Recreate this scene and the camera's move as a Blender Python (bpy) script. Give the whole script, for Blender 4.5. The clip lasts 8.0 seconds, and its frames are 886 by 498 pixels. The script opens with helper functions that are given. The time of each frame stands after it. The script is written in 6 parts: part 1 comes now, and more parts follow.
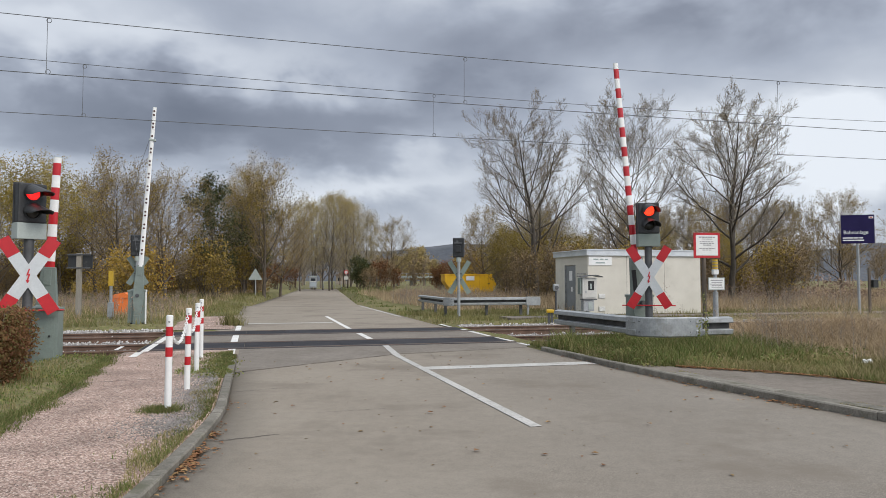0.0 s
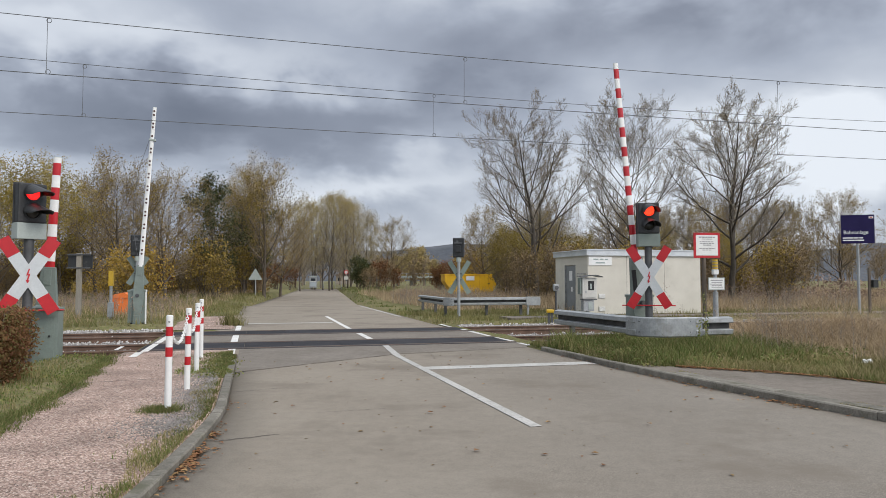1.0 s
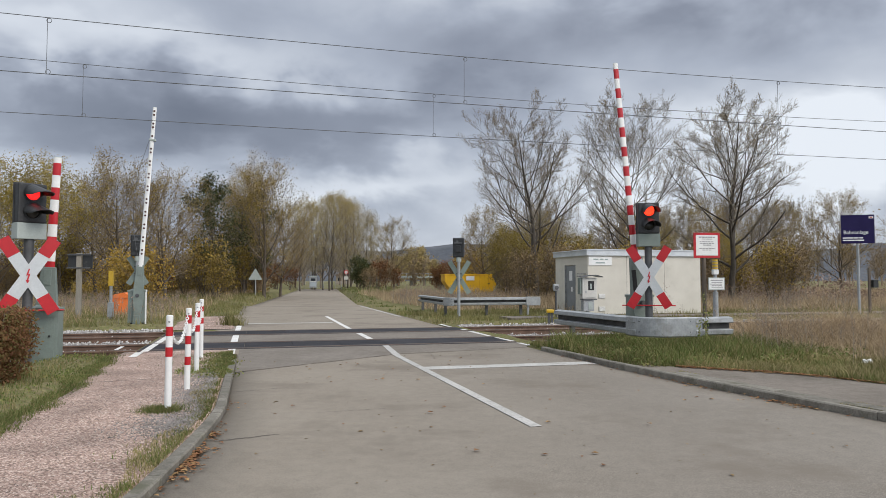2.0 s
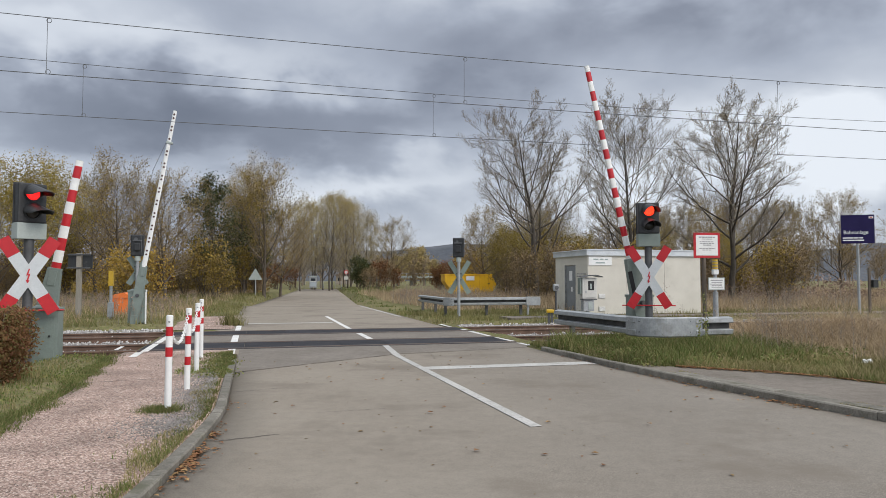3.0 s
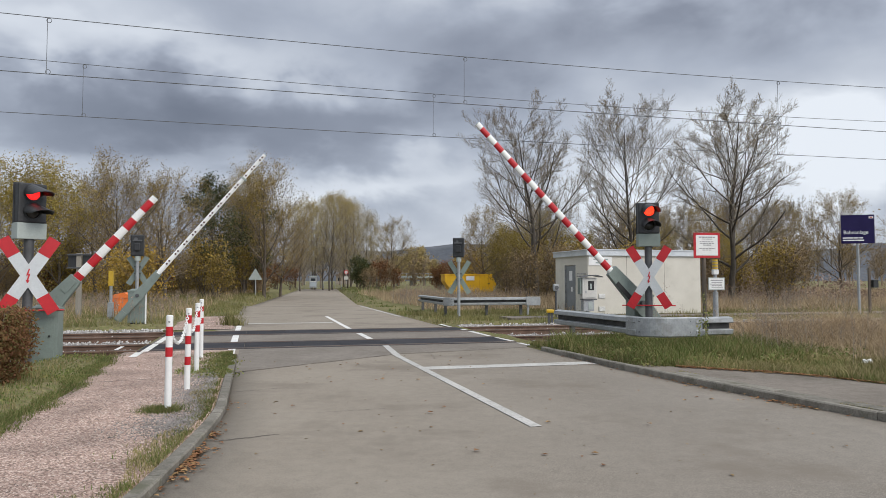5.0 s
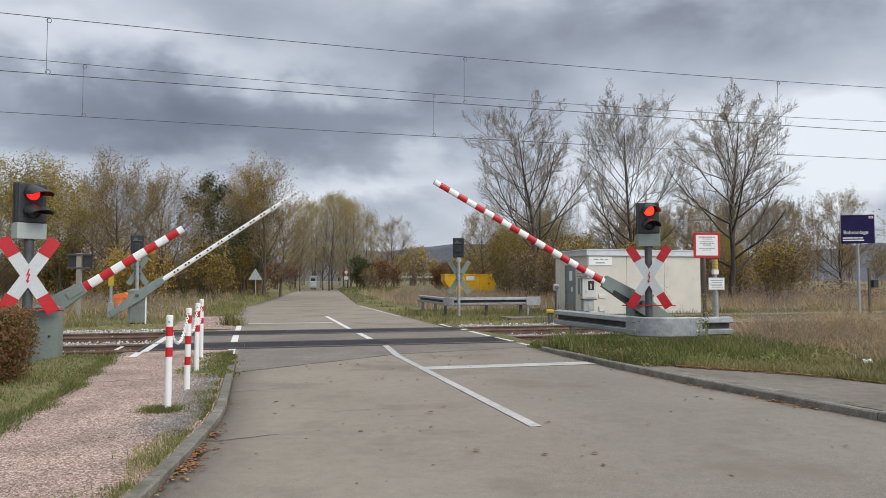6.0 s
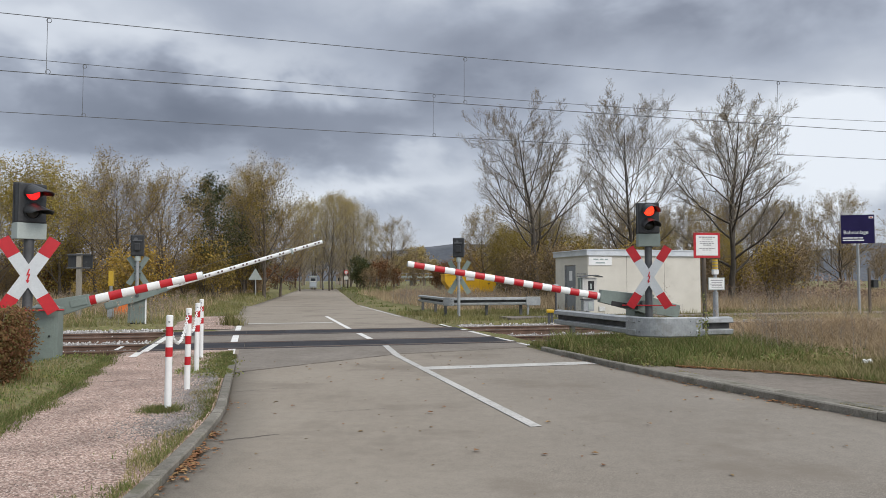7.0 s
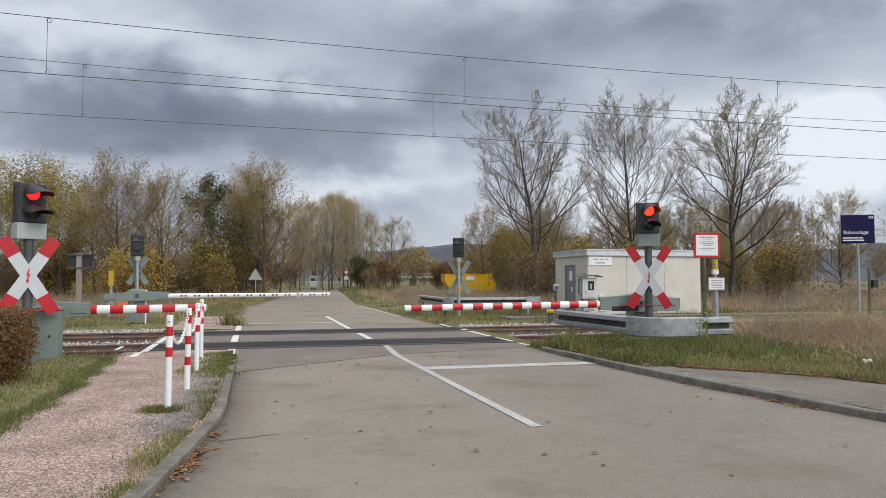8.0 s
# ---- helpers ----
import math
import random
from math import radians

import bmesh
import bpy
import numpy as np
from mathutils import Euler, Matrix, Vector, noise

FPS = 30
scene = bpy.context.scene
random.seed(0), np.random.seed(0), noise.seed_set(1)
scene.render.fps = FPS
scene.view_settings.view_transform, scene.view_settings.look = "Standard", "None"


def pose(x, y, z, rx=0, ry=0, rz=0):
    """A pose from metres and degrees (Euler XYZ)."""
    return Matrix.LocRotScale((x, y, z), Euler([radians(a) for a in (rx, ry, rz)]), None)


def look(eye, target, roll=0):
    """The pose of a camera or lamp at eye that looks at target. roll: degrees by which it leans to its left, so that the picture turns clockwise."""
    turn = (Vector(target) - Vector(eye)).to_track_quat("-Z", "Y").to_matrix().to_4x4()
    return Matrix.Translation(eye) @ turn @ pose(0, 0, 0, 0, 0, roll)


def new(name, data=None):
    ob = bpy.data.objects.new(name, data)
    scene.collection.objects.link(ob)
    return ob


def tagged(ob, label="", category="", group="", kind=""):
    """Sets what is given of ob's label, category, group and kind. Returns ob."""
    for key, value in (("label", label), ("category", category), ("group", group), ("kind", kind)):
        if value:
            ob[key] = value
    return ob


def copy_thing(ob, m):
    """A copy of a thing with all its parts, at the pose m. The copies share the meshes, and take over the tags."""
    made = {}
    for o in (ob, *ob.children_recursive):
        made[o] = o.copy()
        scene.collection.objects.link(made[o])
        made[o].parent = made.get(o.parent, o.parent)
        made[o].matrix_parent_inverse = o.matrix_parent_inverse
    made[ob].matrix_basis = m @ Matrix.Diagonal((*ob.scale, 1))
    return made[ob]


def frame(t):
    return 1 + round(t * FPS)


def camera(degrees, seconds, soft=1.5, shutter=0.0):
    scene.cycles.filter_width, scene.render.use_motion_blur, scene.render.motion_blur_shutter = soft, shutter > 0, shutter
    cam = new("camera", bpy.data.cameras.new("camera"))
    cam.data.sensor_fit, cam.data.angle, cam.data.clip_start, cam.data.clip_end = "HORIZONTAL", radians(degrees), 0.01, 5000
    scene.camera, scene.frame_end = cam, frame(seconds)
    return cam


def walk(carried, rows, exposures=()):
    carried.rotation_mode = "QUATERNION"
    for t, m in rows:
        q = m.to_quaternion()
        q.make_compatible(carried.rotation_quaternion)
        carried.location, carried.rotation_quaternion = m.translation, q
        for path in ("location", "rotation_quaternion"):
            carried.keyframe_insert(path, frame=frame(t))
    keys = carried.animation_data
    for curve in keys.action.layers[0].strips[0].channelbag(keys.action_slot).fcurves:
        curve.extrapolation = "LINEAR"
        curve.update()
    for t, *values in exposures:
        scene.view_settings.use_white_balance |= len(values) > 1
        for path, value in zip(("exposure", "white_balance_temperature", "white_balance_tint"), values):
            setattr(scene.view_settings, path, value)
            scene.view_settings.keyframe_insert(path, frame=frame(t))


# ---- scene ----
# ---------------------------------------------------------------- camera
cam = camera(64.19, 8.0, soft=0.85)
EYE = pose(0, 0, 1.5, 92.565, 0, 0)
walk(cam, [(0.0, EYE), (8.0, EYE)], exposures=[(0.0, 0.0), (8.0, 0.0)])

# ---------------------------------------------------------------- world and sun
SUN_AT = Vector((0.62, -0.50, 0.62)).normalized()


def build_world():
    world = bpy.data.worlds.new("overcast_sky")
    scene.world = world
    world.use_nodes = True
    nt = world.node_tree
    nt.nodes.clear()
    N, L = nt.nodes.new, nt.links.new

    def math_node(op, a, b=None, clamp=False):
        n = N("ShaderNodeMath")
        n.operation, n.use_clamp = op, clamp
        for i, v in enumerate((a, b)):
            if v is None:
                continue
            if isinstance(v, (int, float)):
                n.inputs[i].default_value = v
            else:
                L(v, n.inputs[i])
        return n.outputs[0]

    def mix(fac, a, b, mode="MIX"):
        n = N("ShaderNodeMix")
        n.data_type, n.blend_type = "RGBA", mode
        for i, v in ((0, fac), (6, a), (7, b)):
            if isinstance(v, (int, float)):
                n.inputs[i].default_value = v
            elif isinstance(v, tuple):
                n.inputs[i].default_value = (*v, 1)
            else:
                L(v, n.inputs[i])
        return n.outputs[2]

    tc = N("ShaderNodeTexCoord")
    sep = N("ShaderNodeSeparateXYZ")
    L(tc.outputs["Generated"], sep.inputs[0])
    x, y, z = sep.outputs
    up = math_node("MAXIMUM", z, 0.0)
    den = math_node("ADD", up, 0.42)
    com = N("ShaderNodeCombineXYZ")
    L(math_node("DIVIDE", x, den), com.inputs[0])
    L(math_node("DIVIDE", y, den), com.inputs[1])

    def cloud_noise(scale, detail, rough, off, distortion, src, squash):
        mp = N("ShaderNodeMapping")
        mp.inputs["Location"].default_value = off
        mp.inputs["Scale"].default_value = squash
        L(src, mp.inputs[0])
        n = N("ShaderNodeTexNoise")
        n.inputs["Scale"].default_value = scale
        n.inputs["Detail"].default_value = detail
        n.inputs["Roughness"].default_value = rough
        n.inputs["Distortion"].default_value = distortion
        L(mp.outputs[0], n.inputs["Vector"])
        return n.outputs["Fac"]

    big = cloud_noise(1.0, 3, 0.5, (3.1, 1.7, 0), 0.3, com.outputs[0], (0.8, 1.2, 1))
    fine = cloud_noise(3.2, 5, 0.46, (1.4, 3.2, 0.7), 0.15, tc.outputs["Generated"], (1.0, 1.0, 2.0))
    wisp = cloud_noise(9.0, 4, 0.5, (0.3, 5.1, 2.0), 0.2, tc.outputs["Generated"], (1.0, 1.0, 1.7))
    fac = math_node("ADD", math_node("MULTIPLY", big, 0.34), math_node("MULTIPLY", fine, 0.44))
    fac = math_node("ADD", fac, math_node("MULTIPLY", wisp, 0.16))
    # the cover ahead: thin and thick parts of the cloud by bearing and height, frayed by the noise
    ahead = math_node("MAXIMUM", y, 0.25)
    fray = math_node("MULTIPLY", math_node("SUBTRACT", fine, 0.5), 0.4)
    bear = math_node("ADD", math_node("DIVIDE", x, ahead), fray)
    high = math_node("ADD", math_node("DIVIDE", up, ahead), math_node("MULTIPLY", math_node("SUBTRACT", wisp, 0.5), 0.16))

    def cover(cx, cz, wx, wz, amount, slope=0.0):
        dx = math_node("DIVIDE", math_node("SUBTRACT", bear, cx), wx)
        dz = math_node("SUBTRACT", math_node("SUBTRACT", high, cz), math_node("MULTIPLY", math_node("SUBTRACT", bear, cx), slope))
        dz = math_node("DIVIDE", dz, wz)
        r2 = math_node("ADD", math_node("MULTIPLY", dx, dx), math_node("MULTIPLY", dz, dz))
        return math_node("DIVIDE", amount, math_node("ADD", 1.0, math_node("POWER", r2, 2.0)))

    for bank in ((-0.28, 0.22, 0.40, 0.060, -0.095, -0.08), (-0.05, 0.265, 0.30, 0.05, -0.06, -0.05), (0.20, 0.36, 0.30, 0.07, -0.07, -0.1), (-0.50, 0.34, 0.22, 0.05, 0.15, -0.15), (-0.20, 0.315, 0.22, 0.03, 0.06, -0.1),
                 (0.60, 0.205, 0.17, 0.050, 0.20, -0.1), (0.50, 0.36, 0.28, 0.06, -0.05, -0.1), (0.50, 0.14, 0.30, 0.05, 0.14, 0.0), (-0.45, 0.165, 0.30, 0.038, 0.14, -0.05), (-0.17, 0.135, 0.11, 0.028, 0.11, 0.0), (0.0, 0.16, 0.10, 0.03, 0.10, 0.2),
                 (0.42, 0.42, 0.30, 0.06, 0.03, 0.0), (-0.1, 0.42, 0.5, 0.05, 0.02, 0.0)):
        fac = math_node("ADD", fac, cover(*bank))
    # a thinner layer towards the zenith
    fac = math_node("ADD", fac, math_node("MULTIPLY", math_node("MAXIMUM", math_node("SUBTRACT", up, 0.40), 0.0), 0.6))
    fac = math_node("ADD", fac, 0.105)
    ramp = N("ShaderNodeValToRGB")
    e = ramp.color_ramp.elements
    e[0].position, e[0].color = 0.34, (0.172, 0.195, 0.25, 1)
    e[1].position, e[1].color = 0.78, (0.84, 0.89, 0.96, 1)
    for p, c in ((0.47, (0.272, 0.303, 0.376, 1)), (0.56, (0.42, 0.465, 0.555, 1))):
        k = e.new(p)
        k.color = c
    L(fac, ramp.inputs[0])
    # the veiled sun brightens the cloud round it
    dot = N("ShaderNodeVectorMath")
    dot.operation = "DOT_PRODUCT"
    dot.inputs[1].default_value = SUN_AT
    L(tc.outputs["Generated"], dot.inputs[0])
    glow = math_node("POWER", math_node("MAXIMUM", dot.outputs["Value"], 0.0), 2.0)
    bright = math_node("ADD", 1.0, math_node("MULTIPLY", glow, 1.6))
    cl = N("ShaderNodeVectorMath")
    cl.operation = "SCALE"
    L(ramp.outputs[0], cl.inputs[0])
    L(math_node("MULTIPLY", bright, 10.0), cl.inputs["Scale"])
    sky = N("ShaderNodeTexSky")
    sky.sky_type, sky.sun_disc = "NISHITA", False
    sky.sun_elevation = math.asin(SUN_AT.z)
    sky.sun_rotation = math.atan2(SUN_AT.x, SUN_AT.y)
    col = mix(0.94, sky.outputs[0], cl.outputs[0])
    bg = N("ShaderNodeBackground")
    bg.inputs["Strength"].default_value = 0.1
    L(col, bg.inputs[0])
    out = N("ShaderNodeOutputWorld")
    L(bg.outputs[0], out.inputs[0])


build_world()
sun = new("sun", bpy.data.lights.new("sun", "SUN"))
sun.data.energy, sun.data.angle, sun.data.color = 1.5, radians(24), (1.0, 0.91, 0.80)
sun.matrix_world = look(SUN_AT * 60, (0, 0, 0))


# ---------------------------------------------------------------- materials
def surface(name, c1, c2, scale=4.0, c3=None, speck=60.0, speck_amt=0.25, rough=0.75, metal=0.0, bump=0.15,
            depth=0.01, per="none", per_amt=0.35, space="object", coat=0.0, dirt=None, dirt_scale=1.2, dirt_at=0.58, stretch=(1, 1, 1), spec=0.5, mottle=0.0, x_tone=False):
    """Two-scale procedural surface: broad blotches c1 to c2, fine specks, stains, relief."""
    m = bpy.data.materials.new(name)
    m.use_nodes = True
    nt = m.node_tree
    N, L = nt.nodes.new, nt.links.new
    bsdf = nt.nodes["Principled BSDF"]
    if space == "world":
        vec = N("ShaderNodeNewGeometry").outputs["Position"]
    else:
        vec = N("ShaderNodeTexCoord").outputs["Object"]
    mp = N("ShaderNodeMapping")
    mp.inputs["Scale"].default_value = stretch
    L(vec, mp.inputs[0])
    vec = mp.outputs[0]

    def tex(s, detail=4, rgh=0.6):
        n = N("ShaderNodeTexNoise")
        n.inputs["Scale"].default_value, n.inputs["Detail"].default_value = s, detail
        n.inputs["Roughness"].default_value = rgh
        L(vec, n.inputs["Vector"])
        return n.outputs["Fac"]

    def ramp(src, lo, hi, a, b):
        r = N("ShaderNodeValToRGB")
        r.color_ramp.elements[0].position, r.color_ramp.elements[0].color = lo, (*a, 1)
        r.color_ramp.elements[1].position, r.color_ramp.elements[1].color = hi, (*b, 1)
        L(src, r.inputs[0])
        return r.outputs[0]

    def mix(fac, a, b, mode="MIX"):
        n = N("ShaderNodeMix")
        n.data_type, n.blend_type = "RGBA", mode
        for i, v in ((0, fac), (6, a), (7, b)):
            if isinstance(v, (int, float)):
                n.inputs[i].default_value = v
            elif isinstance(v, tuple):
                n.inputs[i].default_value = (*v, 1)
            else:
                L(v, n.inputs[i])
        return n.outputs[2]

    col = ramp(tex(scale), 0.35, 0.65, c1, c2)
    grain = tex(speck, 3, 0.7)
    g = 1.0 - speck_amt
    col = mix(1.0, col, ramp(grain, 0.3, 0.7, (g, g, g), (1 + speck_amt * 0.6,) * 3), "MULTIPLY")
    if mottle:
        lo, hi = 1 - mottle, 1 + mottle
        col = mix(1.0, col, ramp(tex(7.0, 5, 0.65), 0.3, 0.7, (lo, lo, lo), (hi, hi, hi)), "MULTIPLY")
    if x_tone:
        # paler and warmer towards low x, darker and cooler towards high x
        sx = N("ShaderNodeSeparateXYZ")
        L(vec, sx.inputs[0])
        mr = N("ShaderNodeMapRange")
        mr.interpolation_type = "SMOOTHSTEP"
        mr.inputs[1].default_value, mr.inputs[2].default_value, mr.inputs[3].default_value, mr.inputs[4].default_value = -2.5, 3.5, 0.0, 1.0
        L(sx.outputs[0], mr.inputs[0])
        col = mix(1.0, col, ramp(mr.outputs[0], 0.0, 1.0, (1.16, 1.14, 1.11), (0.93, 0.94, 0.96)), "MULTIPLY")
    if c3:
        vo = N("ShaderNodeTexVoronoi")
        vo.inputs["Scale"].default_value = speck * 1.6
        L(vec, vo.inputs["Vector"])
        col = mix(ramp(vo.outputs["Color"], 0.55, 0.75, (0, 0, 0), (0.8, 0.8, 0.8)), col, c3)
    if dirt:
        col = mix(ramp(tex(dirt_scale, 6, 0.65), dirt_at, dirt_at + 0.13, (0, 0, 0), (0.75, 0.75, 0.75)), col, dirt)
    if per != "none":
        src = N("ShaderNodeNewGeometry").outputs["Random Per Island"] if per == "island" else N("ShaderNodeObjectInfo").outputs["Random"]
        lo, hi = 1 - per_amt, 1 + per_amt
        col = mix(1.0, col, ramp(src, 0.0, 1.0, (lo, lo, lo), (hi, hi, hi)), "MULTIPLY")
    L(col, bsdf.inputs["Base Color"])
    bsdf.inputs["Metallic"].default_value = metal
    bsdf.inputs["Specular IOR Level"].default_value = spec
    bsdf.inputs["Coat Weight"].default_value = coat
    L(ramp(grain, 0.2, 0.8, (rough - 0.1,) * 3, (min(rough + 0.1, 1),) * 3), bsdf.inputs["Roughness"])
    if bump:
        b = N("ShaderNodeBump")
        b.inputs["Strength"].default_value, b.inputs["Distance"].default_value = bump, depth
        L(grain, b.inputs["Height"])
        L(b.outputs[0], bsdf.inputs["Normal"])
    return m


def chip_surface(name, stops, cells):
    """Bound stone chippings: one colour per chip, with dark gaps and worn patches."""
    m = bpy.data.materials.new(name)
    m.use_nodes = True
    nt = m.node_tree
    N, L = nt.nodes.new, nt.links.new
    bsdf = nt.nodes["Principled BSDF"]
    pos = N("ShaderNodeNewGeometry").outputs["Position"]
    vo = N("ShaderNodeTexVoronoi")
    vo.inputs["Scale"].default_value = cells
    L(pos, vo.inputs["Vector"])
    r = N("ShaderNodeValToRGB")
    e = r.color_ramp.elements
    e[0].position, e[0].color = stops[0][0], (*stops[0][1], 1)
    e[1].position, e[1].color = stops[-1][0], (*stops[-1][1], 1)
    for p, c in stops[1:-1]:
        k = e.new(p)
        k.color = (*c, 1)
    sep = N("ShaderNodeSeparateColor")
    L(vo.outputs["Color"], sep.inputs[0])
    L(sep.outputs[0], r.inputs[0])
    big = N("ShaderNodeTexNoise")
    big.inputs["Scale"].default_value, big.inputs["Detail"].default_value = 1.3, 6
    L(pos, big.inputs["Vector"])
    mr = N("ShaderNodeMapRange")
    mr.inputs[1].default_value, mr.inputs[2].default_value, mr.inputs[3].default_value, mr.inputs[4].default_value = 0.35, 0.7, 1.12, 0.72
    L(big.outputs["Fac"], mr.inputs[0])
    sc = N("ShaderNodeVectorMath")
    sc.operation = "SCALE"
    L(r.outputs[0], sc.inputs[0])
    L(mr.outputs[0], sc.inputs["Scale"])
    L(sc.outputs[0], bsdf.inputs["Base Color"])
    bsdf.inputs["Roughness"].default_value = 0.9
    b = N("ShaderNodeBump")
    b.inputs["Strength"].default_value, b.inputs["Distance"].default_value, b.invert = 0.8, 0.012, True
    L(vo.outputs["Distance"], b.inputs["Height"])
    L(b.outputs[0], bsdf.inputs["Normal"])
    return m


def leafy(name, c1, c2, c3, through_amt=0.25):
    """Leaves or blades: one colour per island, lets some light through."""
    m = bpy.data.materials.new(name)
    m.use_nodes = True
    nt = m.node_tree
    N, L = nt.nodes.new, nt.links.new
    bsdf = nt.nodes["Principled BSDF"]
    geo = N("ShaderNodeNewGeometry")
    r = N("ShaderNodeValToRGB")
    e = r.color_ramp.elements
    e[0].color, e[1].color = (*c1, 1), (*c3, 1)
    k = e.new(0.5)
    k.color = (*c2, 1)
    L(geo.outputs["Random Per Island"], r.inputs[0])
    n = N("ShaderNodeTexNoise")
    n.inputs["Scale"].default_value = 0.6
    L(geo.outputs["Position"], n.inputs["Vector"])
    mr = N("ShaderNodeMapRange")
    mr.inputs[1].default_value, mr.inputs[2].default_value = 0.3, 0.7
    mr.inputs[3].default_value, mr.inputs[4].default_value = 0.7, 1.25
    L(n.outputs["Fac"], mr.inputs[0])
    sc = N("ShaderNodeVectorMath")
    sc.operation = "SCALE"
    L(r.outputs[0], sc.inputs[0])
    L(mr.outputs[0], sc.inputs["Scale"])
    L(sc.outputs[0], bsdf.inputs["Base Color"])
    bsdf.inputs["Roughness"].default_value = 0.75
    bsdf.inputs["Specular IOR Level"].default_value = 0.2
    tr = N("ShaderNodeBsdfTranslucent")
    L(sc.outputs[0], tr.inputs[0])
    ms = N("ShaderNodeMixShader")
    ms.inputs[0].default_value = through_amt
    L(bsdf.outputs[0], ms.inputs[1])
    L(tr.outputs[0], ms.inputs[2])
    L(ms.outputs[0], nt.nodes["Material Output"].inputs[0])
    return m


def lamp_glass(name, colour, strength):
    m = bpy.data.materials.new(name)
    m.use_nodes = True
    nt = m.node_tree
    N, L = nt.nodes.new, nt.links.new
    b = nt.nodes["Principled BSDF"]
    b.inputs["Roughness"].default_value = 0.25
    b.inputs["Base Color"].default_value = (colour[0] * 0.6, colour[1] * 0.6, colour[2] * 0.6, 1)
    if strength:
        vo = N("ShaderNodeTexVoronoi")
        vo.inputs["Scale"].default_value = 26
        L(N("ShaderNodeTexCoord").outputs["Object"], vo.inputs["Vector"])
        mr = N("ShaderNodeMapRange")
        mr.inputs[3].default_value, mr.inputs[4].default_value = strength * 1.25, strength * 0.55
        L(vo.outputs["Distance"], mr.inputs[0])
        b.inputs["Emission Color"].default_value = (*colour, 1)
        L(mr.outputs[0], b.inputs["Emission Strength"])
    return m


ASPHALT = surface("worn_asphalt", spec=0.12, mottle=0.10, x_tone=True, c1=(0.204, 0.178, 0.147), c2=(0.246, 0.218, 0.182), scale=0.35, c3=(0.262, 0.232, 0.194), speck=75, speck_amt=0.24, rough=0.85, bump=0.3, depth=0.006, space="world", dirt=(0.172, 0.147, 0.119), dirt_scale=0.55, dirt_at=0.52)
ASPHALT_DARK = surface("patched_asphalt", spec=0.12, mottle=0.14, c1=(0.172, 0.151, 0.128), c2=(0.22, 0.195, 0.168), scale=0.7, speck=60, speck_amt=0.25, rough=0.88, bump=0.3, depth=0.006, space="world", dirt=(0.14, 0.122, 0.104), dirt_scale=0.9)
PAVEMENT = surface("old_footway_asphalt", spec=0.12, mottle=0.16, c1=(0.17, 0.148, 0.124), c2=(0.215, 0.188, 0.16), scale=0.8, speck=50, speck_amt=0.3, rough=0.9, bump=0.4, depth=0.006, space="world", dirt=(0.10, 0.09, 0.07))
CHIPPINGS = chip_surface("pink_chippings", [(0.0, (0.115, 0.080, 0.062)), (0.3, (0.275, 0.180, 0.142)), (0.6, (0.405, 0.28, 0.226)), (0.85, (0.54, 0.40, 0.33)), (1.0, (0.68, 0.57, 0.49))], 72)
CRACK = surface("dirty_joint", (0.075, 0.066, 0.055), (0.12, 0.105, 0.088), 4.0, speck=40, rough=0.95, bump=0.2, space="world")
PAINT = surface("road_paint", spec=0.12, c1=(0.62, 0.61, 0.58), c2=(0.72, 0.71, 0.68), scale=1.5, speck=30, speck_amt=0.2, rough=0.7, bump=0.2, depth=0.004, space="world", dirt=(0.36, 0.345, 0.32), dirt_scale=4.0, dirt_at=0.56)
PAINT_OLD = surface("faded_road_paint", spec=0.12, c1=(0.41, 0.40, 0.375), c2=(0.51, 0.495, 0.465), scale=1.5, speck=30, speck_amt=0.25, rough=0.75, bump=0.2, depth=0.004, space="world", dirt=(0.28, 0.265, 0.245), dirt_scale=3.0, dirt_at=0.50)
CONCRETE = surface("kerb_concrete", spec=0.12, mottle=0.2, c1=(0.155, 0.143, 0.12), c2=(0.235, 0.218, 0.186), scale=2.0, speck=45, speck_amt=0.3, rough=0.9, bump=0.4, depth=0.008, per="object", per_amt=0.16, space="world", dirt=(0.085, 0.085, 0.055), dirt_scale=2.6, dirt_at=0.52)
RUBBER = surface("crossing_rubber", spec=0.12, c1=(0.030, 0.030, 0.034), c2=(0.046, 0.045, 0.05), scale=1.5, speck=60, speck_amt=0.25, rough=0.75, bump=0.3, depth=0.004, per="object", per_amt=0.12, space="world", dirt=(0.07, 0.065, 0.06))
STEEL = surface("rail_steel", (0.10, 0.085, 0.075), (0.16, 0.14, 0.125), 2.0, speck=40, rough=0.6, metal=0.6, bump=0.05)
RUST = surface("rusty_steel", (0.10, 0.06, 0.042), (0.17, 0.105, 0.075), 3.0, speck=50, rough=0.85, bump=0.2, dirt=(0.07, 0.05, 0.045))
STONE = surface("ballast_stone", (0.33, 0.31, 0.295), (0.48, 0.46, 0.44), 5.0, speck=60, rough=0.9, bump=0.3, per="island", per_amt=0.4)
GRIT = surface("grey_grit", (0.17, 0.155, 0.14), (0.27, 0.25, 0.235), 5.0, speck=60, rough=0.9, bump=0.2, per="island", per_amt=0.45)
BALLAST = surface("ballast_bed", spec=0.12, c1=(0.20, 0.18, 0.165), c2=(0.34, 0.32, 0.30), scale=6.0, c3=(0.44, 0.42, 0.40), speck=12, speck_amt=0.5, rough=0.95, bump=0.9, depth=0.04, space="world")
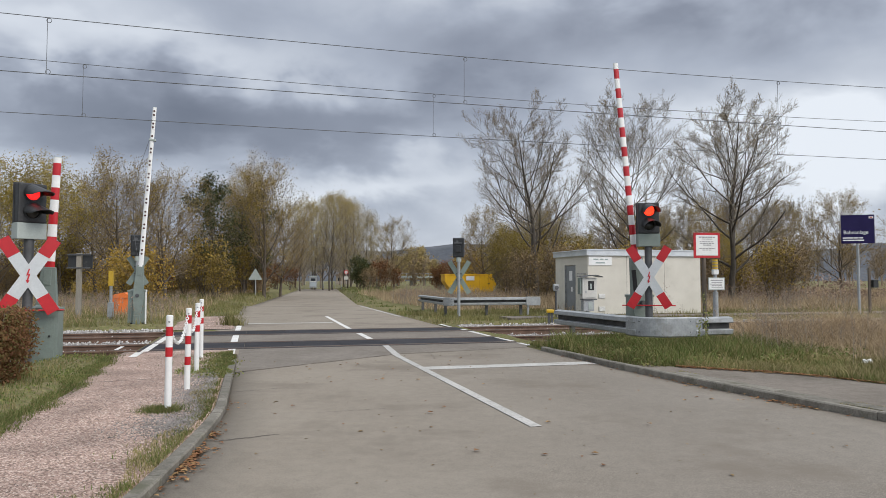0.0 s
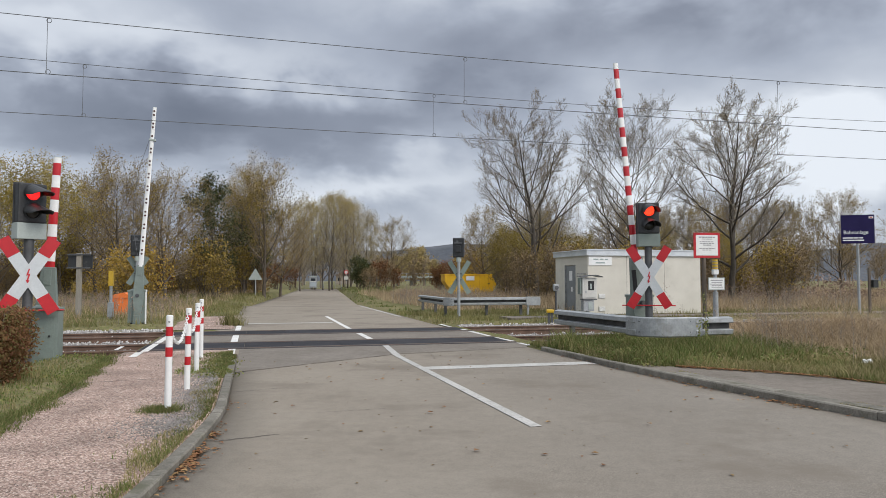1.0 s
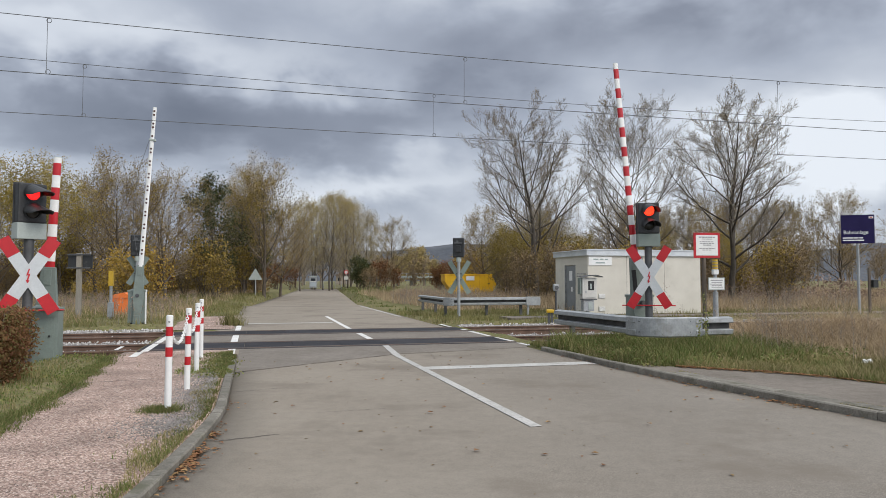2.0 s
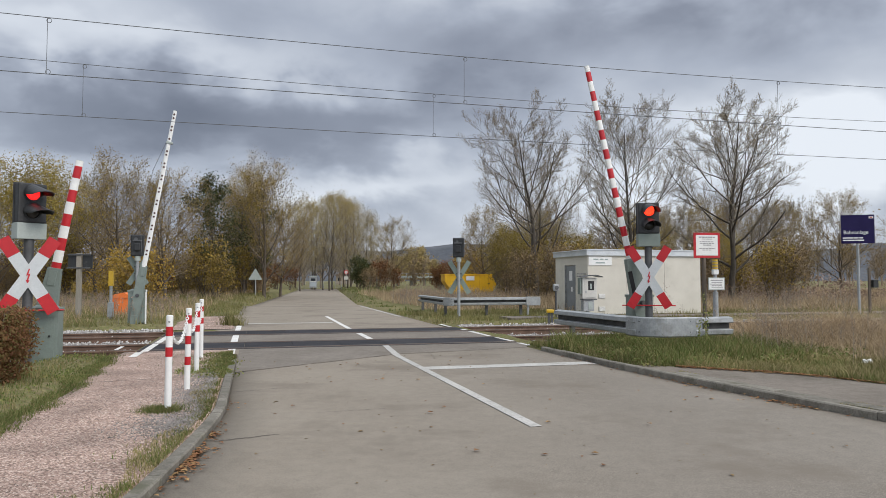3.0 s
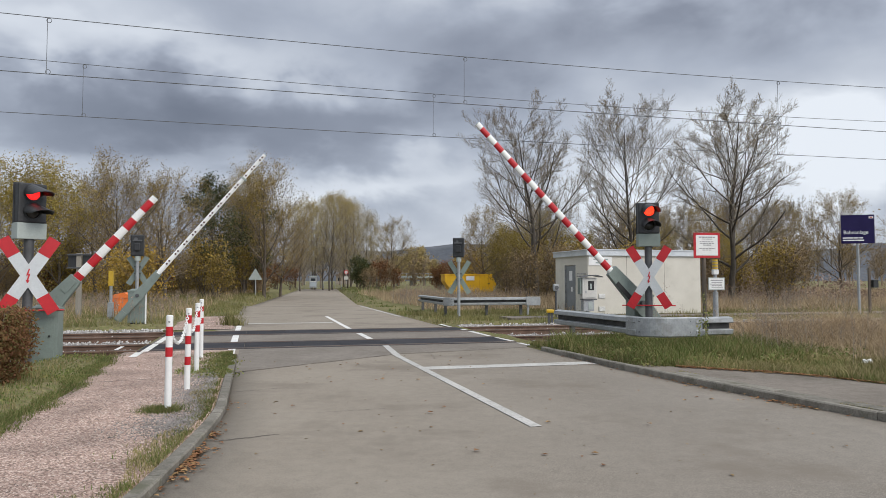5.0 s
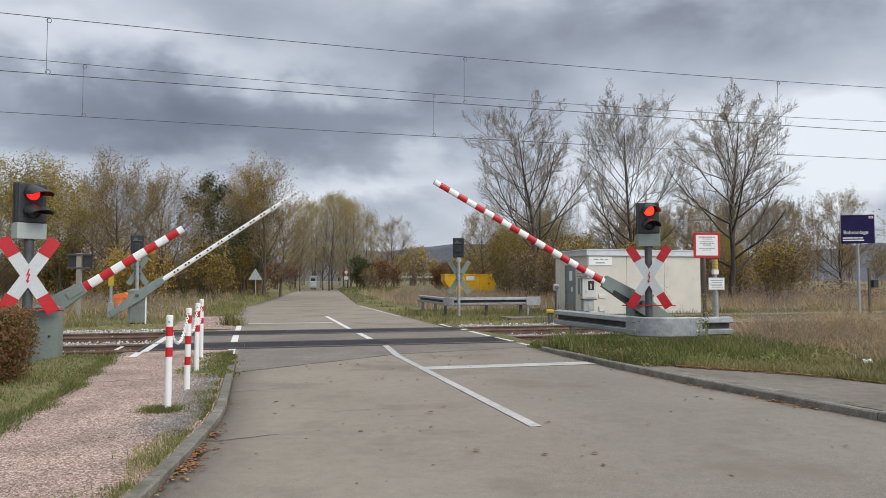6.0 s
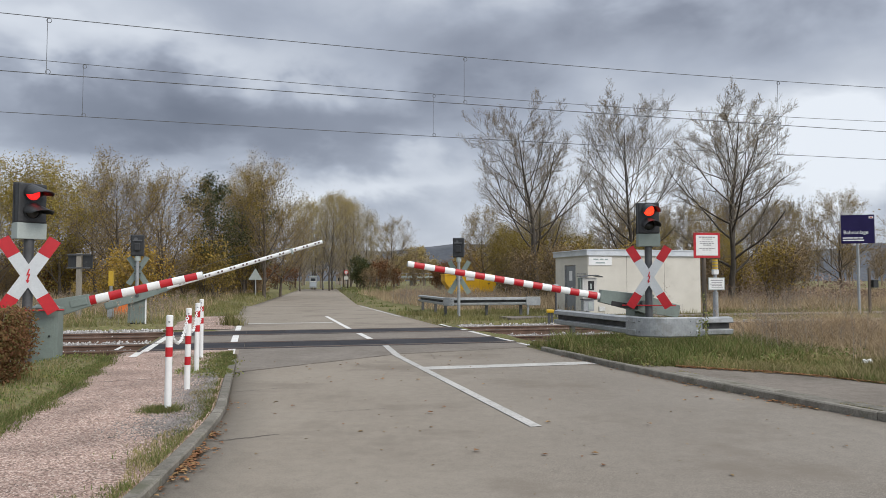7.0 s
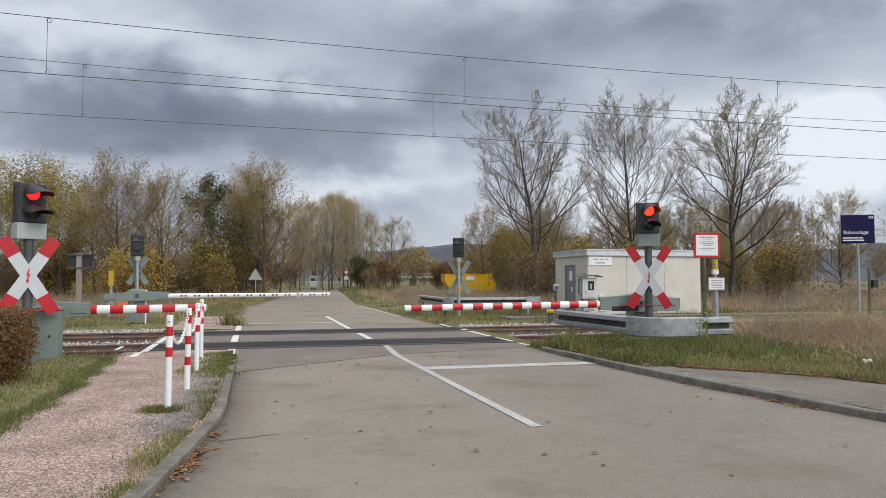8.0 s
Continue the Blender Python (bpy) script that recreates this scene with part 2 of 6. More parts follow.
SOIL = surface("grassy_soil", spec=0.12, c1=(0.13, 0.125, 0.05), c2=(0.22, 0.185, 0.10), scale=0.25, c3=(0.14, 0.15, 0.055), speck=9, speck_amt=0.5, rough=0.95, bump=0.7, depth=0.05, space="world", dirt=(0.13, 0.10, 0.06), dirt_scale=0.6)
WHITE = surface("white_plastic", (0.74, 0.74, 0.72), (0.80, 0.80, 0.78), 3.0, speck=30, speck_amt=0.06, rough=0.4, bump=0.03, dirt=(0.55, 0.54, 0.50), dirt_scale=3.0, dirt_at=0.62)
RED = surface("signal_red", (0.43, 0.010, 0.017), (0.50, 0.015, 0.022), 3.0, speck=30, speck_amt=0.08, rough=0.4, bump=0.03, dirt=(0.36, 0.03, 0.03), dirt_scale=3.0, dirt_at=0.62)
OFFWHITE = surface("aged_cream_paint", (0.50, 0.49, 0.45), (0.57, 0.56, 0.52), 3.0, speck=30, speck_amt=0.08, rough=0.55, bump=0.03, dirt=(0.38, 0.37, 0.33), dirt_scale=3.0, dirt_at=0.57)
CROSSWHITE = surface("aged_reflective_white", (0.50, 0.525, 0.535), (0.57, 0.59, 0.60), 3.0, speck=30, speck_amt=0.06, rough=0.4, bump=0.02, dirt=(0.40, 0.41, 0.40), dirt_scale=4.0, dirt_at=0.6)
GREYGREEN = surface("grey_green_paint", (0.165, 0.20, 0.18), (0.20, 0.24, 0.215), 2.5, speck=35, speck_amt=0.1, rough=0.5, bump=0.05, dirt=(0.13, 0.15, 0.13), dirt_scale=3.5, dirt_at=0.58)
GREENBACK = surface("pale_green_back", (0.20, 0.25, 0.215), (0.25, 0.30, 0.26), 2.5, speck=35, speck_amt=0.1, rough=0.55, bump=0.04)
LIGHTGREY = surface("light_grey_paint", (0.33, 0.37, 0.345), (0.38, 0.42, 0.40), 3.0, speck=35, speck_amt=0.1, rough=0.55, bump=0.04, dirt=(0.24, 0.26, 0.24))
BLACK = surface("black_housing", (0.018, 0.019, 0.02), (0.03, 0.031, 0.033), 3.0, speck=30, speck_amt=0.2, rough=0.5, bump=0.05, dirt=(0.055, 0.055, 0.052), dirt_scale=6.0)
GALV = surface("galvanised_steel", (0.29, 0.305, 0.31), (0.38, 0.395, 0.40), 5.0, speck=25, speck_amt=0.15, rough=0.55, metal=0.35, bump=0.05, dirt=(0.21, 0.21, 0.195), dirt_scale=3.0, dirt_at=0.55)
WEB_SHADE = surface("web_shade_steel", (0.05, 0.05, 0.048), (0.09, 0.088, 0.083), 4.0, speck=30, speck_amt=0.3, rough=0.8, metal=0.2, bump=0.1)
MAST = surface("mast_grey", (0.075, 0.077, 0.08), (0.11, 0.112, 0.115), 3.0, speck=30, speck_amt=0.15, rough=0.55, metal=0.3, bump=0.05)
PLASTER = surface("cream_render", (0.55, 0.52, 0.45), (0.62, 0.59, 0.515), 0.8, speck=40, speck_amt=0.06, rough=0.9, bump=0.15, depth=0.004, dirt=(0.47, 0.445, 0.385), dirt_scale=0.9, dirt_at=0.56)
FASCIA = surface("zinc_fascia", (0.50, 0.53, 0.55), (0.60, 0.63, 0.65), 2.0, speck=30, speck_amt=0.1, rough=0.5, metal=0.2, bump=0.05, dirt=(0.40, 0.41, 0.41))
DOORGREY = surface("grey_door_paint", (0.19, 0.205, 0.215), (0.23, 0.245, 0.255), 2.0, speck=30, speck_amt=0.08, rough=0.5, bump=0.03)
WOOD = surface("weathered_wood", (0.11, 0.085, 0.065), (0.17, 0.14, 0.11), 3.0, speck=40, speck_amt=0.3, rough=0.85, bump=0.3, stretch=(3, 3, 0.3))
POSTWOOD = surface("pale_timber_post", (0.24, 0.22, 0.18), (0.32, 0.29, 0.25), 3.0, speck=40, speck_amt=0.25, rough=0.85, bump=0.3, stretch=(3, 3, 0.3))
YELLOW = surface("yellow_paint", (0.74, 0.41, 0.010), (0.80, 0.46, 0.015), 1.2, speck=30, speck_amt=0.1, rough=0.5, bump=0.04, dirt=(0.45, 0.25, 0.02), dirt_scale=2.0)
AMBER = surface("amber_plastic", (0.55, 0.34, 0.02), (0.62, 0.40, 0.04), 3.0, speck=30, speck_amt=0.1, rough=0.35, bump=0.02)
ORANGE = surface("orange_plastic", (0.70, 0.16, 0.03), (0.78, 0.20, 0.045), 2.0, speck=30, speck_amt=0.08, rough=0.5, bump=0.03)
NAVY = surface("navy_sign_face", spec=0.15, c1=(0.014, 0.010, 0.055), c2=(0.018, 0.013, 0.065), scale=2.0, speck=20, speck_amt=0.06, rough=0.55, bump=0.0)
PRINT = surface("grey_print", (0.20, 0.19, 0.19), (0.26, 0.25, 0.25), 3.0, speck=20, rough=0.6, bump=0.0)
BOARDPRINT = surface("faded_green_print", (0.30, 0.36, 0.34), (0.36, 0.42, 0.40), 3.0, speck=20, rough=0.6, bump=0.0)
# black parts, and plates whose colour stands for shade in openings
DARK = surface("black_and_recess_shade", (0.012, 0.012, 0.012), (0.02, 0.02, 0.02), 3.0, speck=20, rough=0.6, bump=0.0)
MAROON = surface("dark_stud", (0.06, 0.025, 0.02), (0.09, 0.035, 0.03), 3.0, speck=20, rough=0.5, bump=0.0)
PANELBLUE = surface("pale_blue_panel", (0.33, 0.38, 0.42), (0.38, 0.43, 0.47), 2.0, speck=20, speck_amt=0.08, rough=0.5, bump=0.0)
GLASSDARK = surface("dark_glass", (0.02, 0.025, 0.03), (0.03, 0.035, 0.04), 2.0, speck=5, speck_amt=0.05, rough=0.12, bump=0.0)
TILE = surface("roof_tile_brown", (0.17, 0.12, 0.095), (0.23, 0.165, 0.13), 1.0, speck=8, speck_amt=0.3, rough=0.85, bump=0.3)
BARK = surface("grey_bark", (0.08, 0.063, 0.048), (0.135, 0.11, 0.085), 4.0, speck=18, speck_amt=0.35, rough=0.95, bump=0.6, depth=0.03, stretch=(2, 2, 0.5))
TWIG = surface("brown_twig", (0.155, 0.118, 0.08), (0.235, 0.18, 0.122), 0.6, speck=10, speck_amt=0.2, rough=0.9, bump=0.0)
TWIG_BIG = surface("grey_brown_twig", (0.15, 0.123, 0.092), (0.225, 0.188, 0.14), 0.6, speck=10, speck_amt=0.2, rough=0.9, bump=0.0)
BARK_DARK = surface("dark_bark", (0.055, 0.045, 0.036), (0.10, 0.085, 0.068), 4.0, speck=18, speck_amt=0.35, rough=0.95, bump=0.6, depth=0.03, stretch=(2, 2, 0.5))
HOUSEWALL = surface("beige_house_wall", (0.26, 0.22, 0.17), (0.32, 0.27, 0.21), 1.0, speck=10, speck_amt=0.1, rough=0.9, bump=0.1)
TWIG_PALE = surface("pale_twig", (0.21, 0.18, 0.14), (0.29, 0.25, 0.20), 0.6, speck=10, speck_amt=0.2, rough=0.9, bump=0.0)
HILL = surface("wooded_hill", (0.056, 0.063, 0.076), (0.092, 0.098, 0.110), 0.008, speck=0.06, speck_amt=0.35, rough=1.0, bump=0.0, space="world")
WIRE = surface("copper_wire", (0.085, 0.088, 0.092), (0.12, 0.124, 0.128), 2.0, speck=10, rough=0.6, bump=0.0)
RED_LIT = lamp_glass("lit_red_lens", (1.0, 0.035, 0.012), 2.8)
RED_SIDE = lamp_glass("lit_red_lens_dusty", (1.0, 0.02, 0.02), 1.5)
AMBER_OFF = lamp_glass("unlit_lens", (0.03, 0.03, 0.03), 0)
LEAF_OLIVE = leafy("olive_autumn_leaf", (0.20, 0.145, 0.042), (0.29, 0.205, 0.055), (0.38, 0.265, 0.065))
LEAF_YELLOWGREEN = leafy("yellow_green_leaf", (0.19, 0.16, 0.04), (0.30, 0.23, 0.055), (0.40, 0.285, 0.07))
LEAF_GOLD = leafy("golden_leaf", (0.34, 0.22, 0.05), (0.42, 0.27, 0.055), (0.22, 0.16, 0.045))
LEAF_WEED = leafy("green_weed_leaf", (0.12, 0.16, 0.045), (0.17, 0.20, 0.06), (0.26, 0.22, 0.09), 0.2)
LEAF_YELLOW = leafy("yellow_autumn_leaf", (0.34, 0.265, 0.115), (0.44, 0.34, 0.14), (0.28, 0.235, 0.11), 0.35)
LEAF_DARK = leafy("ivy_leaf", (0.04, 0.055, 0.024), (0.07, 0.08, 0.032), (0.12, 0.105, 0.04))
LEAF_RUST = leafy("rust_leaf", (0.13, 0.055, 0.022), (0.20, 0.085, 0.03), (0.10, 0.06, 0.03))
LEAF_BROWN = leafy("brown_leaf", (0.21, 0.145, 0.075), (0.29, 0.205, 0.105), (0.16, 0.115, 0.062), 0.3)
LEAF_HEDGE = leafy("hornbeam_hedge_leaf", (0.16, 0.07, 0.04), (0.26, 0.14, 0.065), (0.15, 0.145, 0.05), 0.35)
LEAF_BARE = leafy("last_leaf", (0.30, 0.22, 0.10), (0.36, 0.27, 0.12), (0.22, 0.17, 0.09))
LEAF_SEED = leafy("withered_seed_head", (0.30, 0.21, 0.155), (0.40, 0.295, 0.225), (0.21, 0.15, 0.11))
LEAF_FALLEN = leafy("fallen_leaf", (0.27, 0.125, 0.055), (0.18, 0.085, 0.04), (0.40, 0.25, 0.11), 0.1)
GRASS_GREEN = leafy("green_grass", (0.10, 0.135, 0.036), (0.15, 0.175, 0.055), (0.27, 0.225, 0.105), 0.3)
GRASS_MIXED = leafy("mixed_grass", (0.17, 0.175, 0.06), (0.28, 0.235, 0.11), (0.38, 0.31, 0.17), 0.3)
GRASS_FAR = leafy("rough_field_grass", (0.14, 0.155, 0.05), (0.215, 0.20, 0.08), (0.31, 0.255, 0.125), 0.3)
GRASS_DRY = leafy("dry_grass", (0.29, 0.21, 0.13), (0.42, 0.315, 0.20), (0.53, 0.415, 0.27), 0.3)


# ---------------------------------------------------------------- building helpers
TURN = 15.0                                   # the line runs 15 degrees off the view
CA, SA = math.cos(radians(TURN)), math.sin(radians(TURN))


def at(u, v, z=0.0, rz=0.0):
    """A pose by distances along the line (u) and along the road (v)."""
    return pose(u * CA - v * SA, u * SA + v * CA, z, 0, 0, TURN + rz)


def smooth(a, b, x):
    t = np.clip((x - a) / (b - a), 0, 1)
    return t * t * (3 - 2 * t)


def road_mid(v):
    return 2.95 + np.maximum(0, np.asarray(v) - 42) * 0.098


def kerb_right(v):
    """The near right kerb's face: easing outwards towards the camera."""
    return 5.99 + 0.0125 * np.clip(12.5 - np.asarray(v, float), 0, 8.5) ** 2


def road_right(v):
    """The right edge of the asphalt, near and far."""
    v = np.asarray(v, float)
    return np.where(v < 15.4, kerb_right(v), 6.02 + 0.016 * np.clip(v - 24, 0, 18))


def ground_z(u, v):
    """Height of the ground under the point u, v."""
    u, v = np.asarray(u, float), np.asarray(v, float)
    mid = road_mid(v)
    kerb = np.maximum(kerb_line(v), -6)
    off = np.maximum(np.where(v < 44, u - road_right(v) + 3.45, u - mid), np.where(v < 15.4, kerb - u + 3.24, mid - u))
    verge = smooth(3.35, 3.75, off)
    z = -0.08 + 0.14 * verge
    z = z + smooth(44, 60, v) * 0.30 * verge
    shift = np.where(v < 15.4, kerb + 0.29, 0.0)
    path = smooth(-2.75, -2.5, u - shift) * (1 - smooth(-0.6, -0.3, u - shift)) * (1 - smooth(34, 38, v))
    z = z - 0.06 * path
    walk_r = smooth(0.0, 0.3, u - kerb_right(v)) * (1 - smooth(8.9, 9.4, u)) * (1 - smooth(10.2, 10.8, v))
    z = z - 0.05 * walk_r
    outside = np.clip(1 - smooth(-2.9, -2.4, u) + smooth(6.4, 6.9, u), 0, 1)
    bed = smooth(14.9, 15.5, v) * (1 - smooth(23.4, 24.1, v)) * outside
    z = z - 0.36 * bed
    z = z - 0.20 * (1 - smooth(-4.6, -3.0, u)) * smooth(10.5, 13.2, v) * (1 - smooth(15.0, 15.6, v))
    wob = 0.022 * np.sin(u * 1.7 + v * 0.6) + 0.02 * np.sin(v * 1.3 - u * 0.4) + 0.012 * np.sin(u * 4.1) * np.sin(v * 3.7)
    return z + wob * verge * (1 - bed) * (1 - path)


def fast_mesh(name, verts, faces):
    """A mesh from an array of places and an array of equal-sided faces."""
    verts, faces = np.ascontiguousarray(verts, np.float32), np.ascontiguousarray(faces, np.int32)
    me = bpy.data.meshes.new(name)
    n, k = faces.shape
    me.vertices.add(len(verts))
    me.vertices.foreach_set("co", verts.ravel())
    me.loops.add(n * k)
    me.loops.foreach_set("vertex_index", faces.ravel())
    me.polygons.add(n)
    me.polygons.foreach_set("loop_start", np.arange(0, n * k, k, dtype=np.int32))
    me.update(calc_edges=True)
    return me


def place(ob, m, parent=None):
    if parent:
        ob.parent = parent
    ob.matrix_basis = m
    return ob


def thing(name, m, label, category, group="", kind=""):
    return tagged(place(new(name), m), label, category, group, kind)


def part(name, bm, material, parent, label="", m=None):
    """One mesh under a thing or a part."""
    me = bpy.data.meshes.new(name)
    bm.to_mesh(me)
    bm.free()
    me.materials.append(material)
    ob = place(new(name, me), m or Matrix(), parent)
    return tagged(ob, label)


def share(name, ob, parent, m):
    """Another piece on the same mesh."""
    return place(new(name, ob.data), m, parent)


def box(sx, sy, sz, x=0, y=0, z=0, bevel=0.006, bm=None, m=None):
    """A bevelled box, z being its underside."""
    bm = bm or bmesh.new()
    mat = (m or Matrix()) @ Matrix.Translation((x, y, z + sz / 2)) @ Matrix.Diagonal((sx, sy, sz, 1))
    r = bmesh.ops.create_cube(bm, size=1, matrix=mat)
    if bevel:
        edges = list({e for v in r["verts"] for e in v.link_edges})
        bmesh.ops.bevel(bm, geom=edges, offset=bevel, segments=2, affect="EDGES", profile=0.6)
    return bm


def rod(p, q, r, r2=None, seg=14, bm=None, caps=True):
    bm = bm or bmesh.new()
    p, q = Vector(p), Vector(q)
    m = Matrix.Translation((p + q) / 2) @ (q - p).to_track_quat("Z", "Y").to_matrix().to_4x4()
    r2 = r if r2 is None else r2
    made = bmesh.ops.create_cone(bm, cap_ends=caps, segments=seg, radius1=r, radius2=r2, depth=(q - p).length, matrix=m)
    for f in {f for v in made["verts"] for f in v.link_faces}:
        f.smooth = len(f.verts) == 4
        if not f.smooth:
            for e in f.edges:
                e.smooth = False
    return bm


def prism(outline, depth, axis="y", bm=None, m=None):
    """A flat outline given thickness: outline in x, z and depth along y; or in x, y and depth along z."""
    bm = bm or bmesh.new()
    m = m or Matrix()
    if axis == "y":
        a = [bm.verts.new(m @ Vector((x, -depth / 2, z))) for x, z in outline]
        b = [bm.verts.new(m @ Vector((x, depth / 2, z))) for x, z in outline]
    else:
        a = [bm.verts.new(m @ Vector((x, y, 0))) for x, y in outline]
        b = [bm.verts.new(m @ Vector((x, y, depth))) for x, y in outline]
    bm.faces.new(a)
    bm.faces.new(list(reversed(b)))
    n = len(a)
    for i in range(n):
        bm.faces.new((a[i], b[i], b[(i + 1) % n], a[(i + 1) % n]))
    bmesh.ops.recalc_face_normals(bm, faces=bm.faces)
    return bm


def sweep(section, path, bm=None, closed=True):
    """A section (offset across, height) carried along a path of x, y, z."""
    bm = bm or bmesh.new()
    rings = []
    pts = [Vector(p) for p in path]
    for i, p in enumerate(pts):
        d = (pts[min(i + 1, len(pts) - 1)] - pts[max(i - 1, 0)])
        d.z = 0
        d.normalize()
        side = Vector((d.y, -d.x, 0))
        rings.append([bm.verts.new(p + side * a + Vector((0, 0, h))) for a, h in section])
    n = len(section)
    for r, s in zip(rings, rings[1:]):
        for i in range(n if closed else n - 1):
            j = (i + 1) % n
            bm.faces.new((r[i], r[j], s[j], s[i]))
    if closed:
        bm.faces.new(rings[0])
        bm.faces.new(list(reversed(rings[-1])))
    bmesh.ops.recalc_face_normals(bm, faces=bm.faces)
    return bm


def words(text, size, material, parent, m, label=""):
    """Lettering as a mesh."""
    cu = bpy.data.curves.new("lettering", "FONT")
    cu.body, cu.size, cu.extrude, cu.align_x, cu.align_y = text, size, 0.002, "CENTER", "CENTER"
    tmp = bpy.data.objects.new("lettering_source", cu)
    scene.collection.objects.link(tmp)
    me = bpy.data.meshes.new_from_object(tmp.evaluated_get(bpy.context.evaluated_depsgraph_get()))
    bpy.data.objects.remove(tmp)
    me.materials.append(material)
    return tagged(place(new("lettering", me), m, parent), label)


def stuff(name, me, material, m, label, category):
    me.materials.append(material)
    return tagged(place(new(name, me), m), label, category, "", "stuff")


# ---------------------------------------------------------------- the ground, road and track
def axis_steps(*spans):
    return np.unique(np.concatenate([np.arange(a, b + 1e-6, s) for a, b, s in spans]).round(3))


def build_ground():
    us = axis_steps((-2000, -200, 300), (-200, -60, 20), (-60, -15, 3), (-15, 22, 0.35), (22, 60, 3), (60, 200, 20), (200, 2000, 300))
    vs = axis_steps((-60, 0, 10), (0, 46, 0.35), (46, 120, 2), (120, 300, 20), (300, 3000, 300))
    U, V = np.meshgrid(us, vs)
    Z = ground_z(U, V)
    n, m = U.shape
    idx = np.arange(n * m).reshape(n, m)
    F = np.stack([idx[:-1, :-1], idx[:-1, 1:], idx[1:, 1:], idx[1:, :-1]], -1).reshape(-1, 4)
    me = fast_mesh("ground", np.stack([U, V, Z], -1).reshape(-1, 3), F)
    me.polygons.foreach_set("use_smooth", np.ones(len(F), bool))
    me.materials.append(SOIL)
    tagged(place(new("ground", me), at(0, 0)), "rough grassy soil of verges and fields", "ground", "", "structure")


def strip(name, vs, left, right, z, material, label, category, crown=0.0, cols=12):
    """A paved strip along the road, slightly crowned, with skirts."""
    vs = np.asarray(vs, float)
    l, r = left(vs), right(vs)
    t = np.linspace(0, 1, cols)
    U = l[:, None] + (r - l)[:, None] * t
    V = np.repeat(vs[:, None], cols, 1)
    Z = z + crown * (1 - (2 * t - 1) ** 2)[None, :] + 0.002 * np.sin(U * 1.3 + V * 0.9)
    U = np.concatenate([U[:, :1], U, U[:, -1:]], 1)
    V = np.concatenate([V[:, :1], V, V[:, -1:]], 1)
    Z = np.concatenate([Z[:, :1] - 0.12, Z, Z[:, -1:] - 0.12], 1)
    n, m = U.shape
    idx = np.arange(n * m).reshape(n, m)
    F = np.stack([idx[:-1, :-1], idx[:-1, 1:], idx[1:, 1:], idx[1:, :-1]], -1).reshape(-1, 4)
    me = fast_mesh(name, np.stack([U, V, Z], -1).reshape(-1, 3), F)
    me.materials.append(material)
    return tagged(place(new(name, me), at(0, 0)), label, category, "", "structure")


NEAR_TRACK, FAR_TRACK = 17.06, 21.06
GAUGE = 1.435


def kerb_line(v):
    """The near left kerb: straight at the crossing, easing outwards towards the camera."""
    return -0.29 - 0.078 * np.maximum(0, 8.6 - np.asarray(v, float)) ** 1.35


def build_road():
    vs = np.arange(-30, 44, 0.5)
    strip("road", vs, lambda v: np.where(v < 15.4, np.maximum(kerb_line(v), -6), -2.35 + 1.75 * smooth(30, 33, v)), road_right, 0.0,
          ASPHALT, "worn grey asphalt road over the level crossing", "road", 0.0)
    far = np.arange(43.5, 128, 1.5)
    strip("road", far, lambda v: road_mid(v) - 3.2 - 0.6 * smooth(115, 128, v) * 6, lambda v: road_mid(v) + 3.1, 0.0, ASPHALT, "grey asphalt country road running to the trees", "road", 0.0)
    # darker asphalt laid against the track
    seam = [(-0.28, 12.1), (0.9, 12.9), (2.1, 13.7), (2.82, 14.25), (4.6, 14.6), (5.95, 14.95), (6.2, 15.5), (6.2, 16.13), (-0.28, 16.13)]
    bm = prism(seam, 0.030, "z")
    part("asphalt_patch", bm, ASPHALT_DARK, None, "", at(0, 0, -0.022))
    tagged(bpy.data.objects["asphalt_patch"], "darker asphalt repair before the rails", "asphalt patch", "", "structure")
    mid = prism([(-2.3, 17.99), (6.4, 17.99), (6.4, 20.13), (-2.3, 20.13)], 0.032, "z")
    o = part("asphalt_patch", mid, ASPHALT_DARK, None, "", at(0, 0, -0.022))
    tagged(o, "darker asphalt between the two tracks", "asphalt patch", "", "structure")


def line_mark(u0, u1, v0, v1, material, z=0.038):
    bm = prism([(u0, v0), (u1, v0), (u1, v1), (u0, v1)], 0.004, "z")
    o = part("road_marking", bm, material, None, "", at(0, 0, z))
    tagged(o, "white painted line on the asphalt" if material is PAINT else "faded white painted line on the asphalt", "road marking", "", "structure")


def slanted_mark(a, b, w, material, z=0.038):
    (u0, v0), (u1, v1) = a, b
    d = Vector((u1 - u0, v1 - v0)).normalized()
    n = Vector((-d.y, d.x)) * (w / 2)
    bm = prism([(u0 + n.x, v0 + n.y), (u0 - n.x, v0 - n.y), (u1 - n.x, v1 - n.y), (u1 + n.x, v1 + n.y)], 0.004, "z")
    o = part("road_marking", bm, material, None, "", at(0, 0, z))
    tagged(o, "white painted line on the asphalt", "road marking", "", "structure")


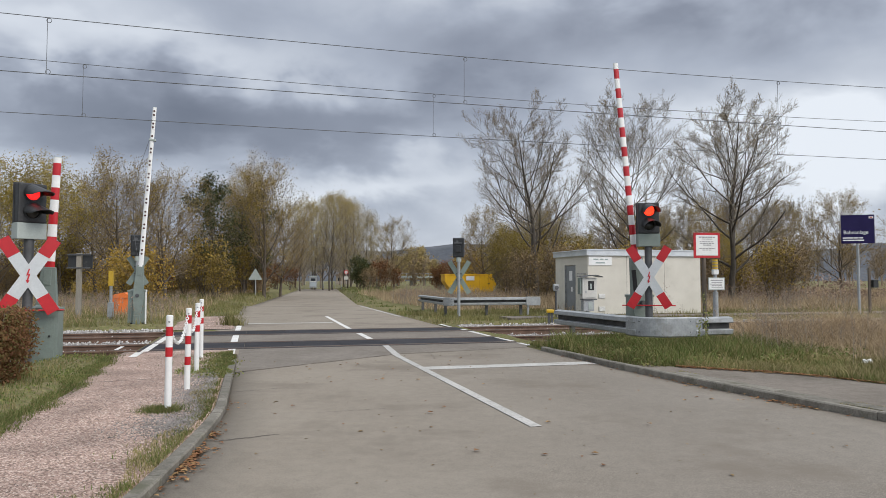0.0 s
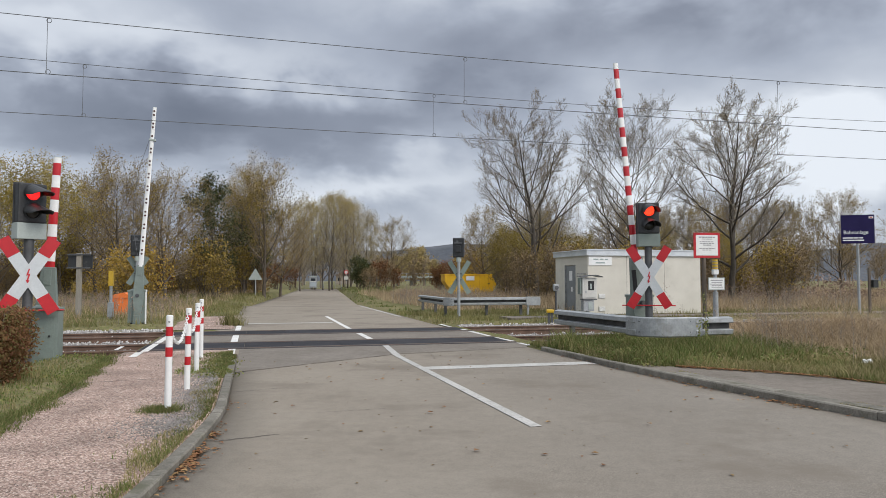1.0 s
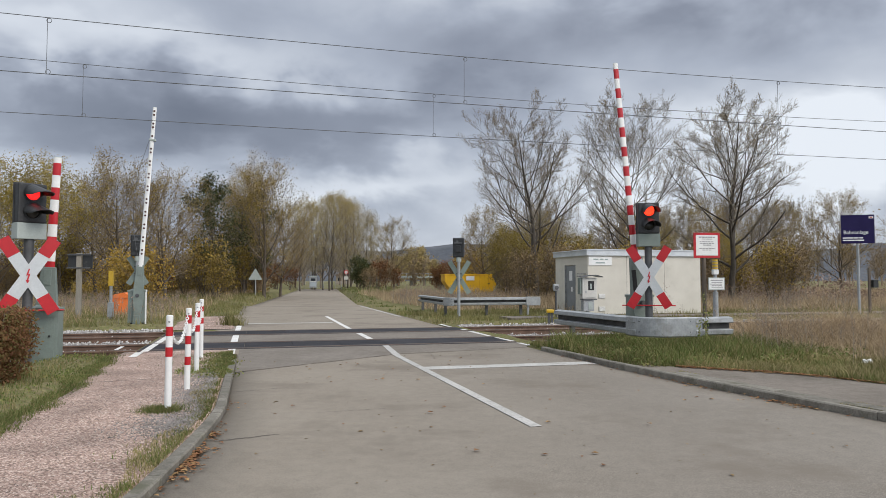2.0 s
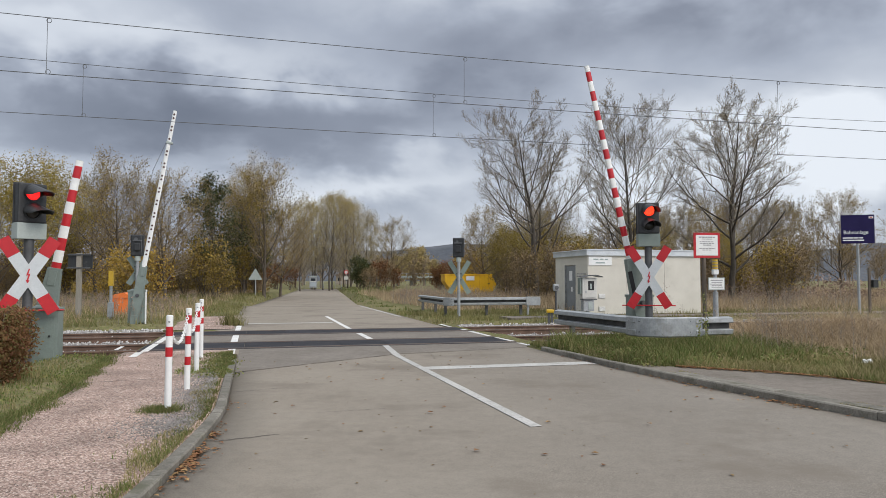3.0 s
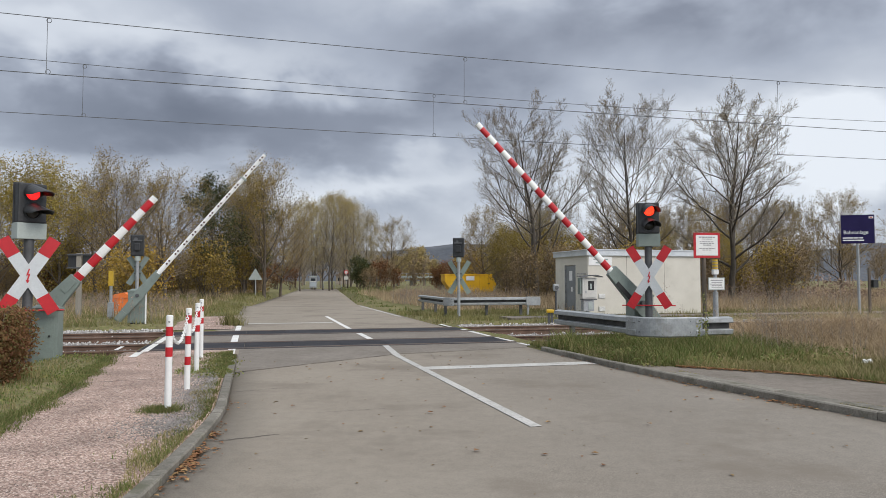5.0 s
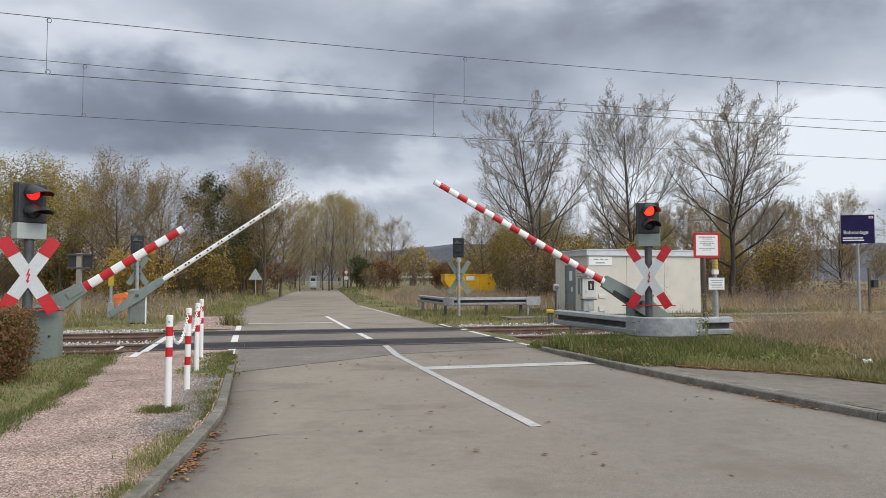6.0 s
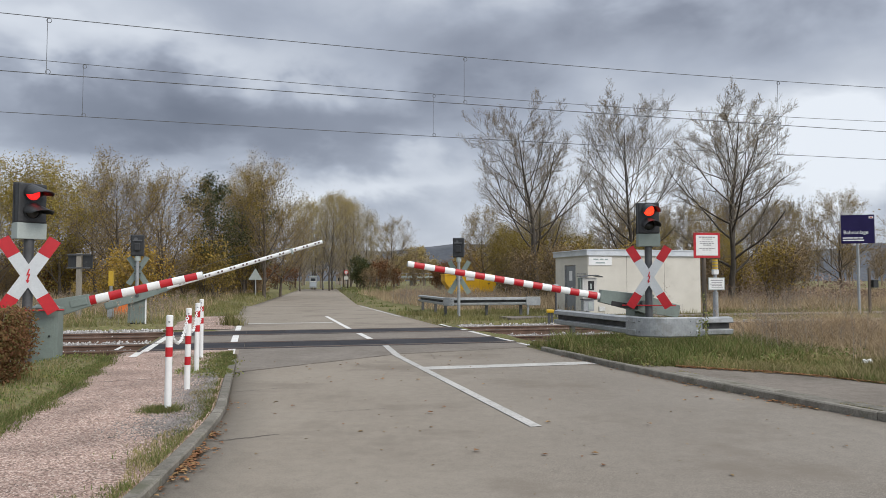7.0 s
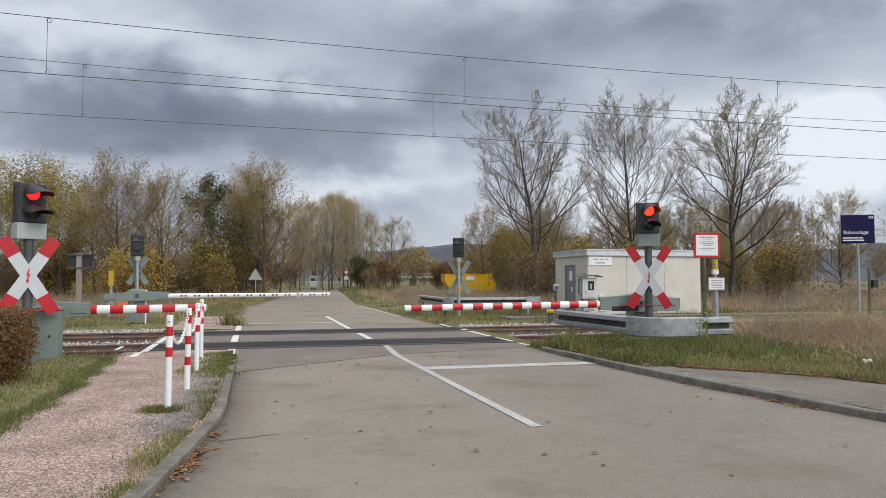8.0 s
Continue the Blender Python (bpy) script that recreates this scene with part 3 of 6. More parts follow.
def build_markings():
    slanted_mark((2.82, 6.83), (2.79, 14.05), 0.125, PAINT_OLD, 0.004)
    slanted_mark((2.79, 14.0), (2.95, 16.1), 0.14, PAINT_OLD, 0.0095)
    slanted_mark((2.9, 18.05), (2.9, 20.05), 0.15, PAINT, 0.0115)
    slanted_mark((2.9, 22.05), (2.97, 30.0), 0.14, PAINT, 0.004)
    line_mark(2.86, 5.97, 11.62, 12.0, PAINT_OLD, 0.004)
    line_mark(-0.2, 2.75, 25.35, 25.65, PAINT_OLD, 0.004)
    for v0, v1 in ((15.0, 16.1), (18.02, 20.1), (22.05, 24.3)):
        line_mark(-0.52, -0.36, v0, v1, PAINT, 0.0115)
    for v0, v1, z in ((14.45, 15.3, 0.062), (15.75, 17.9, 0.0175), (18.2, 20.3, 0.0115)):
        line_mark(-2.26, -2.12, v0, v1, PAINT, z)
    line_mark(-2.87, -2.79, 16.5, 17.3, PAINT, 0.0175)
    for v0, v1, z in ((15.3, 15.95, 0.0115), (16.3, 17.6, 0.0175), (18.1, 19.9, 0.0115), (20.3, 20.75, 0.0175), (22.1, 23.4, 0.0115)):
        line_mark(6.1, 6.24, v0, v1, PAINT, z)
    slanted_mark((5.92, 29.0), (6.12, 42.0), 0.13, PAINT_OLD, 0.004)


def rail_section():
    half = [(0.0, 0.0), (0.075, 0.0), (0.075, 0.012), (0.012, 0.03), (0.009, 0.125), (0.036, 0.14), (0.036, 0.165), (0.028, 0.172)]
    return half + [(-a, b) for a, b in reversed(half[1:])]


def build_track(v0, name, label):
    track = thing(name, at(0, v0, -0.028), label, "railway track", "", "structure")
    for s in (-1, 1):
        y = s * (GAUGE / 2 + 0.036)
        bm = sweep(rail_section(), [(-70, y, -0.125), (70, y, -0.125)])
        part("rail", bm, RUST, track)
        bm = sweep([(-0.03, 0.0), (0.03, 0.0), (0.026, 0.004), (-0.026, 0.004)], [(-70, y, 0.0465), (70, y, 0.0465)])
        part("rail_head", bm, STEEL, track, "bright worn running surface of the rail")
    first = None
    for i in range(-50, 61):
        u = i * 0.6
        if -2.6 < u < 6.6:
            continue
        if first is None:
            bm = bmesh.new()
            box(0.26, 2.5, 0.12, bevel=0.02, bm=bm)
            first = part("sleeper", bm, CONCRETE, track, "", pose(u, 0, -0.25))
        else:
            share("sleeper", first, track, pose(u, random.uniform(-0.02, 0.02), -0.25, 0, 0, random.uniform(-0.6, 0.6)))
    return track


def build_crossing_panels(v0):
    deck = thing("crossing_deck", at(0, v0, -0.027), "black rubber crossing panels between and beside the rails", "crossing deck", "", "structure")
    a = b = None
    for i in range(8):
        u = -1.82 + i * 1.09
        if a is None:
            a = part("panel", box(1.084, GAUGE - 0.07, 0.05, bevel=0.004), RUBBER, deck, "", pose(u, 0, -0.008))
            b = part("panel", box(1.084, 0.11, 0.05, bevel=0.004), RUBBER, deck, "", pose(u, -0.862, -0.010))
            share("panel", b, deck, pose(u, 0.862, -0.010))
        else:
            share("panel", a, deck, pose(u, 0, -0.008 + random.uniform(-0.002, 0.002)))
            share("panel", b, deck, pose(u, -0.862, -0.010 + random.uniform(-0.002, 0.002)))
            share("panel", b, deck, pose(u, 0.862, -0.010 + random.uniform(-0.002, 0.002)))


def build_ballast():
    rng = np.random.default_rng(5)
    for (u0, u1) in ((-60, -2.7), (6.75, 60)):
        us = np.arange(u0, u1 + 0.2, 0.3)
        prof = np.array([(15.3, -0.42), (15.75, -0.16), (18.3, -0.14), (19.06, -0.17), (19.8, -0.14), (22.35, -0.14), (23.5, -0.05), (24.1, -0.12)])
        vs = np.interp(np.linspace(0, 1, 38), np.linspace(0, 1, 8), prof[:, 0])
        zs = np.interp(vs, prof[:, 0], prof[:, 1])
        U, V = np.meshgrid(us, vs)
        Z = np.repeat(zs[:, None], len(us), 1) + rng.normal(0, 0.018, U.shape)
        idx = np.arange(U.size).reshape(U.shape)
        F = np.stack([idx[:-1, :-1], idx[:-1, 1:], idx[1:, 1:], idx[1:, :-1]], -1).reshape(-1, 4)
        me = fast_mesh("ballast_bed", np.stack([U, V, Z], -1).reshape(-1, 3), F)
        me.materials.append(BALLAST)
        tagged(place(new("ballast_bed", me), at(0, 0)), "grey crushed stone bed under the rails", "ballast", "", "structure")
    # loose stones
    base = np.array([(1, 0, 0), (-1, 0, 0), (0, 1, 0), (0, -1, 0), (0, 0, 1), (0, 0, -1)], float)
    tri = np.array([(0, 2, 4), (2, 1, 4), (1, 3, 4), (3, 0, 4), (2, 0, 5), (1, 2, 5), (3, 1, 5), (0, 3, 5)])
    n = 10000
    side = rng.random(n) < 0.72
    u = np.where(side, rng.uniform(-15, -2.6, n), rng.uniform(6.7, 20, n))
    v = rng.uniform(15.4, 23.9, n)
    keep = np.ones(n, bool)
    for c in (NEAR_TRACK, FAR_TRACK):
        for s in (-1, 1):
            keep &= np.abs(v - (c + s * 0.7535)) > 0.07
    u, v = u[keep], v[keep]
    n = len(u)
    z = np.interp(v, [15.3, 15.75, 18.3, 19.06, 19.8, 22.35, 23.5, 24.1], [-0.42, -0.14, -0.12, -0.15, -0.12, -0.12, -0.03, -0.1])
    size = rng.uniform(0.02, 0.05, (n, 1, 1)) * rng.uniform(0.6, 1.3, (n, 1, 3))
    V = base[None] * size * rng.uniform(0.75, 1.25, (n, 6, 1))
    ang = rng.uniform(0, 6.28, n)
    c, s = np.cos(ang), np.sin(ang)
    X = V[..., 0] * c[:, None] - V[..., 1] * s[:, None] + V[..., 2] * 0.5
    Y = V[..., 0] * s[:, None] + V[..., 1] * c[:, None]
    P = np.stack([X + u[:, None], Y + v[:, None], V[..., 2] + z[:, None] + 0.012], -1).reshape(-1, 3)
    F = (tri[None] + (np.arange(n) * 6)[:, None, None]).reshape(-1, 3)
    stuff("ballast_stones", fast_mesh("ballast_stones", P, F), STONE, at(0, 0), "loose light grey ballast stones between the rails", "ballast")


def kerb_stone(length):
    bm = bmesh.new()
    sec = [(-0.06, -0.12), (0.06, -0.12), (0.06, 0.08), (0.045, 0.095), (-0.045, 0.095), (-0.06, 0.08)]
    return prism(sec, length - 0.012, "y", bm)


def build_kerbs():
    right = thing("kerb", at(0, 0), "weathered concrete kerb stones along the road", "kerb", "", "structure")
    first = None
    for i in range(17):
        v = -2.3 + i * 1.0
        drop = -0.045 * float(smooth(13.0, 16.0, v))
        slope = math.degrees(math.atan(float(kerb_right(v - 0.5) - kerb_right(v + 0.5))))
        m = pose(float(kerb_right(v)) + 0.06 + random.uniform(-0.008, 0.008), v, drop + random.uniform(-0.008, 0.008), 0, random.uniform(-1.5, 1.5), slope + random.uniform(-0.7, 0.7))
        if first is None:
            first = part("kerb_stone", kerb_stone(1.02), CONCRETE, right, "", m)
        else:
            share("kerb_stone", first, right, m)
    edging = thing("edging", at(0, 0), "flat grey concrete edging slabs behind the kerb", "edging", "", "structure")
    slab = None
    for i in range(13):
        v = -2.8 + i
        slope = math.degrees(math.atan(float(kerb_right(v - 0.5) - kerb_right(v + 0.5))))
        m = pose(float(kerb_right(v)) + 0.255 + random.uniform(-0.006, 0.006), v, random.uniform(-0.008, 0.004), 0, random.uniform(-1.4, 1.4), slope + random.uniform(-0.8, 0.8))
        if slab is None:
            slab = part("slab", box(0.25, 0.975, 0.12, z=-0.03, bevel=0.008), CONCRETE, edging, "", m)
        else:
            share("slab", slab, edging, m)
    left = thing("kerb", at(0, 0), "weathered concrete kerb stones beside the path", "kerb", "", "structure")
    small = None
    v = -1.0
    while v < 14.2:
        du = float(kerb_line(v + 0.1) - kerb_line(v - 0.1)) / 0.2
        drop = -0.022 - 0.05 * float(smooth(12.2, 14.2, v))
        m = pose(float(kerb_line(v)) - 0.06, v, drop + random.uniform(-0.004, 0.004), 0, random.uniform(-1, 1), -math.degrees(math.atan(du)))
        if small is None:
            small = part("kerb_stone", kerb_stone(0.52), CONCRETE, left, "", m)
        else:
            share("kerb_stone", small, left, m)
        v += 0.5 / math.hypot(1, du)


def build_paths():
    strip("footpath", np.arange(-6, 15.6, 0.3), lambda v: np.minimum(-2.45 - 0.112 * np.sin(v * 0.5) - 0.05 * np.sin(v * 2.3) - 0.02 * (9 - np.minimum(v, 9)), np.maximum(kerb_line(v), -6) - 1.5), lambda v: np.maximum(kerb_line(v), -6) - 0.118, 0.048,
          CHIPPINGS, "footpath of pinkish stone chippings", "footpath", 0.01)
    strip("footpath", np.arange(22.7, 31, 0.4), lambda v: -2.6 + 0.06 * np.sin(v * 2), lambda v: -0.62 + 0.05 * np.sin(v * 3), 0.012,
          CHIPPINGS, "footpath of brownish chippings beyond the line", "footpath", 0.01)
    front = [(float(kerb_right(v)) + 0.13, v) for v in (10.9, 9.8, 8.8, 7.8, 6.8, 5.8, 4.8, 3.8, -3)]
    bm = prism(front + [(10.5, -3), (9.3, 5.0), (8.75, 6.9), (8.43, 7.9), (8.16, 8.8), (7.71, 9.45), (7.12, 10.05), (6.85, 10.35)], 0.16, "z")
    o = part("pavement", bm, PAVEMENT, None, "", at(0, 0, -0.085))
    tagged(o, "old dark asphalt footway behind the kerb", "pavement", "", "structure")
    s = part("pavement", prism([(9.2, 24.6), (40, 24.6), (40, 25.9), (9.2, 25.9)], 0.1, "z"), PAVEMENT, None, "", at(0, 0, 0.02))
    tagged(s, "grey service path beyond the line", "pavement", "", "structure")


def build_cracks():
    """Open joints and cracks in the old surfaces."""
    rng = random.Random(4)
    for (u0, v0, u1, v1, z, w) in ((-2.3, 11.0, -0.7, 11.35, 0.062, 0.035), (-0.3, 7.0, 0.25, 7.15, 0.003, 0.03), (-0.25, 10.0, 0.5, 10.2, 0.003, 0.02), (-0.28, 12.08, 2.85, 14.22, 0.009, 0.018),
                                   (2.9, 14.2, 6.3, 14.95, 0.009, 0.02), (0.7, 8.2, 1.5, 8.25, 0.003, 0.012), (3.4, 13.2, 3.7, 15.7, 0.009, 0.012)):
        n = 26
        ps = []
        for i in range(n + 1):
            t = i / n
            ps.append(Vector((u0 + (u1 - u0) * t + rng.uniform(-0.015, 0.015), v0 + (v1 - v0) * t + rng.uniform(-0.02, 0.02), 0)))
        bm = bmesh.new()
        d = Vector((u1 - u0, v1 - v0, 0)).normalized()
        nrm = Vector((-d.y, d.x, 0))
        a = [bm.verts.new(p + nrm * w * rng.uniform(0.1, 0.6)) for p in ps]
        b = [bm.verts.new(p - nrm * w * rng.uniform(0.1, 0.6)) for p in ps]
        for i in range(n):
            bm.faces.new((a[i], b[i], b[i + 1], a[i + 1]))
        o = part("crack", bm, CRACK, None, "", at(0, 0, z))
        tagged(o, "dark open crack in the worn surface", "crack", "", "structure")


build_ground()
build_road()
build_cracks()
build_markings()
build_track(NEAR_TRACK, "track_1", "rusty steel rails on concrete sleepers, near track")
build_track(FAR_TRACK, "track_2", "rusty steel rails on concrete sleepers, far track")
build_crossing_panels(NEAR_TRACK)
build_crossing_panels(FAR_TRACK)
build_ballast()
build_kerbs()
build_paths()


# ---------------------------------------------------------------- distance: hills
def build_hills():
    xs = np.linspace(-3200, 3200, 220)
    ridge = 95 + 42 * np.exp(-((xs - 60) / 520) ** 2) + 18 * np.sin(xs / 310 + 1.3) + 7 * np.sin(xs / 97) + 3 * np.sin(xs / 31)
    ridge = ridge + 55 * smooth(900, 1900, xs)
    rows = [(2500, 0.0), (2580, 0.25), (2680, 0.55), (2800, 0.82), (2950, 1.0), (3300, 0.9)]
    P = np.array([[(x, y + 40 * math.sin(x / 260), -4 + r * f + 2.5 * math.sin(x / 41 + y)) for x, r in zip(xs, ridge)] for y, f in rows])
    n, m, _ = P.shape
    idx = np.arange(n * m).reshape(n, m)
    F = np.stack([idx[:-1, :-1], idx[:-1, 1:], idx[1:, 1:], idx[1:, :-1]], -1).reshape(-1, 4)
    me = fast_mesh("hills", P.reshape(-1, 3), F)
    me.materials.append(HILL)
    tagged(new("hills", me), "low blue-grey wooded hills on the horizon", "hills", "", "structure")


build_hills()


# ---------------------------------------------------------------- barriers
def build_barrier(m, bracket_y, label, style, radius, front, back, pivot, rise, edges, fat=1.0):
    """A half barrier: drive box, and the arm that turns about pivot (x, z); its boom lies rise above the pivot.
    edges: distances at which the boom's colour changes, from its root to its tip, the tip being white."""
    b = thing("barrier", m, label, "level crossing barrier", "barriers")
    part("foot", box(0.42, 0.34, 0.14, z=-0.03, bevel=0.01), DARK, b)
    part("drive_box", box(0.52, 0.40, 1.0, z=0.1, bevel=0.012), GREYGREEN, b)
    bm = box(0.56, 0.44, 0.06, z=1.10, bevel=0.012)
    bmesh.ops.create_cone(bm, cap_ends=True, segments=20, radius1=0.26, radius2=0.17, depth=0.045, matrix=Matrix.Translation((0, 0, 1.18)) @ Matrix.Diagonal((1, 0.75, 1, 1)))
    part("lid", bm, GREYGREEN, b)
    part("box_door", box(0.40, 0.012, 0.78, y=-0.205, z=0.2, bevel=0.004), GREYGREEN, b)
    for z in (0.32, 0.86):
        part("hinge", rod((-0.19, -0.215, z - 0.04), (-0.19, -0.215, z + 0.04), 0.012, seg=8), GREYGREEN, b)
    part("lock", rod((0.12, -0.21, 0.62), (0.12, -0.235, 0.62), 0.018), DARK, b)
    if style == "white":
        part("edge_strip", box(0.045, 0.03, 1.15, x=0.285, y=-0.19, z=0.03, bevel=0.004), WHITE, b)
    # the arm turns about its own origin
    y = bracket_y
    px, pz = pivot
    arm_m = Matrix.Translation((-px, 0, rise))
    outline = [(-back, -0.10), (-back + 0.05, -0.15), (-0.35, -0.15), (0.0, -0.17), (front, -0.10), (front, 0.12), (0.0, 0.17), (-0.3, 0.12), (-back, 0.08)]
    bm = prism([(x, z * fat) for x, z in outline], 0.07 if fat == 1.0 else 0.135, "y", m=arm_m @ Matrix.Translation((0, y, 0)))
    bmesh.ops.bevel(bm, geom=list(bm.edges), offset=0.008, segments=1, affect="EDGES")
    arm = part("arm", bm, GREYGREEN, b, "grey-green steel arm bracket with counterweight", pose(px, 0, pz))
    part("pivot", rod((0, y - 0.07, 0), (0, y + 0.16, 0), 0.06, seg=18), MAST, arm)
    part("counterweight", box(0.34, 0.12, 0.20, x=-back + 0.2, y=y, z=-0.11, bevel=0.015), GREYGREEN, arm, "", arm_m)
    part("clamp_plate", box(0.30, 0.02, 0.13 * fat, x=front - 0.2, y=y - 0.045 if fat == 1.0 else y - 0.075, z=-0.06, bevel=0.006), GREYGREEN, arm, "", arm_m)
    if fat > 1.2:
        # thin black plate on the solid side, painted for shade inside the bracket
        part("hollow", box(0.72, 0.006, 0.115, x=0.58, y=y + 0.069, z=-0.175, bevel=0.002), DARK, arm, "near-black plate for the shade inside the bracket", arm_m)
    tip = edges[-1]

    def thick(x):
        return radius * (1 - 0.22 * (x - edges[0]) / (tip - edges[0]))

    n = len(edges) - 1
    for i in range(n):
        x0, x1 = edges[i], edges[i + 1]
        col = RED if style == "striped" and (n - 1 - i) % 2 == 1 else WHITE
        bm = rod((x0, y, 0), (x1 - 0.0005, y, 0), thick(x0), thick(x1), seg=18)
        bmesh.ops.scale(bm, vec=(1, 0.62, 1), space=Matrix.Translation((0, -y, 0)), verts=bm.verts)
        part("boom_section", bm, col, arm, "red reflective sleeve" if col is RED else "", arm_m)
    bm = rod((tip, y, 0), (tip + 0.012, y, 0), thick(tip) * 0.98, thick(tip) * 0.85, seg=18)
    bmesh.ops.scale(bm, vec=(1, 0.62, 1), space=Matrix.Translation((0, -y, 0)), verts=bm.verts)
    part("tip_cap", bm, LIGHTGREY, arm, "", arm_m)
    if style == "white":
        for i in range(12):
            for d in (0, 0.125):
                x = 1.396 + i * 0.418 + d
                part("stud", rod((x, y - thick(x) * 0.62, 0), (x, y - thick(x) * 0.62 - 0.012, 0), 0.032, seg=12), MAROON, arm, "", arm_m)
        part("clamp", box(0.07, 0.13, 0.20, x=5.16, y=y, z=-0.12, bevel=0.01), LIGHTGREY, arm, "", arm_m)
        bm = bmesh.new()
        run = [(5.16, 0.08), (4.2, 0.30), (3.2, 0.38), (2.2, 0.33), (1.3, 0.12)]
        for (x0, z0), (x1, z1) in zip(run, run[1:]):
            rod((x0, y, z0), (x1, y, z1), 0.007, seg=5, bm=bm)
        part("stay_wire", bm, WIRE, arm, "thin slack stay wire", arm_m)
    return b, arm


BAR_R, ARM_R = build_barrier(pose(4.84, 17.46, 0.0, 0, 0, 180 + 16.1), 0.25, "grey-green barrier with a red and white striped boom across the road", "striped", 0.085, 1.24, 0.95, (0.13, 0.964), -0.01,
                             [1.15, 1.316] + [1.316 + 0.2385 * k for k in range(1, 20)] + [5.99], 1.35)
BAR_L, ARM_L = build_barrier(pose(-7.62, 13.60, -0.17, 0, 0, 15), 0.27, "short red and white striped barrier across the footpath", "striped", 0.092, 0.732, 0.50, (-0.092, 1.113), -0.032,
                             [0.66] + [0.845 + 0.2430 * k for k in range(9)] + [2.9], 1.1)
BAR_F, ARM_F = build_barrier(pose(-10.04, 23.26, 0.03, 0, 0, 15), -0.29, "grey-green barrier with a white studded boom beyond the tracks", "white", 0.078, 1.03, 0.98, (0.038, 0.989), -0.024,
                             [0.96, 2.3, 3.7, 5.16, 6.245])


# ---------------------------------------------------------------- light signals with crossed arms
def build_signal(m, label, top, cross_z, arm_len, arm_w, lens_mat, cross_mat=(CROSSWHITE, RED), head_turn=0.0, cross_turn=0.0, skew=0.0, hood=0.36, flat=0.3):
    """Mast, two-lamp head with hoods, and crossed arms; it faces its own -y."""
    s = thing("crossing_signal", m, label, "crossing signal", "crossing signals")
    rear = cross_mat[1] is not RED
    part("mast", rod((0, 0, -0.25), (0, 0, top - 0.5), 0.06 if rear else 0.085, seg=20), GALV if rear else MAST, s)
    part("mast_collar", rod((0, 0, -0.05), (0, 0, 0.12), 0.14, 0.11, seg=20), MAST, s)
    hm = pose(0, 0, 0, 0, 0, head_turn)
    if rear:
        part("equipment_box", rod((0, 0.0, top - 0.92), (0, 0.0, top - 0.74), 0.10, seg=16), LIGHTGREY, s, "", hm)
        part("cable_box", box(0.18, 0.10, 0.26, z=top - 0.55, y=0.16, bevel=0.02), BLACK, s, "", hm)
        part("lamp_cap", rod((0.05, 0.12, top - 0.14), (0.05, 0.17, top - 0.14), 0.05, seg=14), MAST, s, "", hm)
        part("bracket", box(0.30, 0.05, 0.05, z=top - 0.22, y=0.15, bevel=0.008), MAST, s, "", hm)
    else:
        part("equipment_box", box(0.52, 0.24, 0.30, z=top - 1.04, bevel=0.012), LIGHTGREY if lens_mat is RED_SIDE else GREYGREEN, s, "", hm)
    wide_h = 0.42 if rear else 0.50
    part("housing", box(wide_h, 0.24, 0.74, z=top - 0.74, bevel=0.03), BLACK, s, "", hm)
    part("backplate", box(wide_h + 0.03, 0.03, 0.77, z=top - 0.755, y=0.07, bevel=0.012), BLACK, s, "", hm)
    for i, z in enumerate((top - 0.19, top - 0.53)):
        lit = i == 0
        bm = bmesh.new()
        bmesh.ops.create_uvsphere(bm, u_segments=20, v_segments=12, radius=0.135, matrix=Matrix.Translation((0, -0.10, z)) @ Matrix.Diagonal((1, 0.42, 1, 1)))
        for f in bm.faces:
            f.smooth = True
        part("red_lens" if lit else "dark_lens", bm, lens_mat if lit else AMBER_OFF, s, "lit red lamp" if lit and not rear else "unlit lamp", hm)
        part("lens_ring", ring(0.155, 0.13, 0.05, z, -0.135), BLACK, s, "", hm)
        # hood: a drooping half tube open below
        bm = bmesh.new()
        rows = []
        for j in range(7):
            d = j / 6
            row = []
            for k in range(15):
                a = radians(-8 + 196 * k / 14)
                reach = hood * d * (0.55 + 0.45 * max(0.0, math.sin(a)))
                row.append(bm.verts.new((skew * d + (0.17 + 0.015 * d) * math.cos(a), -0.12 - reach, z + 0.17 * math.sin(a) * (1 - flat * d) - 0.045 * d)))
            rows.append(row)
        for r, t in zip(rows, rows[1:]):
            for k in range(14):
                bm.faces.new((r[k], r[k + 1], t[k + 1], t[k]))
        bmesh.ops.recalc_face_normals(bm, faces=bm.faces)
        bmesh.ops.solidify(bm, geom=list(bm.faces), thickness=0.008)
        part("hood", bm, BLACK, s, "", hm)
    w, r = cross_mat
    cm = pose(0, 0, 0, 0, 0, cross_turn)
    for sgn in (-1, 1):
        turn = cm @ pose(0, -0.125 - (0.008 if sgn > 0 else 0), cross_z, 0, sgn * 32, 0)
        arm = part("cross_arm", box(arm_w, 0.010, arm_len * 0.56, z=-arm_len * 0.28, bevel=0.002), w, s, "", turn)
        for e in (-1, 1):
            lo = arm_len * 0.28 if e > 0 else -arm_len * 0.5
            part("arm_tip", box(arm_w, 0.010, arm_len * 0.22, z=lo, bevel=0.002), r, arm, "red arm end" if r is RED else "")
    for z in (cross_z + 0.12, cross_z - 0.12):
        part("clamp", box(0.22, 0.12, 0.04, y=-0.06, z=z), MAST, s, "", cm)
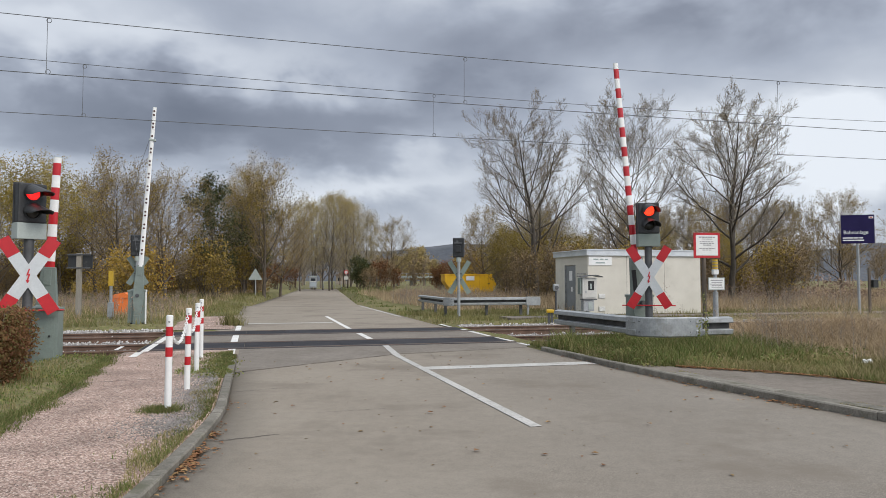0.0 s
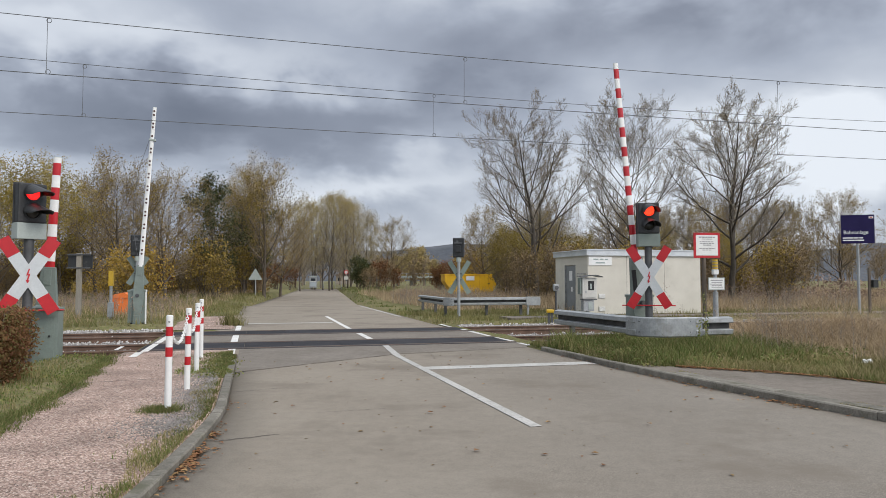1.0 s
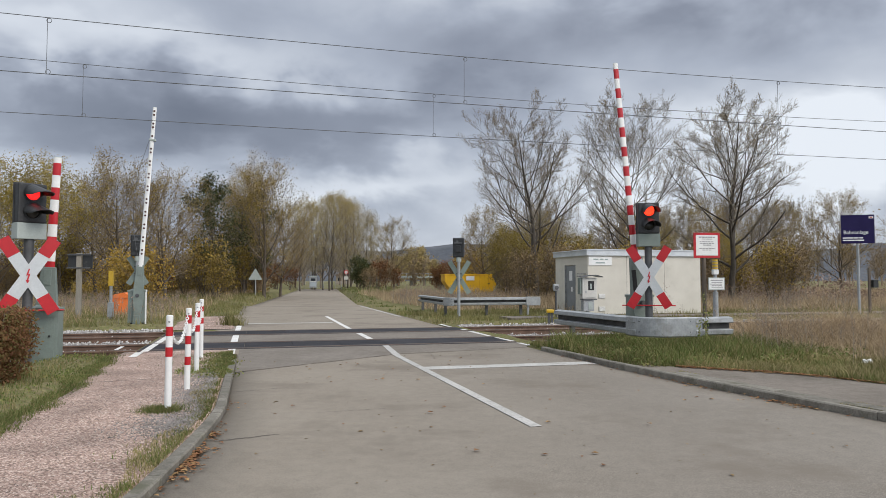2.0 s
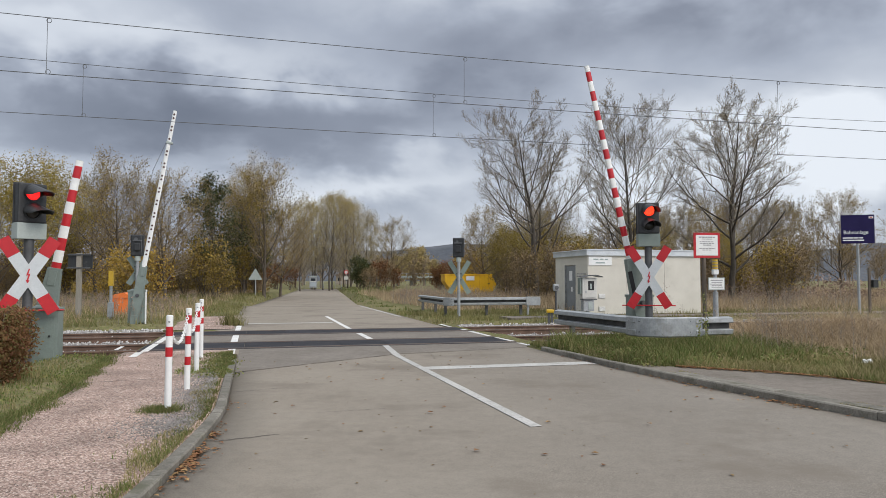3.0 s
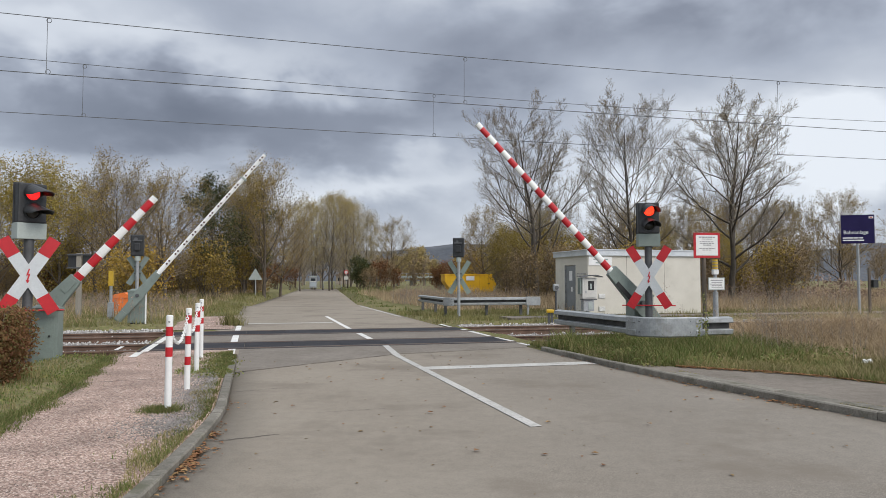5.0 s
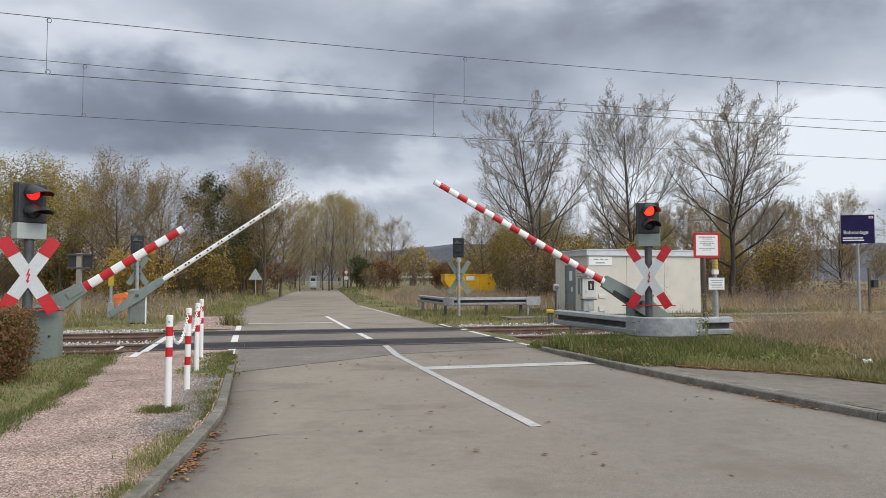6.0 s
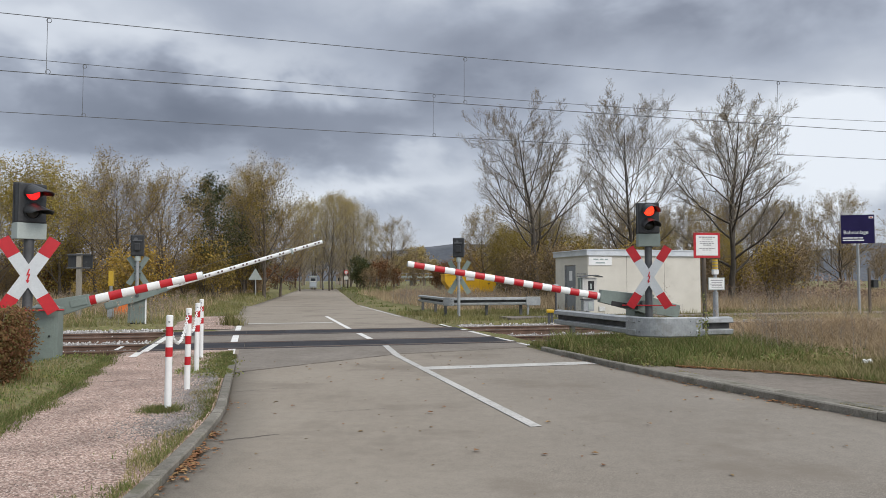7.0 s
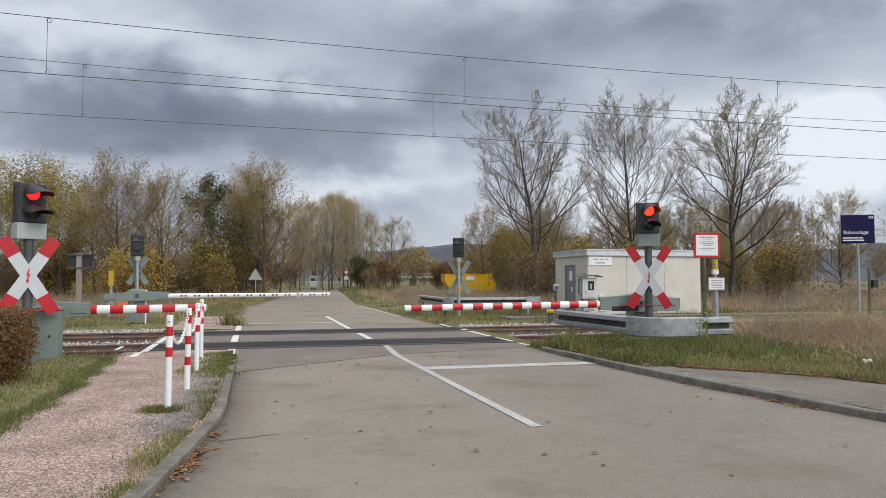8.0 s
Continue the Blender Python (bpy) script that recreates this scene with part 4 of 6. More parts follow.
    if r is RED:
        bolt = [(0.005, 0.13), (-0.035, 0.0), (0.0, 0.015), (-0.022, -0.08), (-0.042, -0.075), (-0.012, -0.14), (0.024, -0.08), (0.0, -0.085), (0.035, 0.045), (0.0, 0.025), (0.025, 0.13)]
        part("bolt_mark", prism(bolt, 0.006, "y", m=Matrix.Translation((0, -0.142, cross_z))), RED, s, "red lightning mark for overhead wires", cm)
        part("guard_bar", rod((-0.62, -0.10, cross_z - arm_len * 0.40), (0.60, -0.10, cross_z - arm_len * 0.40), 0.014), RED, s, "", cm)
    return s


def ring(r1, r2, depth, z, y, seg=24):
    bm = bmesh.new()
    a = []
    for k in range(seg):
        t = 2 * math.pi * k / seg
        a.append([bm.verts.new((r * math.cos(t), y + d, z + r * math.sin(t))) for r, d in ((r1, 0), (r2, 0), (r2, depth), (r1, depth))])
    for k in range(seg):
        p, q = a[k], a[(k + 1) % seg]
        for i in range(4):
            bm.faces.new((p[i], p[(i + 1) % 4], q[(i + 1) % 4], q[i]))
    bmesh.ops.recalc_face_normals(bm, faces=bm.faces)
    return bm


build_signal(pose(4.885, 16.80, 0.0, 0, 0, -16), "black signal with lit red lamp above red and white crossed arms", 3.35, 1.58, 1.66, 0.202, RED_LIT, head_turn=13, cross_turn=4, skew=0.04, hood=0.38)
build_signal(pose(-7.72, 13.15, -0.15, 0, 0, 30), "dusty signal with lit red lamp and crossed arms beside hedge", 3.46, 1.74, 1.60, 0.225, RED_SIDE, head_turn=24, cross_turn=2, skew=0.05, hood=0.50, flat=0.7)
build_signal(pose(0.62, 27.7, 0.0, 0, 0, 170), "light signal seen from behind with grey crossed arms", 3.16, 1.63, 1.48, 0.19, AMBER_OFF, (GREENBACK, GREENBACK))
build_signal(pose(-10.9, 25.2, 0.0, 0, 0, 196), "light signal seen from behind with pale green crossed arms", 3.12, 1.86, 1.15, 0.19, AMBER_OFF, (GREYGREEN, GREYGREEN))


# ---------------------------------------------------------------- bollards with chain
def build_bollards():
    spots = [(-0.91, 8.49, 1.05, 0.0, 0.3), (-0.84, 10.03, 1.07, 0.2, 0.6), (-0.87, 12.05, 1.08, -0.5, 0.4), (-0.94, 14.14, 1.09, 0.2, -0.2)]
    for i, (u, v, h, rx, ry) in enumerate(spots):
        b = thing("bollard", at(u, v, 0.05) @ pose(0, 0, 0, rx, ry, 0), "white steel bollard with %s red bands" % ("three" if i == 1 else "two") + ("" if i else ", grass round its foot"), "bollard", "bollards along the path")
        part("tube", rod((0, 0, -0.05), (0, 0, h), 0.038, seg=20), WHITE, b)
        part("cap", rod((0, 0, h), (0, 0, h + 0.012), 0.040, 0.030, seg=20), WHITE, b)
        for z0, z1 in ((h - 0.19, h - 0.08), (h - 0.465, h - 0.355), (h - 0.74, h - 0.63)) if i == 1 else ((h - 0.22, h - 0.115), (h - 0.45, h - 0.345)):
            part("red_band", rod((0, 0, z0), (0, 0, z1), 0.0395, seg=20), RED, b, "red reflective band")
        part("eyelet", rod((0.0, -0.045, h - 0.06), (0.0, -0.03, h - 0.06), 0.012, seg=10), GALV, b)
    # chain links between the posts
    for (a, b) in zip(spots[:3], spots[1:4]):
        chain = thing("chain", at(0, 0), "white plastic chain slung between bollards", "chain", "chains")
        n = 34
        link = None
        pa, pb = Vector((a[0], a[1], a[2] - 0.02)), Vector((b[0], b[1], b[2] - 0.02))
        for k in range(n):
            t = (k + 0.5) / n
            p = pa.lerp(pb, t) - Vector((0, 0, 0.30 * 4 * t * (1 - t)))
            q = pa.lerp(pb, t + 0.01) - Vector((0, 0, 0.30 * 4 * (t + 0.01) * (0.99 - t)))
            m = Matrix.Translation(p) @ (q - p).to_track_quat("X", "Z").to_matrix().to_4x4() @ pose(0, 0, 0, 90 * (k % 2), 0, 0)
            if link is None:
                bm = bmesh.new()
                rings = []
                for a in range(10):
                    c, d = math.cos(a * math.pi / 5), math.sin(a * math.pi / 5)
                    rings.append([bm.verts.new(((0.034 + 0.006 * math.cos(q)) * c, (0.018 + 0.006 * math.cos(q)) * d, 0.006 * math.sin(q))) for q in (0, 1.57, 3.14, 4.71)])
                for a in range(10):
                    for q in range(4):
                        r0, r1 = rings[a], rings[(a + 1) % 10]
                        bm.faces.new((r0[q], r1[q], r1[(q + 1) % 4], r0[(q + 1) % 4]))
                link = part("link", bm, WHITE, chain, "", m)
            else:
                share("link", link, chain, m)


build_bollards()


# ---------------------------------------------------------------- guard rails
W_BEAM = [(0.0, 0.16), (0.03, 0.16), (0.125, 0.135), (0.135, 0.068), (0.125, 0.056), (0.01, 0.050), (0.01, -0.050), (0.125, -0.056), (0.135, -0.068), (0.125, -0.135), (0.03, -0.16), (0.0, -0.16),
          (0.0, -0.15), (0.112, -0.125), (0.118, -0.075), (0.0, -0.06), (-0.004, 0.0), (0.0, 0.06), (0.118, 0.075), (0.112, 0.125), (0.0, 0.15)]


def wide(sec, k):
    return [(a, b * k) for a, b in sec]


def build_guard_rail(m, legs, corner, posts, z, scale, label, flat=True):
    g = thing("guard_rail", m, label, "guard rail", "guard rails")
    for leg in legs:
        part("beam", sweep(wide(W_BEAM, scale), [(u, v, z) for u, v in leg]), GALV, g)
        # dark strip whose colour stands for the shade in the beam's valley
        web = [(0.016, 0.046 * scale), (0.022, 0.046 * scale), (0.022, -0.046 * scale), (0.016, -0.046 * scale)]
        part("web", sweep(web, [(u, v, z) for u, v in leg]), WEB_SHADE, g, "recessed web of the beam, coloured dark for its shade")
    if corner:
        sec = [(0.10, 0.17 * scale), (0.12, 0.15 * scale), (0.124, 0), (0.12, -0.15 * scale), (0.10, -0.17 * scale), (0.106, -0.15 * scale), (0.11, 0), (0.106, 0.15 * scale)]
        part("corner_plate", sweep(sec, [(u, v, z - 0.005) for u, v in corner]), GALV, g, "smooth bent corner plate")
    for u, v in posts:
        bm = box(0.10, 0.012, z + 0.1, x=u, y=v - 0.05, z=-0.1, bevel=0.002)
        box(0.012, 0.10, z + 0.1, x=u - 0.044, y=v, z=-0.1, bevel=0.002, bm=bm)
        box(0.10, 0.012, z + 0.1, x=u, y=v + 0.05, z=-0.1, bevel=0.002, bm=bm)
        part("post", bm, MAST, g)
    for leg in legs + ([corner] if corner else []):
        for (u, v) in (leg[0], leg[-1]):
            for dz in (0.10, -0.10):
                part("bolt", rod((u - 0.115, v - 0.115, z + dz), (u + 0.03, v + 0.03, z + dz), 0.012, seg=8), MAST, g)
    return g


arc = [(7.24 + 0.42 - 0.42 * math.cos(t), 11.95 + 0.42 - 0.42 * math.sin(t)) for t in [i * math.pi / 16 for i in range(9)]]
build_guard_rail(at(0, 0), [[(7.2, 15.95), (7.25, 12.25)], [(8.15, 11.93), (9.02, 12.0)]], [(7.235, 12.6)] + arc + [(8.3, 11.93)],
                 [(7.34, 15.5)], 0.62, 1.12, "galvanised steel guard rail bent round the barrier and signal")
arc2 = [(7.5 + 0.25 - 0.25 * math.cos(t), 27.3 + 0.25 - 0.25 * math.sin(t)) for t in [i * math.pi / 16 for i in range(9)]]
build_guard_rail(at(0, 0), [[(7.75, 33.0), (7.5, 27.6)], [(7.75, 27.3), (11.05, 27.35)]], arc2, [(7.72, 32.5), (7.55, 27.8), (7.68, 29.9), (10.7, 27.5), (9.2, 27.5)], 0.66, 1.0, "galvanised guard rail beyond the tracks round the far signal")
end = thing("guard_rail_end", at(11.05, 27.33), "flat grey end box of the far guard rail", "guard rail")
part("end_plate", box(0.62, 0.08, 0.36, x=0.1, y=-0.09, z=0.48, bevel=0.01), GALV, end)
part("end_post", box(0.08, 0.08, 0.6, x=-0.1, z=-0.1), GALV, end)


# ---------------------------------------------------------------- equipment hut
def build_hut():
    L, W, H = 5.3, 3.2, 2.45
    h = thing("equipment_hut", pose(5.94, 29.0, 0.08, 0, 0, 15), "cream rendered railway equipment hut with flat zinc-edged roof", "hut")
    part("plinth", box(L + 0.04, W + 0.04, 0.2, x=L / 2, y=W / 2, z=-0.15, bevel=0.01), CONCRETE, h)
    part("wall", box(L, 0.14, H, x=L / 2, y=0.07, bevel=0.004), PLASTER, h, "long cream rendered wall")
    part("wall", box(L, 0.14, H, x=L / 2, y=W - 0.07, bevel=0.004), PLASTER, h)
    part("wall", box(0.14, W - 0.28, H, x=L - 0.07, y=W / 2, bevel=0.0), PLASTER, h)
    # end wall with the door opening
    bm = box(0.14, 1.05, H, x=0.07, y=0.14 + 0.525, bevel=0)
    box(0.14, W - 0.28 - 1.05 - 0.95, H, x=0.07, y=W - 0.14 - (W - 0.28 - 2.0) / 2, bevel=0, bm=bm)
    box(0.14, 0.95, H - 2.08, x=0.07, y=0.14 + 1.05 + 0.475, z=2.08, bevel=0, bm=bm)
    part("wall", bm, PLASTER, h, "cream end wall with door opening")
    d = part("door", box(0.05, 0.91, 2.04, x=0.05, y=0.14 + 1.05 + 0.475, z=0.02, bevel=0.006), DOORGREY, h, "grey steel door, shut")
    part("notice", box(0.004, 0.30, 0.42, x=0.022, y=1.66, z=1.42, bevel=0), WHITE, d, "white paper notice")
    part("notice", box(0.004, 0.14, 0.2, x=0.022, y=1.56, z=0.95, bevel=0), WHITE, d)
    part("handle", rod((0.0, 1.28, 1.05), (0.0, 1.40, 1.05), 0.014), GALV, d)
    for y in (1.165, 2.165):
        part("door_frame", box(0.16, 0.05, 2.1, x=0.06, y=y, bevel=0.004), GALV, h)
    part("roof", box(L + 0.16, W + 0.16, 0.26, x=L / 2, y=W / 2, z=H, bevel=0.012), FASCIA, h, "flat roof edged with pale zinc")
    part("roof_trim", box(L + 0.22, W + 0.22, 0.035, x=L / 2, y=W / 2, z=H + 0.22, bevel=0.006), FASCIA, h)
    for x, z in ((0.62, 0.68), (0.62, 0.16)):
        v = part("vent", box(0.30, 0.03, 0.20, x=x, y=-0.012, z=z, bevel=0.004), OFFWHITE, h, "louvred wall vent")
        for k in range(4):
            part("slat", box(0.26, 0.02, 0.018, x=x, y=-0.034, z=z + 0.025 + k * 0.042, bevel=0.002), WHITE, v)
    s = part("name_board", box(1.04, 0.02, 0.36, x=0.56, y=-0.014, z=2.05, bevel=0.003), WHITE, h, "white name board, lettering too small to read")
    for w, x, z in ((0.22, 0.36, 2.27), (0.16, 0.62, 2.27), (0.14, 0.84, 2.27), (0.42, 0.56, 2.13)):
        part("lettering_bar", box(w, 0.006, 0.055, x=x, y=-0.027, z=z, bevel=0), BOARDPRINT, s)
    for x in (1.78, 3.55):
        part("wall_joint", box(0.012, 0.006, H - 0.02, x=x, y=-0.001, z=0.01, bevel=0), CONCRETE, h)


build_hut()


def build_telephone():
    p = thing("line_telephone", pose(5.33, 26.0, 0.05, 0, 0, 12), "white track telephone cabinet with dark weather hood", "telephone cabinet")
    part("post", box(0.10, 0.08, 0.95, z=-0.1, y=0.05), GALV, p)
    part("cabinet", box(0.56, 0.30, 0.77, z=0.79, bevel=0.02), OFFWHITE, p)
    d = part("cabinet_door", box(0.44, 0.016, 0.66, z=0.84, x=0.03, y=-0.155, bevel=0.006), OFFWHITE, p)
    # flat plate on the door, the recess's shade given as black
    part("recess", box(0.23, 0.01, 0.34, z=1.10, y=-0.165, x=0.05, bevel=0.004), DARK, d, "black plate painted for the shaded recess")
    part("handset", box(0.06, 0.05, 0.20, z=1.14, y=-0.18, x=0.03, bevel=0.015), LIGHTGREY, d)
    part("lock_plate", box(0.05, 0.01, 0.08, x=-0.15, y=-0.166, z=1.0, bevel=0.003), GALV, d)
    bm = prism([(-0.38, 0.0), (-0.30, 0.035), (-0.1, 0.085), (0.15, 0.095), (0.40, 0.035), (0.44, 0.0), (0.15, 0.055), (-0.1, 0.045)], 0.46, "y", m=Matrix.Translation((0.05, -0.06, 1.57)))
    part("hood", bm, MAST, p)
    b = part("lower_box", box(0.42, 0.24, 0.40, x=-0.04, y=-0.04, z=0.34, bevel=0.012), GALV, p)
    part("lower_shelf", box(0.54, 0.32, 0.04, y=-0.04, z=0.745, bevel=0.006), MAST, p)
    part("recess", box(0.16, 0.01, 0.26, x=0.02, y=-0.163, z=0.40, bevel=0.003), LIGHTGREY, b)
    for z in (1.60, 1.68):
        part("bracket_arm", box(0.34, 0.04, 0.035, x=-0.22, y=0.10, z=z, bevel=0.006), MAST, p)
    part("side_plate", box(0.05, 0.24, 0.60, x=-0.33, z=0.95, bevel=0.01), GREYGREEN, p)
    q = thing("junction_box", pose(4.2, 26.3, 0.05, 0, 0, 12), "small grey junction box on a thin post", "junction box")
    part("post", rod((0, 0, -0.1), (0, 0, 1.12), 0.035), MAST, q)
    part("box", box(0.23, 0.14, 0.26, z=1.06, bevel=0.05), GALV, q)
    part("lid", rod((0, -0.07, 1.19), (0, -0.095, 1.19), 0.075, seg=16), MAST, q)
    y = thing("track_device", pose(3.84, 25.4, -0.05), "squat device with yellow cap beside the rails", "track device")
    for x in (-0.05, 0.06):
        part("leg", box(0.075, 0.07, 0.46, z=-0.04, x=x), MAST, y)
    part("cap", box(0.28, 0.22, 0.12, z=0.40, bevel=0.04), AMBER, y, "yellow cap")


build_telephone()


# ---------------------------------------------------------------- signs
def text_bars(parent, rows, y, material):
    for x, z, w, h in rows:
        part("text_bar", box(w, 0.004, h, x=x, y=y, z=z, bevel=0), material, parent)


def build_signs():
    a = thing("warning_sign", pose(7.10, 19.0, 0.0, 0, 0, 8), "red framed white notice board on a brown post", "sign")
    part("post", rod((-0.06, 0.05, -0.1), (-0.06, 0.05, 2.4), 0.055, seg=14), WOOD, a)
    b = part("board", box(0.75, 0.025, 0.68, z=2.11, bevel=0.006), RED, a, "red edged board")
    part("panel", box(0.62, 0.008, 0.55, z=2.175, y=-0.014, bevel=0.002), WHITE, b, "white notice panel")
    rows = []
    for z, w, h in ((2.655, 0.46, 0.026), (2.61, 0.28, 0.016), (2.535, 0.42, 0.018), (2.49, 0.40, 0.016), (2.445, 0.22, 0.022), (2.36, 0.44, 0.016), (2.315, 0.26, 0.016)):
        x = -w / 2
        while x < w / 2 - 0.02:
            k = min(random.uniform(0.04, 0.10), w / 2 - x)
            rows.append((x + k / 2, z, k, h))
            x += k + 0.018
    text_bars(b, rows, -0.020, PRINT)
    c = thing("marker_post", pose(7.22, 18.75, 0.0, 0, 0, 8), "grey post with amber lamp and small white notice", "post")
    part("post", rod((0, 0, -0.1), (0, 0, 1.2), 0.07, seg=16), GALV, c)
    part("upper_tube", rod((0, 0, 1.2), (0, 0, 1.75), 0.045, seg=16), GALV, c)
    part("lamp_base", box(0.15, 0.12, 0.14, z=1.66, bevel=0.02), WHITE, c)
    bm = rod((0, 0, 1.80), (0, 0, 2.06), 0.075, 0.07, seg=18)
    part("amber_lamp", bm, AMBER, c, "unlit amber lamp")
    for k in range(3):
        part("cage_ring", rod((0, 0, 1.84 + k * 0.08), (0, 0, 1.855 + k * 0.08), 0.08, seg=18), DOORGREY, c)
    n = part("notice", box(0.46, 0.015, 0.33, y=-0.06, z=1.25, bevel=0.004), LIGHTGREY, c, "small white notice, unreadable")
    part("panel", box(0.42, 0.006, 0.29, y=-0.069, z=1.27, bevel=0), WHITE, n)
    text_bars(n, [(0, 1.50, 0.34, 0.02), (0, 1.44, 0.3, 0.014), (-0.02, 1.40, 0.33, 0.014), (0, 1.36, 0.28, 0.014), (0.01, 1.32, 0.31, 0.014)], -0.073, PRINT)
    s = thing("station_sign", pose(17.65, 30.0, 0.05, 0, 0, -14), "dark blue sign with white lettering on a steel post", "sign")
    part("post", rod((0, 0.05, -0.1), (0, 0.05, 4.2), 0.055, seg=14), GALV, s)
    p = part("panel", box(1.28, 0.05, 1.22, z=3.03, bevel=0.006), NAVY, s, "navy sign panel")
    words("Bahnanlage", 0.215, WHITE, p, pose(-0.08, -0.028, 3.50, 90, 0, 0), "white lettering")
    for x, z, w in ((-0.39, 3.24, 0.40), (-0.08, 3.24, 0.18), (0.12, 3.24, 0.14), (-0.36, 3.14, 0.46), (0.06, 3.14, 0.34)):
        part("text_bar", box(w, 0.004, 0.05, x=x, y=-0.028, z=z, bevel=0), WHITE, p)
    part("emblem", box(0.17, 0.004, 0.085, x=0.51, y=-0.028, z=4.09, bevel=0), WHITE, p, "small white and red emblem")
    part("emblem_mark", box(0.10, 0.004, 0.04, x=0.51, y=-0.031, z=4.11, bevel=0), RED, p)
    t = thing("triangle_sign", pose(-14.6, 55.0, 0.25, 0, 0, 8), "back of a triangular warning sign on a post", "sign")
    part("post", rod((0, 0.03, -0.1), (0, 0.03, 1.6), 0.035), GALV, t)
    part("plate", prism([(-0.48, 1.32), (0.48, 1.32), (0.50, 1.36), (0.03, 2.18), (-0.03, 2.18), (-0.50, 1.36)], 0.02, "y"), LIGHTGREY, t)
    d = thing("rail_sign", pose(-13.9, 27.0, 0.1, 0, 0, 6), "dark double sign panel on a pale timber post", "sign")
    part("post", box(0.17, 0.15, 2.55, z=-0.1), POSTWOOD, d)
    part("panel", box(0.30, 0.05, 0.55, x=-0.26, z=1.86, y=0.02), BLACK, d)
    part("panel", box(0.36, 0.05, 0.55, x=0.30, z=1.86, y=0.02), BLACK, d)
    part("brace", box(0.85, 0.04, 0.06, z=2.36, y=-0.09), MAST, d)
    part("brace", box(0.85, 0.04, 0.05, z=1.86, y=-0.09), MAST, d)
    y = thing("marker_post", pose(-12.2, 26.0, 0.05, 0, 0, 8), "grey post with yellow upper box", "post")
    part("post", rod((0, 0, -0.1), (0, 0, 1.3), 0.055), GALV, y)
    part("sleeve", box(0.20, 0.14, 0.55, z=0.1, bevel=0.02), GALV, y)
    part("head", box(0.17, 0.14, 0.55, z=1.26, bevel=0.02), AMBER, y, "yellow box")
    g = thing("grit_bin", pose(-13.55, 30.0, 0.05, 0, 0, 8), "orange plastic grit bin with pale lid", "grit bin")
    part("body", prism([(-0.36, 0.0), (0.36, 0.0), (0.44, 0.72), (-0.44, 0.72)], 0.7, "y"), ORANGE, g)
    part("lid", prism([(-0.46, 0.72), (0.46, 0.72), (0.44, 0.80), (0.1, 0.95), (-0.30, 0.86)], 0.76, "y"), ORANGE, g, "domed lid")
    f = thing("traffic_sign", pose(-13.7, 100.0, 0.2, 0, 0, 6), "two small white and red traffic signs on one post", "sign")
    part("post", rod((0, 0.03, -0.1), (0, 0.03, 2.9), 0.04), GALV, f)
    part("plate", rod((0, 0.0, 2.5), (0, -0.02, 2.5), 0.31, seg=24), RED, f)
    part("plate_face", rod((0, -0.02, 2.5), (0, -0.03, 2.5), 0.22, seg=24), OFFWHITE, f)
    part("lower_plate", box(0.6, 0.02, 0.45, z=1.45), OFFWHITE, f)
    w = thing("fence_post", pose(18.45, 30.6, 0.05), "thin wooden post with a black box beside it", "post")
    part("post", box(0.09, 0.09, 2.1, z=-0.1), WOOD, w)
    part("box", box(0.22, 0.2, 0.34, x=0.2, y=-0.05, z=1.15, bevel=0.02), BLACK, w)
    part("bracket", box(0.2, 0.04, 0.04, x=0.08, y=-0.02, z=1.3), MAST, w)
    l = thing("litter", pose(7.15, 11.95, 0.10, 10, 25, 40), "crumpled white plastic scrap in the grass", "litter")
    bm = bmesh.new()
    bmesh.ops.create_icosphere(bm, subdivisions=3, radius=0.11)
    for v in bm.verts:
        v.co *= 0.75 + 0.5 * noise.noise(v.co * 14)
    part("scrap", bm, WHITE, l)


build_signs()


# ---------------------------------------------------------------- overhead line
def build_catenary(v0, contact, name_label, droppers, sag, tilt, messenger_mid, low_sag, low_tilt):
    c = thing("overhead_wire", at(0, v0), name_label, "overhead line", "overhead lines")
    us = np.linspace(-34, 40, 60)

    def mess(u):
        return messenger_mid + sag * (u - 5) ** 2 + tilt * (u - 5)

    def low(u):
        return contact + low_sag * (u - 5) ** 2 + low_tilt * (u - 5)

    def wire(z, r):
        return sweep([(r * math.cos(k * math.pi / 3), r * math.sin(k * math.pi / 3)) for k in range(6)], [(a, 0, z(a)) for a in us])

    part("contact_wire", wire(low, 0.0095), WIRE, c)
    part("carrier_wire", wire(mess, 0.0085), WIRE, c)
    for u in droppers:
        bm = rod((u, 0, low(u)), (u, 0, mess(u)), 0.006, seg=5, caps=False)
        part("dropper", bm, WIRE, c)
        for z in (low(u) + 0.05, mess(u) - 0.06):
            part("clip", ring(0.055, 0.045, 0.01, z, 0.0, 10), WIRE, c, "", pose(u + 0.03, 0, 0))


build_catenary(NEAR_TRACK, 5.996, "near overhead contact wire with carrier wire and droppers", [-14.6, -4.45, 5.13, 14.62, 24.0], 0.00086, -0.00044, 7.212, 0.00025, -0.0019)
build_catenary(FAR_TRACK, 5.968, "far overhead contact wire with carrier wire and droppers", [-15.5, -4.58, 5.33, 18.0, 27.5], 0.00082, -0.0063, 7.303, 0.00018, -0.0002)


